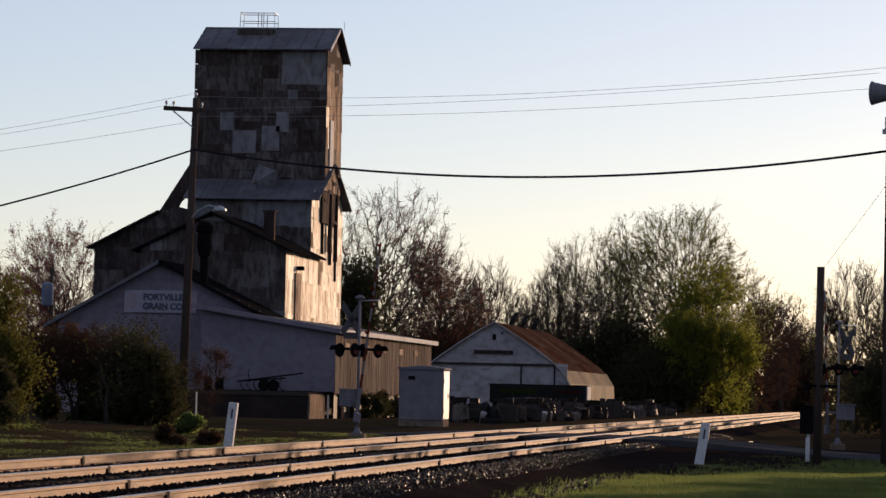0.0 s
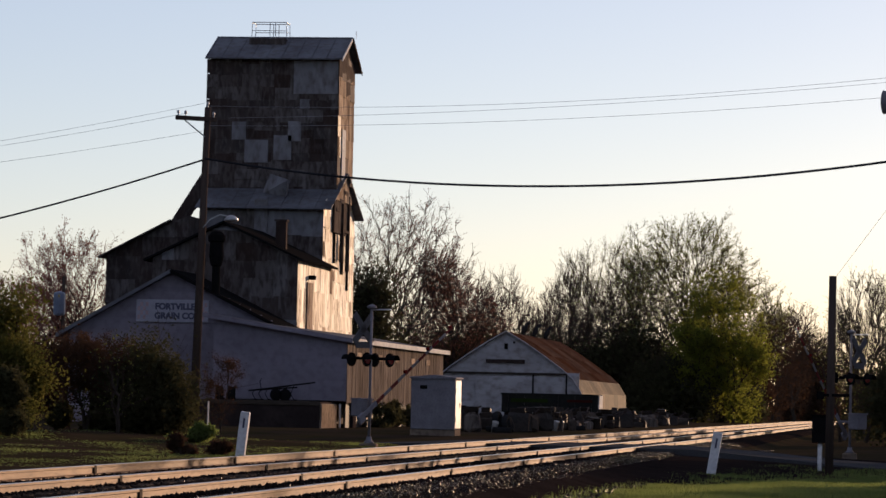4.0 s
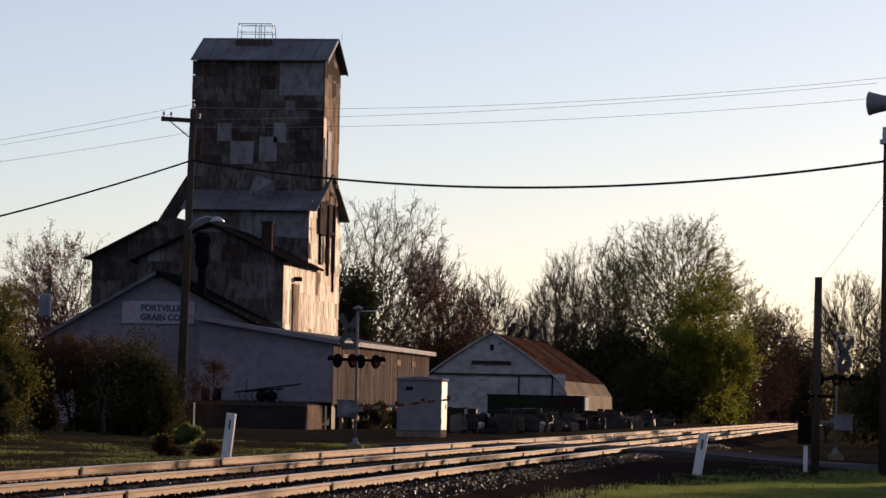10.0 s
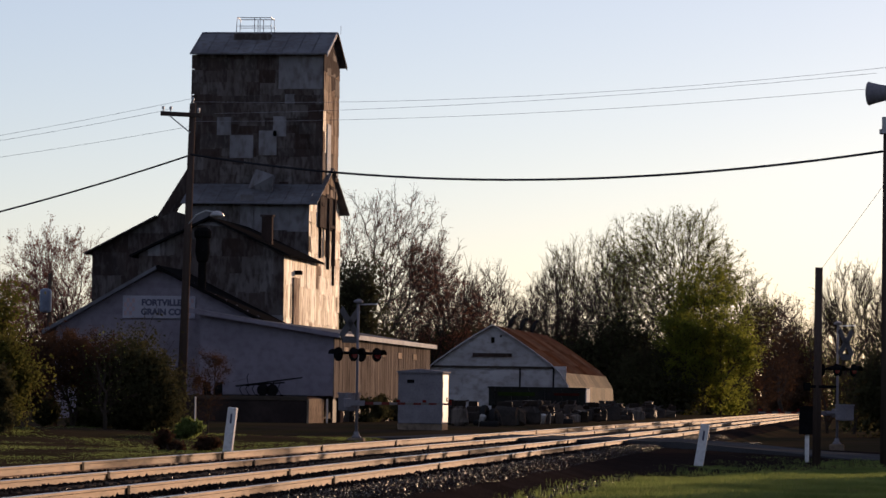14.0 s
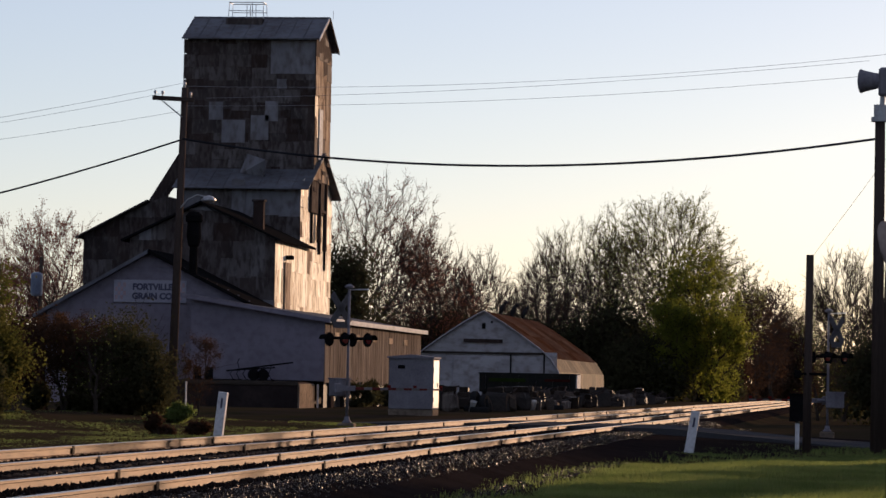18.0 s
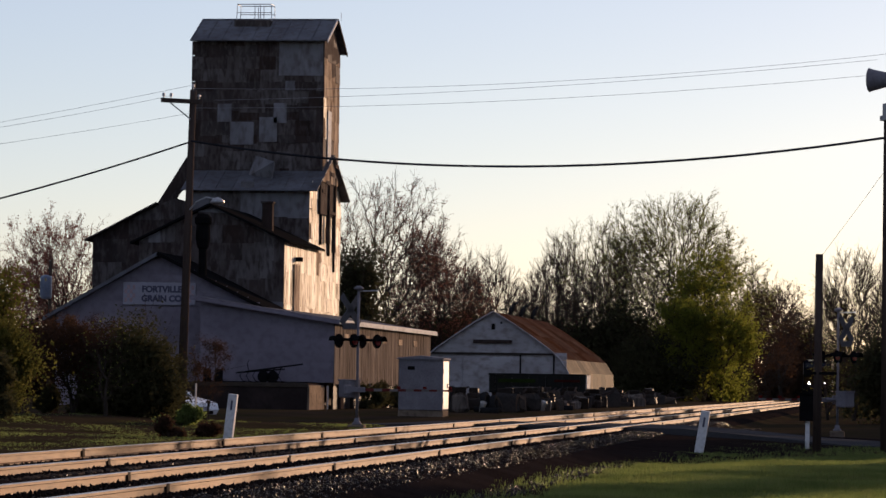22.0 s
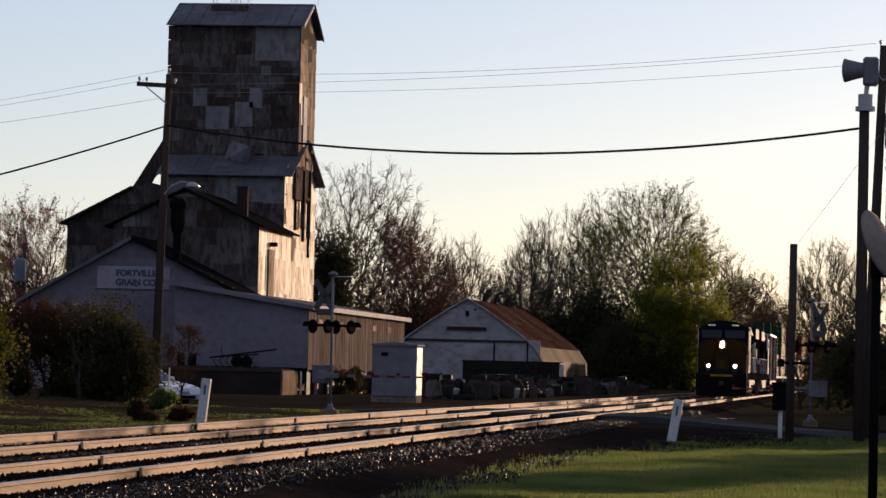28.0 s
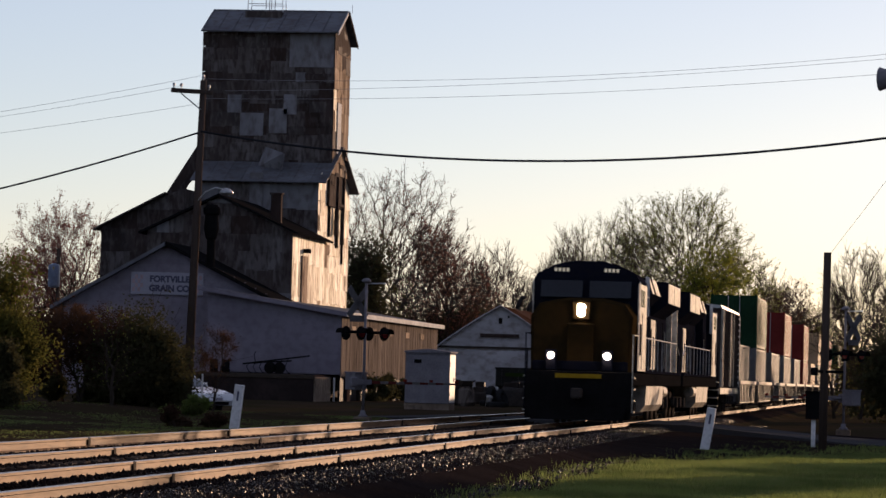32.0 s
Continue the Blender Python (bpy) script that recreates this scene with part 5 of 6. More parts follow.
# behind the elevator
tree(-40.6, 262, 18.0, 12.6, 15, M_BUDRED, 15000, 0.06, label="large bare tree with reddish buds", n=1000, low=0.25, lumps=13, upward=0.15, minr=0.018, twigs=4, twig_len=0.9)
tree(-36.6, 268, 13.4, 9.0, 16, M_BUDRED, 9000, 0.06, label="spreading bare tree with reddish buds", n=700, low=0.22, upward=0.15, minr=0.018, twigs=4, twig_len=0.9)
tree(-38.4, 320, 14.5, 8.0, 17, M_BUDRED, 1200, 0.07, label="bare tree with fine twigs", low=0.25, n=620, upward=0.9, **FINE)
tree(-43.3, 322, 14.4, 9.6, 18, M_BUDRED, 1200, 0.07, label="bare tree with fine twigs", low=0.2, n=480, **FINE)
bush(-40.0, 250, 5.4, 12.0, 19, M_LEAFDARK, 11000, 0.15, "tall dark ivy covered evergreen", "evergreen", 4)
bush(-35.5, 276, 13, 6.4, 20, M_LEAFDARK, 11000, 0.17, "dark scrub behind the sheds", "undergrowth", 5)
bush(-44.0, 290, 14, 6.5, 22, M_LEAFDARK, 9000, 0.18, "dark scrub behind the sheds", "undergrowth", 5)
bush(-38.5, 300, 15, 8.0, 56, M_LEAFDARK, 12000, 0.17, "brownish scrub behind the sheds", "undergrowth", 5)
# far left
tree(-56.6, 230, 13.4, 9.6, 23, M_BUDRED, 20000, 0.065, label="rounded tree with red buds", twig=M_REDTWIG, n=820, low=0.25, lumps=11, minr=0.013, twigs=4, twig_len=0.8)
tree(-52.2, 236, 12.0, 7.6, 24, M_BUDRED, 12000, 0.065, label="small tree with red buds", twig=M_REDTWIG, low=0.2, n=480, minr=0.013, twigs=4, twig_len=0.8)
tree(-63.0, 245, 11.5, 6.0, 25, M_BUDRED, 1500, 0.07, label="slim bare tree with upright twigs", twig=M_REDTWIG, upward=1.3, low=0.2, **FINE)
tree(-67.0, 245, 11.0, 6.0, 26, M_BUDRED, 1500, 0.07, label="slim bare tree with upright twigs", twig=M_REDTWIG, upward=1.3, low=0.2, **FINE)
bush(-58, 225, 16, 5.0, 27, M_LEAFRUST, 9000, 0.17, "rusty brown scrub", "undergrowth", 4)
# right of the line
YOUNG = dict(minr=0.0105, upward=1.0, twig_len=0.7, twigs=4)
tree(-2.75, 191, 9.9, 4.8, 28, M_LEAFPALE, 1500, 0.05, label="bare young tree with opening leaves", trunks=3, low=0.15, n=620, **YOUNG)
tree(-0.4, 186, 9.6, 5.0, 29, M_LEAFPALE, 900, 0.05, label="bare young tree with opening leaves", trunks=3, low=0.15, n=520, **YOUNG)
tree(-4.2, 194, 8.0, 3.4, 30, M_LEAFPALE, 1200, 0.05, label="slim young tree with opening leaves", trunks=2, low=0.1, n=260, **YOUNG)
tree(3.0, 178, 9.5, 5.0, 31, M_LEAFPALE, 900, 0.05, label="bare young tree with opening leaves", trunks=3, low=0.15, n=320, **YOUNG)
bush(0.8, 172, 8.0, 4.6, 32, M_LEAFDARK, 14000, 0.12, "dark scrub beside the street", "undergrowth", 5)
bush(-2.9, 215, 3, 4.5, 33, M_LEAFDARK, 6000, 0.14, "dark scrub beside the line", "undergrowth", 14)
# hedges added along the right, out of the camera's view, to shade the ground from the low sun
for k, (x, y, h) in enumerate(((13.5, 104, 4.9), (13.5, 115, 6.2), (13, 123, 6.8), (13, 130, 7.2), (13.5, 139, 7.4), (13, 148, 7.3), (13, 157, 7.3), (13.5, 166, 6.9), (13, 175, 5.6), (13.5, 184, 5.8), (13, 193, 5.6))):
    bush(x, y, 3.0, h, 60 + k, M_LEAFDARK, 9000, 0.16, "unseen tall dark hedge added to shade the ground", "hedge", 9.5, "garden hedges")
# bare trees added out of view to throw dappled shade on the rails
yt = tree(6, 118, 7.5, 3.6, 90, M_LEAFPALE, 900, 0.07, label="unseen bare young tree added to dapple the rails", trunks=2, minr=0.012, low=0.25, n=160, twigs=3)
for x, y in ((5, 101), (8.5, 125)):
    copy_thing(yt, pose(x, y, gz(x, y) - 0.1, 0, 0, 37 * x))
# leafy trees, unseen, added for bands of shade across the lawn
lt = tree(13.5, 90.5, 7.4, 5.0, 91, M_LEAF, 5000, 0.12, label="unseen leafy young tree added to shade the lawn", low=0.45, n=200, minr=0.012)
for x, y in ((18, 109),):
    copy_thing(lt, pose(x, y, gz(x, y) - 0.1, 0, 0, 61 * x))
# unseen tall trees added behind and beside the camera to block sky light
back = tree(-8, -38, 17, 13, 80, M_LEAFDARK, 9000, 0.3, label="unseen tall dark leafy tree added to block sky light", n=160, low=0.12, twigs=2, minr=0.03)
r7 = random.Random(4)
for k in range(26):
    a = radians(172 + 6.6 * k)
    q = r7.uniform(42, 60)
    x, y = q * math.cos(a) - (12 if k < 8 else 0), q * math.sin(a) * 0.9 + 2
    copy_thing(back, pose(x, y, gz(x, y) - 0.1, 0, 0, r7.uniform(0, 360)))
for k in range(9):
    x, y = -52 - 3.5 * k, 40 + 13 * k
    copy_thing(back, pose(x, y, gz(x, y) - 0.1, 0, 0, r7.uniform(0, 360)))
for k in range(5):
    bush(-25.5, 164 + 5 * k, 1.2, 1.25, 100 + k, M_LEAFDARK, 2500, 0.07, "dark weeds below the shed wall", "weeds", 4.6, "weeds by the shed")
# foreground shrubs across the line
bush(-25.7, 95, 2.6, 4.3, 34, M_OLIVE, 30000, 0.05, "olive green rounded shrub in half shade", "bush", 3)
bush(-24.6, 92, 1.3, 2.2, 35, M_LEAFDARK, 12000, 0.05, "dark dull shrub with dry leaves", "bush", 2)
tree(-25.4, 104, 3.2, 4.6, 36, M_LEAFRUST, 24000, 0.045, label="dark spreading shrub tree with dry leaves", low=0.42, n=420, trunks=2, trunk_r=0.09, minr=0.006, twigs=4, twig_len=0.35)
bush(-26.1, 105, 2.1, 0.8, 57, M_LEAFDARK, 9000, 0.05, "low black green hedge under the shrubs", "hedge", 1.0)
bush(-23.4, 103.5, 3.1, 2.75, 37, M_LEAFDARK, 26000, 0.055, "dense dark shrub beside the street", "bush", 2.2)
tree(-21.3, 104.5, 2.7, 1.3, 38, M_LEAFRUST, 2600, 0.03, label="thin reddish young tree beside the street", low=0.35, n=60, trunks=2, trunk_r=0.03, minr=0.006, twig_len=0.25)
bush(-24.0, 105.5, 3.6, 2.3, 43, M_LEAFDARK, 26000, 0.06, "low dark thicket beside the street", "bush", 1.5)
tree(-23.7, 101, 3.2, 2.2, 39, M_LEAFPALE, 150, 0.045, label="small crooked tree with a few pale leaves", n=60, trunk_r=0.07, minr=0.007, twig_len=0.25)
bush(-20.9, 99.3, 1.9, 0.66, 40, M_BLADE, 9000, 0.05, "low bright green hedge in the sun", "hedge", 0.8)
bush(-18.15, 84.5, 0.85, 0.5, 41, M_LEAFRUST, 2500, 0.04, "small dark brown rounded shrub", "bush", 0.9, "small shrubs by the rails")
bush(-17.2, 84.8, 0.65, 0.42, 42, M_LEAFRUST, 2000, 0.04, "small dark brown rounded shrub", "bush", 0.7, "small shrubs by the rails")

# grass
gr = Shape()
r4 = random.Random(5)
for i in range(150000):
    if i % 6:
        x, y = r4.uniform(-6.6, 1.5), 44 + 56 * r4.random() ** 1.3
    else:
        x, y = r4.uniform(-27, -15.4), r4.uniform(66, 108)
    if abs((Vector((x, y, 0)) - RC).dot(RN)) < 4.6 and y > 80:
        continue
    if -16.2 < x < lawn_edge(y) + 0.5 * noise.noise(Vector((x, y * 0.5, 9))) and math.hypot(x + 4.8, y - 84.6) > 0.9 and r4.random() < 0.93:
        continue
    d = noise.noise(Vector((x * 0.5, y * 0.2, 3)))
    if x < -14 and r4.random() > 0.2 + 1.3 * d + (0.35 if x > -19.5 else 0):
        continue
    h = (0.04 + 0.07 * r4.random()) * (1.2 + d) * (1 if x > -10 else 0.32)
    z = gz(x, y) - 0.01
    a = r4.uniform(0, 3.14)
    w = 0.022
    k = len(gr.v)
    for b in range(3):
        aa = a + b * 1.1
        ox, oy = r4.uniform(-0.06, 0.06), r4.uniform(-0.06, 0.06)
        k = len(gr.v)
        gr.v += [(x + ox - w * math.cos(aa) * 0.5, y + oy - w * math.sin(aa) * 0.5, z), (x + ox + w * math.cos(aa) * 0.5, y + oy + w * math.sin(aa) * 0.5, z),
                 (x + ox + r4.uniform(-0.05, 0.05), y + oy + r4.uniform(-0.05, 0.05), z + h)]
        gr.f.append((k, k + 1, k + 2))
whole("grass", gr, M_BLADE, "short uneven green grass", "grass", kind="stuff")

# ---- clutter along the line ----
R5 = random.Random(9)


def drum(x, y, z):
    d = thing("drum", (x, y, z), "pale plastic drum standing in a stack", "drum", "stacked drums")
    part("body", Shape().lathe((0, 0, 0), [(0.19, 0), (0.24, 0.02), (0.26, 0.07), (0.25, 0.19), (0.27, 0.21), (0.25, 0.24), (0.26, 0.39), (0.23, 0.43), (0.1, 0.44)], 16), M_DRUM, d, smooth=True)
    part("rim", Shape().lathe((0, 0, 0.42), [(0.22, 0), (0.25, 0.005), (0.25, 0.03), (0.22, 0.03)], 16), M_DRUM, d)


for x, y in ((-18.95, 165.0), (-18.42, 164.2)):
    for k in range(2):
        drum(x, y, gz(x, y) - 0.02 + 0.46 * k)
# small pale pails added to stand for sunlit glints among the scrap
for k, (x, y, w) in enumerate(((-17.9, 166, 0.17), (-17.55, 168, 0.13), (-17.7, 172, 0.2), (-18.0, 181, 0.2), (-17.6, 190, 0.16), (-18.6, 152, 0.14))):
    pa = thing("pail", pose(x, y, gz(x, y), 0, 12 if k % 2 else 0, 0), "pale pail added for a sunlit glint in the scrap", "pail", "pails in the scrap")
    part("body", Shape().lathe((0, 0, 0), [(w * 0.8, 0), (w, 0.4), (w * 1.08, 0.41), (w * 1.08, 0.46), (w * 0.9, 0.47)], 14), M_DRUM, pa, smooth=True)
    part("lid", Shape().lathe((0, 0, 0.47), [(w * 1.05, 0), (w * 1.05, 0.03), (w * 0.3, 0.05)], 14), M_DRUM, pa)


def tyre(x, y, z, r, tilt, turn):
    d = thing("tyre", pose(x, y, z, tilt, 0, turn), "worn black tyre in a heap", "tyre", "heap of tyres")
    part("carcass", Shape().lathe((0, 0, 0), [(r * 0.55, -0.1), (r * 0.9, -0.13), (r, -0.08), (r, 0.08), (r * 0.9, 0.13), (r * 0.55, 0.1), (r * 0.6, 0)], 18), M_TYRE, d, smooth=True)


for k in range(16):
    x, y = R5.uniform(-19.2, -17.2), R5.uniform(150, 215)
    lean, rr = R5.choice((0, 70, 85)), R5.uniform(0.35, 0.5)
    tyre(x, y, gz(x, y) + (0.11 if lean == 0 else rr * 0.93), rr, lean, R5.uniform(0, 90))
for k in range(110):
    y = R5.uniform(150, 268)
    x = -17.3 - R5.random() ** 1.4 * 4.5
    h = R5.uniform(0.3, 0.95)
    w = R5.uniform(0.3, 1.0)
    c = thing("scrap_block", pose(x, y, gz(x, y), 0, R5.uniform(-5, 5), R5.uniform(0, 90)), R5.choice((
        "dark scrap machine part lying by the line", "weathered timber block by the line", "old dark crate by the line")), "scrap", "scrap along the line")
    lump = Shape().box(-w / 2, w / 2, -w / 2, w / 2, -0.05, h, min(w, h) * R5.uniform(0.08, 0.3))
    lump.v = [(p + w * R5.uniform(-0.1, 0.1), q + w * R5.uniform(-0.1, 0.1), z + (h * R5.uniform(-0.14, 0.1) if z > 0.1 else 0)) for p, q, z in lump.v]
    part("block", lump, R5.choice((M_JUNK, M_JUNK, M_TIE, M_UNDER, M_PLANK)), c)
    if k % 2:
        part("cap", Shape().box(-w * 0.4, w * 0.3, -w * 0.3, w * 0.4, h, h + 0.25, 0.03), M_JUNK, c)
    if k % 3 == 0:
        part("bar", Shape().tube((-w, 0, h * 0.4), (w * 1.3, 0.1, h * 1.25), 0.04), M_RUSTTIN, c)
tl = thing("dump_trailer", (-22.6, 215, 0.45), "dark flat sided trailer parked before the barn", "trailer")
part("body", Shape().box(-3.1, 2.95, -1.2, 1.2, 0.75, 1.9, 0.04), M_TRAILER, tl)
part("top_rail", Shape().box(-3.15, 3.0, -1.25, -1.15, 1.86, 1.96).box(-3.15, 3.0, 1.15, 1.25, 1.86, 1.96), M_TRAILER, tl)
# trailer's sunlit end, its brightness given by a pale colour
part("tail_gate", Shape().box(2.96, 3.03, -1.15, 1.15, 0.7, 1.9, 0.01), M_TRIM, tl, "tailgate paled as in sun")
for k in range(6):
    part("side_rib", Shape().box(-2.8 + k * 1.05, -2.7 + k * 1.05, -1.26, -1.2, 0.8, 1.86), M_TRAILER, tl)
for x in (-1.9, -0.9, 1.9):
    for y in (-1.0, 1.0):
        part("wheel", Shape().lathe((x, y, 0.42), [(0.12, -0.14), (0.38, -0.14), (0.45, -0.09), (0.45, 0.09), (0.38, 0.14), (0.12, 0.14)], 16, "y"), M_TYRE, tl)
part("chassis", Shape().box(-3.0, 2.8, -0.5, 0.5, 0.5, 0.76), M_UNDER, tl)
part("side_band", Shape().box(-2.5, -0.2, -1.275, -1.262, 1.4, 1.62), mat("dim_green_band", (0.02, 0.034, 0.008), rough=0.5, bump=0), tl, "dim green band")
part("side_band", Shape().box(1.0, 2.6, -1.275, -1.262, 1.45, 1.6), mat("dim_red_band", (0.05, 0.012, 0.01), rough=0.5, bump=0), tl, "dim red band")

im = thing("farm_implement", (-29.4, 155.6, 1.62), "dark iron farm implement with tines standing on the dock", "farm implement")
part("beam", Shape().tube((-1.0, 0, 0.42), (2.1, 0, 0.86), 0.035), M_BLACK, im)
part("rear_beam", Shape().tube((-0.9, 0.4, 0.45), (1.2, 0.4, 0.62), 0.035), M_BLACK, im)
for k in range(7):
    x = -0.7 + 0.3 * k
    part("tine", Shape().line([(x, 0, 0.46 + 0.042 * k), (x - 0.12, -0.05, 0.3), (x + 0.02, -0.05, 0.06), (x + 0.14, -0.05, 0.02)], 0.02, 5), M_BLACK, im)
for x in (0.3, 0.75):
    wh = part("wheel", Shape().lathe((x, -0.15, 0.27), [(0.21, -0.03), (0.27, -0.03), (0.27, 0.03), (0.21, 0.03)], 16, "y"), M_BLACK, im)
    for q in range(3):
        an = q * 1.047
        part("spoke", Shape().tube((x - 0.22 * math.cos(an), -0.15, 0.27 - 0.22 * math.sin(an)), (x + 0.22 * math.cos(an), -0.15, 0.27 + 0.22 * math.sin(an)), 0.012, 0.012, 5), M_BLACK, wh)
part("lever", Shape().line([(-0.4, 0.1, 0.4), (-0.5, 0.1, 0.85), (-0.42, 0.1, 1.0)], 0.02, 5), M_BLACK, im)
for k, x in enumerate((-31.75, -31.2)):
    ch = thing("old_drum", (x, 155.6, 1.62), "dark steel drum standing on the dock", "drum", "dark drums")
    part("body", Shape().lathe((0, 0, 0), [(0.19, 0), (0.2, 0.03), (0.19, 0.2), (0.205, 0.22), (0.19, 0.24), (0.19, 0.5), (0.18, 0.55)], 16), M_BLACK, ch, smooth=True)
    part("lid", Shape().lathe((0, 0, 0.55), [(0.2, 0), (0.2, 0.03), (0.02, 0.04)], 16), M_BLACK, ch)
wp = thing("reflector_post", pose(-20.94, 101.0, 0.72, 0, 0, -16), "thin white reflector post", "post")
part("shaft", Shape().box(-0.012, 0.012, -0.035, 0.035, -0.2, 0.85), M_TRIM, wp)


# ---- cars ----


def car(label, m, paint):
    c = thing("car", m, label, "car")
    # x forward; outline of the side
    body = [(-2.3, 0.35), (2.25, 0.32), (2.36, 0.5), (2.3, 0.72), (1.9, 0.84), (1.25, 0.95), (-1.9, 1.08), (-2.3, 0.95), (-2.36, 0.6)]
    s = Shape()
    rows = []
    for y, k in ((-0.92, 0.97), (-0.86, 1.0), (0.86, 1.0), (0.92, 0.97)):
        rows.append([(x * k, y, z if abs(y) < 0.9 else min(z, 0.35 + (z - 0.35) * 0.86)) for x, z in body])
    n = len(body)
    for a in rows:
        s.v += a
    for i in range(3):
        for j in range(n):
            s.f.append((i * n + j, i * n + (j + 1) % n, i * n + n + (j + 1) % n, i * n + n + j))
    s.f += [tuple(range(n)), tuple(range(4 * n - 1, 3 * n - 1, -1))]
    part("body", s, paint, c, "glossy painted body", smooth=False)
    cab = [(1.15, 0.95), (0.35, 1.42), (-0.4, 1.46), (-1.2, 1.3), (-2.0, 1.06)]
    s = Shape()
    s.v += [(x, -0.8 + 0.28 * (z - 0.95), z) for x, z in cab] + [(x, 0.8 - 0.28 * (z - 0.95), z) for x, z in cab]
    s.f += [tuple(range(5)), tuple(range(9, 4, -1))] + [(i, 5 + i, 6 + i, i + 1) for i in range(4)] + [(4, 9, 5, 0)]
    part("glasshouse", s, M_CARGLASS, c, "dark glass cabin")
    part("roof", Shape().slab([(0.36, -0.64, 1.435), (0.36, 0.64, 1.435), (-0.42, 0.64, 1.478), (-0.42, -0.64, 1.478)], 0.02), paint, c)
    for y in (-0.72, 0.72):
        part("pillar", Shape().tube((1.12, y * 1.1, 0.96), (0.36, y * 0.92, 1.43), 0.035).tube((-0.42, y * 0.92, 1.46), (-1.95, y * 1.05, 1.07), 0.04), paint, c)
        part("headlamp", Shape().box(1.95, 2.2, y * 0.92 - 0.14, y * 0.92 + 0.14, 0.68, 0.78, 0.02), M_CARGLASS, c)
        part("mirror", Shape().box(0.7, 0.88, y * 1.35 - 0.1, y * 1.35 + 0.1, 0.98, 1.12, 0.03), paint, c)
        for x in (-1.45, 1.45):
            w = part("wheel", Shape().lathe((x, y * 1.12, 0.34), [(0.2, -0.11), (0.32, -0.11), (0.34, -0.07), (0.34, 0.07), (0.32, 0.11), (0.2, 0.11)], 18, "y"), M_TYRE, c)
            part("rim", Shape().lathe((x, y * 1.13, 0.34), [(0.03, -0.1), (0.22, -0.1), (0.22, 0.1), (0.03, 0.1)], 12, "y"), M_STEEL, w)
    part("lower_grille", Shape().box(2.2, 2.345, -0.6, 0.6, 0.34, 0.46, 0.01), M_BLACK, c)
    part("plate_bar", Shape().box(2.34, 2.36, -0.25, 0.25, 0.5, 0.6), M_SIGNW, c)
    return c


CAR_TURN = math.degrees(math.atan2(RD.y, RD.x))
car_a = car("white hatchback sedan waiting at the lowered gate", pose(-60, 141, 0.6, 0, 0, CAR_TURN), M_CARWHITE)

# ---- train ----


def bogie(parent, x, y, n, gap, dark):
    f = part("truck", Shape().box(x - 1.1, x - 0.95, y - gap - 0.5, y + gap + 0.5, 0.45, 0.75, 0.04).box(x + 0.95, x + 1.1, y - gap - 0.5, y + gap + 0.5, 0.45, 0.75, 0.04)
             .box(x - 1.0, x + 1.0, y - 0.25, y + 0.25, 0.4, 0.7), dark, parent, "sooty truck frame")
    for k in range(n):
        yy = y + (k - (n - 1) / 2) * gap
        for sx in (-0.76, 0.76):
            part("wheel", Shape().lathe((x + sx, yy, 0.52), [(0.1, -0.07), (0.46, -0.06), (0.52, -0.04), (0.52, 0.07), (0.1, 0.08)], 20, "x"), M_UNDER, f)
            part("axle_box", Shape().box(x + sx * 1.42 - 0.12, x + sx * 1.42 + 0.12, yy - 0.2, yy + 0.2, 0.38, 0.74, 0.03), M_UNDER, f)
    return f


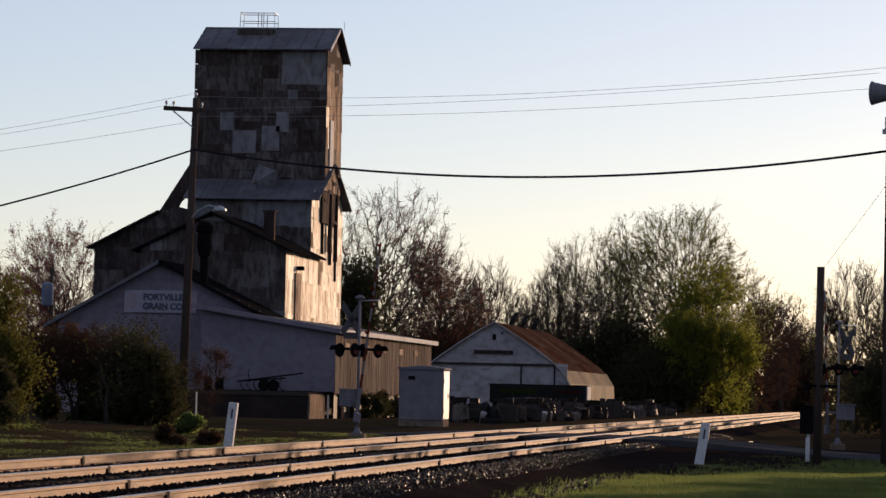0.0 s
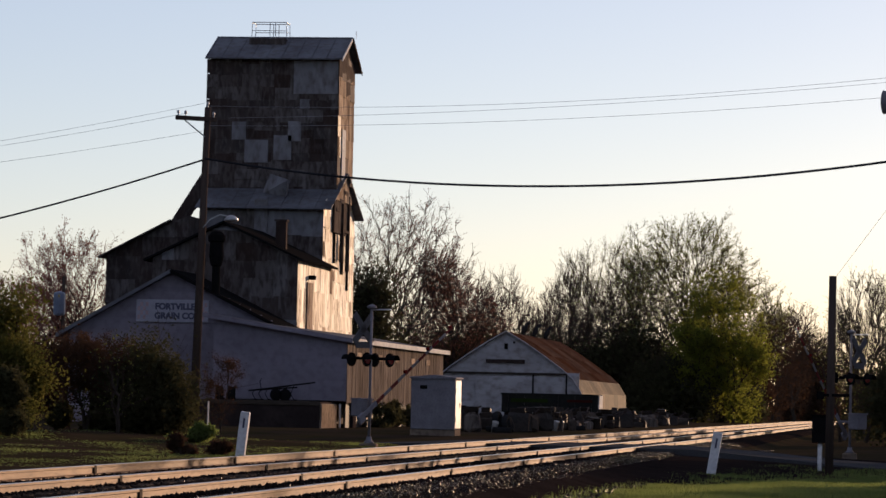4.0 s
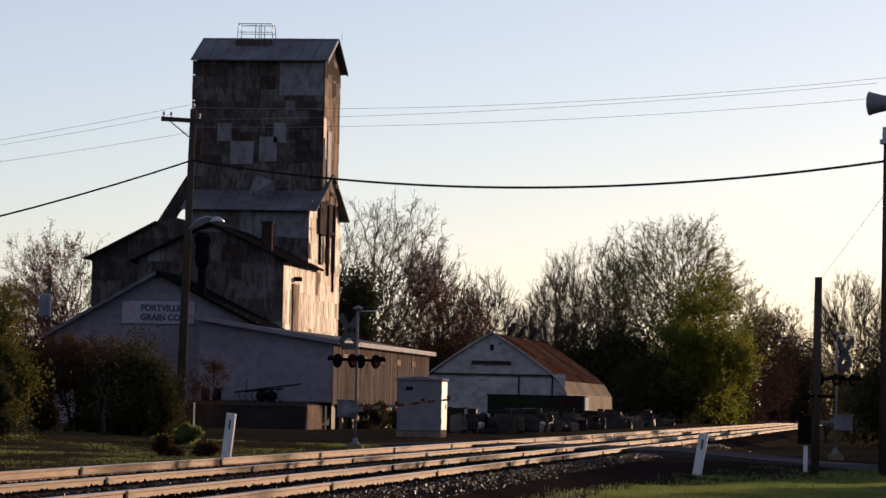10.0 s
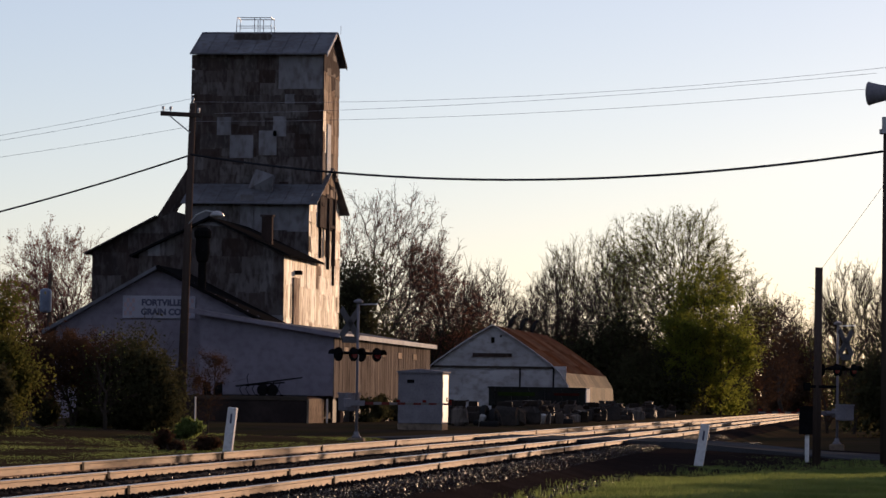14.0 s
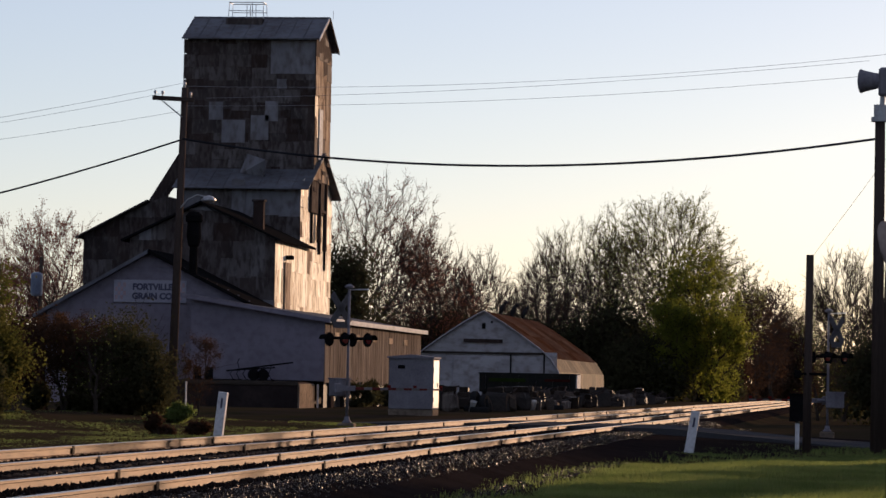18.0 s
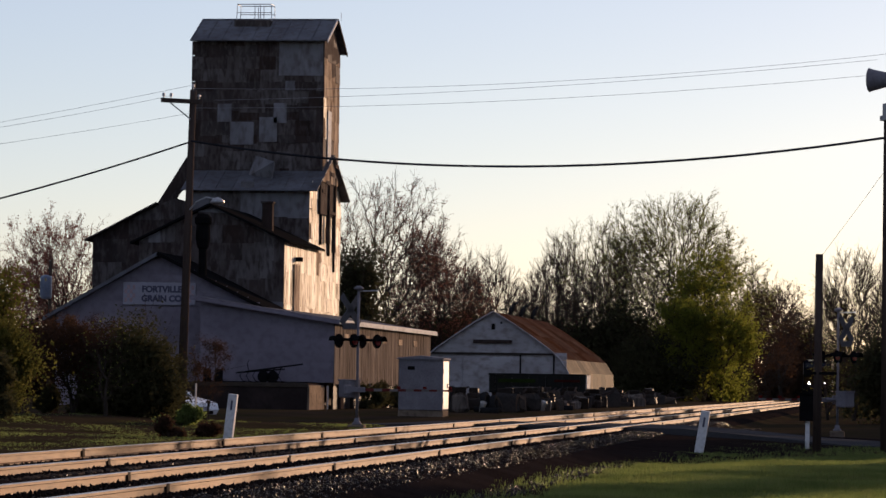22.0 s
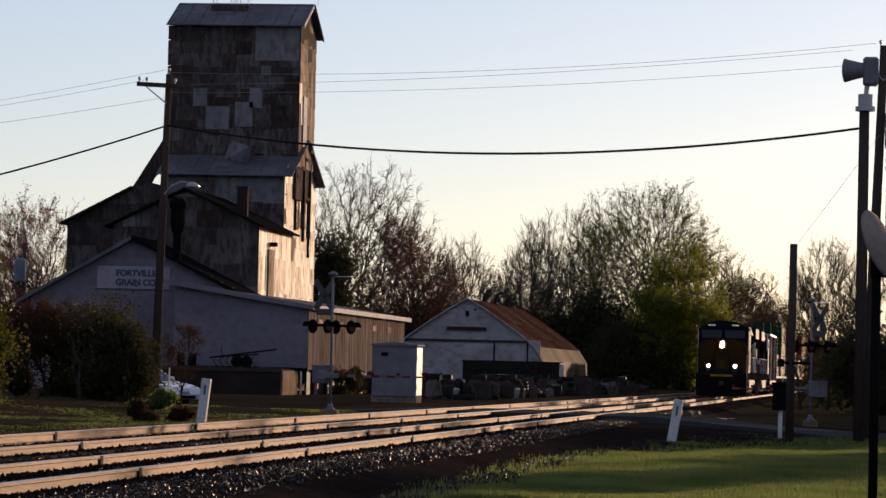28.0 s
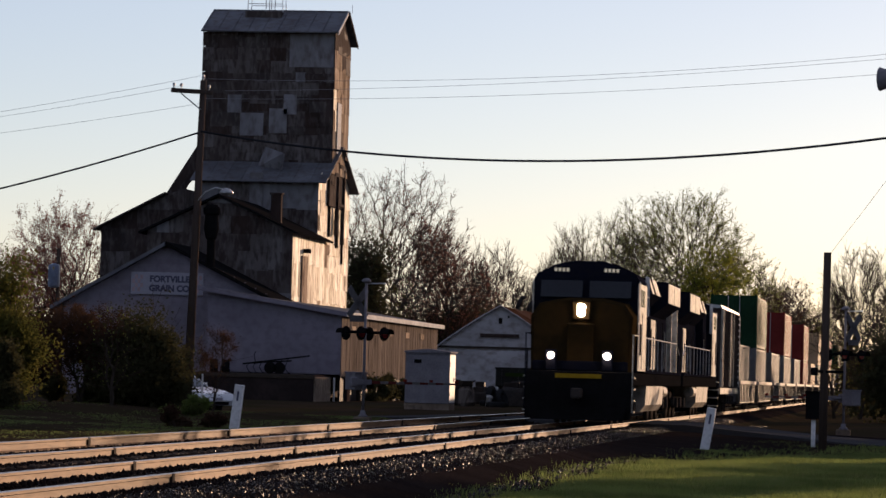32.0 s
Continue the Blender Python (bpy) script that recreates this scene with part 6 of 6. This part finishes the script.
def locomotive(label, lit):
    """Nose towards -y; rail level at z = 0; 22.3 m long, origin at its middle."""
    c = thing("locomotive", (TRACK_A, 600, RAIL_TOP), label, "locomotive", "train")
    L = 11.0
    part("underframe", Shape().box(-1.5, 1.5, -L + 0.6, L - 0.4, 1.12, 1.5, 0.03), M_BLACK, c, "dark underframe")
    part("walkway", Shape().box(-1.52, 1.52, -L + 2.6, L - 0.5, 1.5, 1.58), M_NAVY, c)
    # nose and cab
    nose = [(-1.4, 1.5), (1.4, 1.5), (1.43, 3.05), (1.2, 3.4), (0.5, 3.55), (-0.5, 3.55), (-1.2, 3.4), (-1.43, 3.05)]
    n = len(nose)
    s = Shape()
    s.v += [(x * 0.95, -L + 0.95 + 0.22 * (z - 1.5) / 1.8, z - 0.04) for x, z in nose] + [(x * 1.02, -L + 1.25, z) for x, z in nose] + [(x * 1.05, -L + 2.4, z + 0.06) for x, z in nose]
    s.f = [tuple(range(n))] + [(k * n + i, k * n + (i + 1) % n, k * n + n + (i + 1) % n, k * n + n + i) for k in range(2) for i in range(n)] + [tuple(range(3 * n - 1, 2 * n - 1, -1))]
    part("nose", s, M_YELLOW, c, "yellow blunt nose darkened as in shade")
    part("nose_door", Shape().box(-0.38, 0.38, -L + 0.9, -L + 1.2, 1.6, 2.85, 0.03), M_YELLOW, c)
    part("nose_skirt", Shape().box(-1.36, 1.36, -L + 0.86, -L + 1.1, 1.5, 1.78, 0.03), M_NAVY, c)
    cab = [(-1.52, 1.5), (1.52, 1.5), (1.52, 4.12), (1.42, 4.3), (0.85, 4.58), (0.4, 4.68), (-0.4, 4.68), (-0.85, 4.58), (-1.42, 4.3), (-1.52, 4.12)]
    s = Shape()
    s.v += [(x, -L + 2.1 + 0.3 * max(0, z - 3.2), z) for x, z in cab] + [(x, -L + 5.2, z) for x, z in cab]
    n = len(cab)
    s.f = [tuple(range(n)), tuple(range(2 * n - 1, n - 1, -1))] + [(i, (i + 1) % n, n + (i + 1) % n, n + i) for i in range(n)]
    part("cab", s, M_NAVY, c, "dark blue cab with rounded roof")
    for sx in (-1, 1):
        part("window_post", Shape().box(sx * 1.53 - 0.02, sx * 1.53 + 0.02, -L + 2.42, -L + 2.52, 1.6, 4.1), M_TRIM, c)
        part("side_door", Shape().box(sx * 1.545 - 0.01, sx * 1.545 + 0.01, -L + 3.5, -L + 4.9, 1.6, 3.25, 0.005), M_LGREY, c)
        part("door_slot", Shape().box(sx * 1.552 - 0.01, sx * 1.552 + 0.01, -L + 2.75, -L + 3.05, 2.0, 2.9), M_BLACK, c)
        for k in range(3):
            part("cab_ladder", Shape().tube((sx * 1.5, -L + 5.25 + 0.55 * k, 3.2), (sx * 1.5, -L + 5.25 + 0.55 * k, 4.35), 0.025, 0.025, 6), M_TRIM, c)
        part("cab_grab", Shape().tube((sx * 1.5, -L + 5.2, 3.75), (sx * 1.5, -L + 6.4, 3.75), 0.025, 0.025, 6), M_TRIM, c)
    for sx in (-1, 1):
        part("cab_side", Shape().box(sx * 1.5175 - 0.0175, sx * 1.5175 + 0.0175, -L + 2.25, -L + 5.2, 1.55, 4.05), M_LGREY, c, "cab side in grey paled as in sun")
    for sx in (-1, 1):
        part("cab_roof_edge", Shape().box(sx * 1.43 - 0.07, sx * 1.43 + 0.07, -L + 2.6, -L + 5.2, 3.9, 4.05), M_LGREY, c)
    part("cab_window", Shape().box(1.52, 1.55, -L + 2.9, -L + 3.35, 3.4, 3.9).box(1.52, 1.55, -L + 3.6, -L + 4.3, 3.4, 3.9), M_GLASS, c)
    part("cab_window", Shape().box(-1.55, -1.52, -L + 2.9, -L + 3.35, 3.4, 3.9).box(-1.55, -1.52, -L + 3.6, -L + 4.3, 3.4, 3.9), M_GLASS, c)
    for sx in (-1, 1):
        a, b = (0.1, 1.3) if sx > 0 else (-1.3, -0.1)
        part("windshield", Shape().slab([(a, -L + 2.1 + 0.3 * 0.42 - 0.03, 3.62), (b, -L + 2.1 + 0.3 * 0.42 - 0.03, 3.62), (b, -L + 2.1 + 0.3 * 0.9 - 0.03, 4.1), (a, -L + 2.1 + 0.3 * 0.9 - 0.03, 4.1)], 0.02), M_GLASS, c, "dark windshield pane")
        bx = Shape()
        for q in range(4):
            x = sx * 0.72 - 0.22 + 0.115 * q
            bx.box(x, x + 0.075, -L + 2.44, -L + 2.5, 4.36, 4.46)
        part("number_board", bx, M_BOARDLIT, c, "lit number board as plain bars")
    for z in (3.15, 3.3):
        part("headlamp", Shape().lathe((0, -L + 1.0, z), [(0.02, -0.1), (0.115, -0.1), (0.12, 0.2), (0.02, 0.2)], 14, "y"), M_BEAM if lit else M_GLASS, c, "glowing headlight" if lit else "unlit headlight")
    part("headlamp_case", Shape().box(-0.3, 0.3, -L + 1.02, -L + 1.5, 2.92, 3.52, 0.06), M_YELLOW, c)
    for sx in (-0.8, 0.8):
        part("ditch_light", Shape().lathe((sx, -L + 0.55, 1.93), [(0.02, -0.08), (0.1 if sx > 0 else 0.075, -0.08), (0.11, 0.15), (0.02, 0.15)], 12, "y"), M_DITCH if lit else M_GLASS, c, "glowing ditch light" if lit else "unlit ditch light")
        part("ditch_bracket", Shape().box(sx - 0.16, sx + 0.16, -L + 0.62, -L + 0.8, 1.5, 2.1, 0.03), M_NAVY, c)
        for k in range(4):
            part("step", Shape().box(sx * 1.72 - 0.2, sx * 1.72 + 0.2, -L + 0.75, -L + 1.15, 0.35 + 0.32 * k, 0.4 + 0.32 * k), M_LGREY, c)
        part("grab_iron", Shape().line([(sx * 1.9, -L + 0.7, 0.4), (sx * 1.9, -L + 0.7, 2.55), (sx * 1.9, -L + 2.2, 2.55)], 0.022), M_LGREY if sx > 0 else M_NAVY, c)
    part("pilot", Shape().prism([(-1.5, 0.15), (1.5, 0.15), (1.5, 1.2), (-1.5, 1.2)], -L + 0.55, -L + 0.75).prism([(-1.3, 0.12), (1.3, 0.12), (1.4, 0.5), (-1.4, 0.5)], -L + 0.35, -L + 0.55), M_BLACK, c, "dark pilot plate")
    part("sill_stripe", Shape().box(-0.65, 0.65, -L + 0.52, -L + 0.56, 1.3, 1.42), M_STRIPE, c, "yellow stripe over the coupler")
    part("coupler", Shape().box(-0.14, 0.14, -L - 0.15, -L + 0.6, 0.72, 1.02, 0.04).box(-0.14, 0.14, L - 0.6, L + 0.15, 0.72, 1.02, 0.04), M_UNDER, c)
    # hood, radiator wings
    part("hood", Shape().prism([(-1.02, 1.5), (1.02, 1.5), (1.02, 3.9), (0.75, 4.22), (-0.75, 4.22), (-1.02, 3.9)], -L + 5.2, L - 1.2), M_NAVY, c, "dark blue long hood")
    part("equipment_cabinet", Shape().prism([(-1.3, 1.6), (1.3, 1.6), (1.3, 4.15), (0.95, 4.4), (-0.95, 4.4), (-1.3, 4.15)], -L + 5.5, -L + 7.6), M_NAVY, c, "tall dark equipment cabinet")
    part("blower_wing", Shape().prism([(-1.02, 3.45), (1.02, 3.45), (1.46, 3.9), (1.3, 4.42), (-1.3, 4.42), (-1.46, 3.9)], -L + 8.2, -L + 11.6), M_NAVY, c)
    for sx in (-1, 1):
        for k in range(4):
            y = -L + 8.3 + 0.82 * k
            part("blower_grille", Shape().slab([(sx * 1.475, y, 3.93), (sx * 1.475, y + 0.7, 3.93), (sx * 1.32, y + 0.7, 4.4), (sx * 1.32, y, 4.4)][::sx], 0.02), M_LGREY if k != 1 else M_UNDER, c, "pale slanting grille")
    part("exhaust", Shape().box(-0.5, 0.5, 1.2, 2.6, 4.2, 4.5, 0.05), M_UNDER, c)
    part("radiator_wing", Shape().prism([(-1.02, 3.35), (1.02, 3.35), (1.54, 3.75), (1.54, 4.45), (-1.54, 4.45), (-1.54, 3.75)], L - 8.2, L - 2.4), M_NAVY, c, "flared radiator wing")
    for k in range(2):
        part("radiator_panel", Shape().box(1.52, 1.56, L - 8.1 + 2.85 * k, L - 5.4 + 2.85 * k, 3.78, 4.4), M_LGREY, c, "pale radiator grille")
        part("radiator_panel", Shape().box(-1.56, -1.52, L - 8.1 + 2.85 * k, L - 5.4 + 2.85 * k, 3.78, 4.4), M_LGREY, c)
    for k in range(15):
        y = -L + 5.6 + 1.0 * k
        for sx in (-1, 1):
            pale = k in (8, 9)
            xx = 1.03 if k > 1 else 1.31
            part("hood_door", Shape().box(sx * xx - 0.015, sx * xx + 0.015, y, y + 0.88, 1.65, 3.25, 0.008), M_LGREY if pale else M_NAVY, c, "pale hood door" if pale else "")
            part("door_hinge", Shape().tube((sx * (xx + 0.03), y + 0.92, 1.7), (sx * (xx + 0.03), y + 0.92, 3.2 - 0.25 * (k % 3)), 0.018, 0.018, 6), M_LGREY if k % 4 == 1 else M_UNDER, c)
    part("rear_cap", Shape().box(-1.2, 1.2, L - 1.25, L - 1.15, 1.5, 3.9), M_LGREY, c)
    for sx in (-1, 1):
        part("handrail", Shape().line([(sx * 1.45, -L + 5.4, 2.55), (sx * 1.45, L - 2.2, 2.55), (sx * 1.45, L - 0.8, 2.2)], 0.022), M_TRIM, c, "pale handrail")
        for k in range(8):
            y = -L + 5.5 + 1.9 * k
            part("stanchion", Shape().tube((sx * 1.45, y, 1.56), (sx * 1.45, y, 2.55), 0.014, 0.014, 6), M_TRIM, c)
    part("fuel_tank", Shape().prism([(-1.3, 0.35), (1.3, 0.35), (1.45, 0.55), (1.48, 1.12), (-1.48, 1.12), (-1.45, 0.55)], -4.5, 2.6), M_TANK, c, "grimy pale fuel tank")
    part("air_tank", Shape().tube((1.3, 2.8, 0.95), (1.3, 4.4, 0.95), 0.2, 0.2, 12).tube((-1.3, 2.8, 0.95), (-1.3, 4.4, 0.95), 0.2, 0.2, 12), M_TANK, c)
    bogie(c, 0, -6.8, 3, 1.85, M_UNDER)
    bogie(c, 0, 6.8, 3, 1.85, M_UNDER)
    part("roof_horn", Shape().tube((0.2, -L + 3.4, 4.54), (0.2, -L + 2.9, 4.56), 0.05, 0.09, 10), M_UNDER, c)
    part("roof_unit", Shape().box(-0.6, 0.6, -L + 3.2, -L + 4.8, 4.48, 4.58, 0.04), M_NAVY, c)
    return c


def boxcar():
    c = thing("boxcar", (TRACK_A, 640, RAIL_TOP), "dark ribbed boxcar with a pale ladder", "boxcar", "train")
    part("body", Shape().box(-1.5, 1.5, -7.2, 7.2, 1.1, 4.4, 0.03), mat("boxcar_paint", (0.06, 0.045, 0.04), (0.045, 0.036, 0.034), rough=0.6, big=0.6, fine=5), c, "dark brown body")
    part("roof", Shape().prism([(-1.55, 4.38), (1.55, 4.38), (1.5, 4.5), (0, 4.65), (-1.5, 4.5)], -7.3, 7.3), M_STEEL, c, "pale metal roof")
    for sx in (-1, 1):
        for k in range(18):
            part("rib", Shape().box(sx * 1.55 - 0.05, sx * 1.55 + 0.05, -7.1 + 0.83 * k, -7.0 + 0.83 * k, 1.15, 4.36), M_LGREY if k in (0, 1, 8, 11, 17) else M_UNDER, c)
        part("door", Shape().box(sx * 1.54 - 0.03, sx * 1.54 + 0.03, -1.3, 1.3, 1.2, 4.2), M_LGREY, c, "pale sliding door")
        for k in range(12):
            part("rung", Shape().box(sx * 1.58 - 0.03, sx * 1.58 + 0.03, 5.9, 6.7, 1.3 + 0.26 * k, 1.38 + 0.26 * k), M_TRIM, c, "pale ladder rung")
        part("side_sill", Shape().box(sx * 1.5 - 0.04, sx * 1.5 + 0.04, -7.2, 7.2, 0.85, 1.1), M_TANK, c)
    part("coupler", Shape().box(-0.14, 0.14, -7.85, -7.2, 0.72, 1.02).box(-0.14, 0.14, 7.2, 7.85, 0.72, 1.02), M_UNDER, c)
    bogie(c, 0, -5.2, 2, 1.75, M_UNDER)
    bogie(c, 0, 5.2, 2, 1.75, M_UNDER)
    return c


def well_car():
    c = thing("well_car", (TRACK_A, 700, RAIL_TOP), "grimy pale container well car", "well car", "train")
    for sx in (-1, 1):
        sd_ = Shape().prism([(-8.2, 1.35), (-7.6, 0.4), (7.6, 0.4), (8.2, 1.35)], sx * 1.4 - 0.06, sx * 1.4 + 0.06, "x")
        part("well_side", sd_, M_TANK, c, "pale grimy well side")
        part("top_chord", Shape().box(sx * 1.42 - 0.1, sx * 1.42 + 0.1, -8.3, 8.3, 1.3, 1.45), M_TANK, c)
        for k in range(11):
            part("side_post", Shape().box(sx * 1.47 - 0.03, sx * 1.47 + 0.03, -7.5 + 1.5 * k - 0.05, -7.5 + 1.5 * k + 0.05, 0.45, 1.3), M_UNDER, c)
    part("floor", Shape().box(-1.35, 1.35, -7.6, 7.6, 0.36, 0.46), M_UNDER, c)
    part("end_platform", Shape().box(-1.45, 1.45, -9.9, -8.15, 1.0, 1.25, 0.03).box(-1.45, 1.45, 8.15, 9.9, 1.0, 1.25, 0.03), M_UNDER, c)
    bogie(c, 0, -9.0, 2, 1.7, M_UNDER)
    return c


def container(col, length, label):
    c = thing("container", (TRACK_A, 700, RAIL_TOP + 0.46), label, "container", "containers")
    h = length / 2
    dk = tuple(v * 0.7 for v in col)
    m = mat(label.replace(" ", "_")[:24], col, dk, tuple(v * 0.5 for v in col), rough=0.5, big=0.5, fine=4, bump=0.08, amount=0.4, spec=0.02)
    part("box", Shape().box(-1.18, 1.18, -h + 0.02, h - 0.02, 0.03, 2.72), m, c)
    for sx in (-1, 1):
        s = Shape()
        n = int(length / 0.3)
        for k in range(n):
            y = -h + 0.15 + k * (length - 0.3) / n
            s.box(sx * 1.2 - 0.02, sx * 1.2 + 0.02, y, y + 0.16, 0.15, 2.62)
        part("corrugation", s, m, c)
        for e in (-1, 1):
            part("corner_post", Shape().box(sx * 1.15 - 0.08, sx * 1.15 + 0.08, e * (h - 0.08) - 0.08, e * (h - 0.08) + 0.08, 0, 2.76), m, c)
    part("end_door", Shape().box(-1.05, -0.02, -h - 0.02, -h + 0.03, 0.15, 2.62, 0.01).box(0.02, 1.05, -h - 0.02, -h + 0.03, 0.15, 2.62, 0.01), m, c)
    part("lock_bar", Shape().tube((-0.3, -h - 0.04, 0.1), (-0.3, -h - 0.04, 2.68), 0.02).tube((0.3, -h - 0.04, 0.1), (0.3, -h - 0.04, 2.68), 0.02), M_STEEL, c)
    return c


loco_a = locomotive("dark blue and yellow road locomotive with lit headlights", True)
loco_b = locomotive("dark blue road locomotive running backwards", False)
bx_car = boxcar()
TRAIN = [(loco_a, 11.3, 0, 0.0), (loco_b, 33.7, 180, 0.0), (bx_car, 53.2, 0, 0.0)]
first = well_car()
KINDS = {
    "w": ((0.16, 0.153, 0.147), "pale grey corrugated shipping container"),
    "g": ((0.014, 0.045, 0.022), "dark green corrugated shipping container"),
    "r": ((0.18, 0.028, 0.024), "dark red corrugated shipping container"),
    "o": ((0.45, 0.30, 0.18), "tan corrugated shipping container"),
    "b": ((0.05, 0.08, 0.16), "dark blue corrugated shipping container"),
}
LOADS = ["w", "wg", "w", "wr", "w", "rr", "o", "wo", "w", "or", "w", "bg"]
made = {}
for i, load in enumerate(LOADS):
    off = 61.5 + 10.0 + 20.0 * i
    w = first if i == 0 else copy_thing(first, pose(TRACK_A, 700, RAIL_TOP))
    TRAIN.append((w, off, 0, 0.0))
    for k, q in enumerate(load):
        if q not in made:
            made[q] = container(KINDS[q][0], 12.19, KINDS[q][1])
            b = made[q]
        else:
            b = copy_thing(made[q], pose(TRACK_A, 700, RAIL_TOP))
        TRAIN.append((b, off, 0, 0.47 + 2.765 * k))


def motions():
    # train: constant speed; its nose is 96.8 m off at the end
    for ob, off, turn, lift in TRAIN:
        rows = []
        for k in range(17):
            t = 2.0 * k
            y = 96.0 + 27.73 * (32 - t) + off
            a = math.degrees(math.atan2(0.0018 * (y - BEND), 1)) if y > BEND else 0.0
            rows.append((t, pose(TRACK_A + bend(y), y, RAIL_TOP + lift, 0, 0, turn - a)))
        walk(ob, rows)
    # gate arms swing down
    walk(arm_l, [(t, pose(0, 0, 1.12, 0, 0, 62) @ pose(0, 0, 0, 0, -a, 0)) for t, a in (
        (0, 79), (1, 68), (2, 55), (3, 43), (4, 32), (5, 23), (6, 16.5), (7, 12.8), (8, 9.7), (9, 6.8), (10, 4.5), (11, 2), (12, 0), (20, 0), (32, 0))])
    walk(arm_r, [(t, pose(-0.33, 0, 1.12, 0, 0, 239) @ pose(0, 0, 0, 0, -a, 0)) for t, a in (
        (0, 86), (0.5, 83), (1, 78), (2, 67), (3, 57), (4, 48), (5, 38), (6, 28), (7, 19), (8, 10), (9, 4), (10, 0), (20, 0), (32, 0))])
    # the white car rolls up to the gate and stops
    rows = []
    for t, s in ((0, -148), (10, -86), (16, -48.8), (18, -36.2), (19, -29.9), (20, -24.2), (20.5, -22.3), (21, -21.0), (21.5, -20.3), (22, -19.95), (22.6, -19.65), (23.2, -19.5), (26, -19.5), (32, -19.5)):
        p = RC + RD * s
        rows.append((t, pose(p.x, p.y, gz(p.x, p.y) + 0.04, 0, 0, CAR_TURN)))
    walk(car_a, rows)


motions()
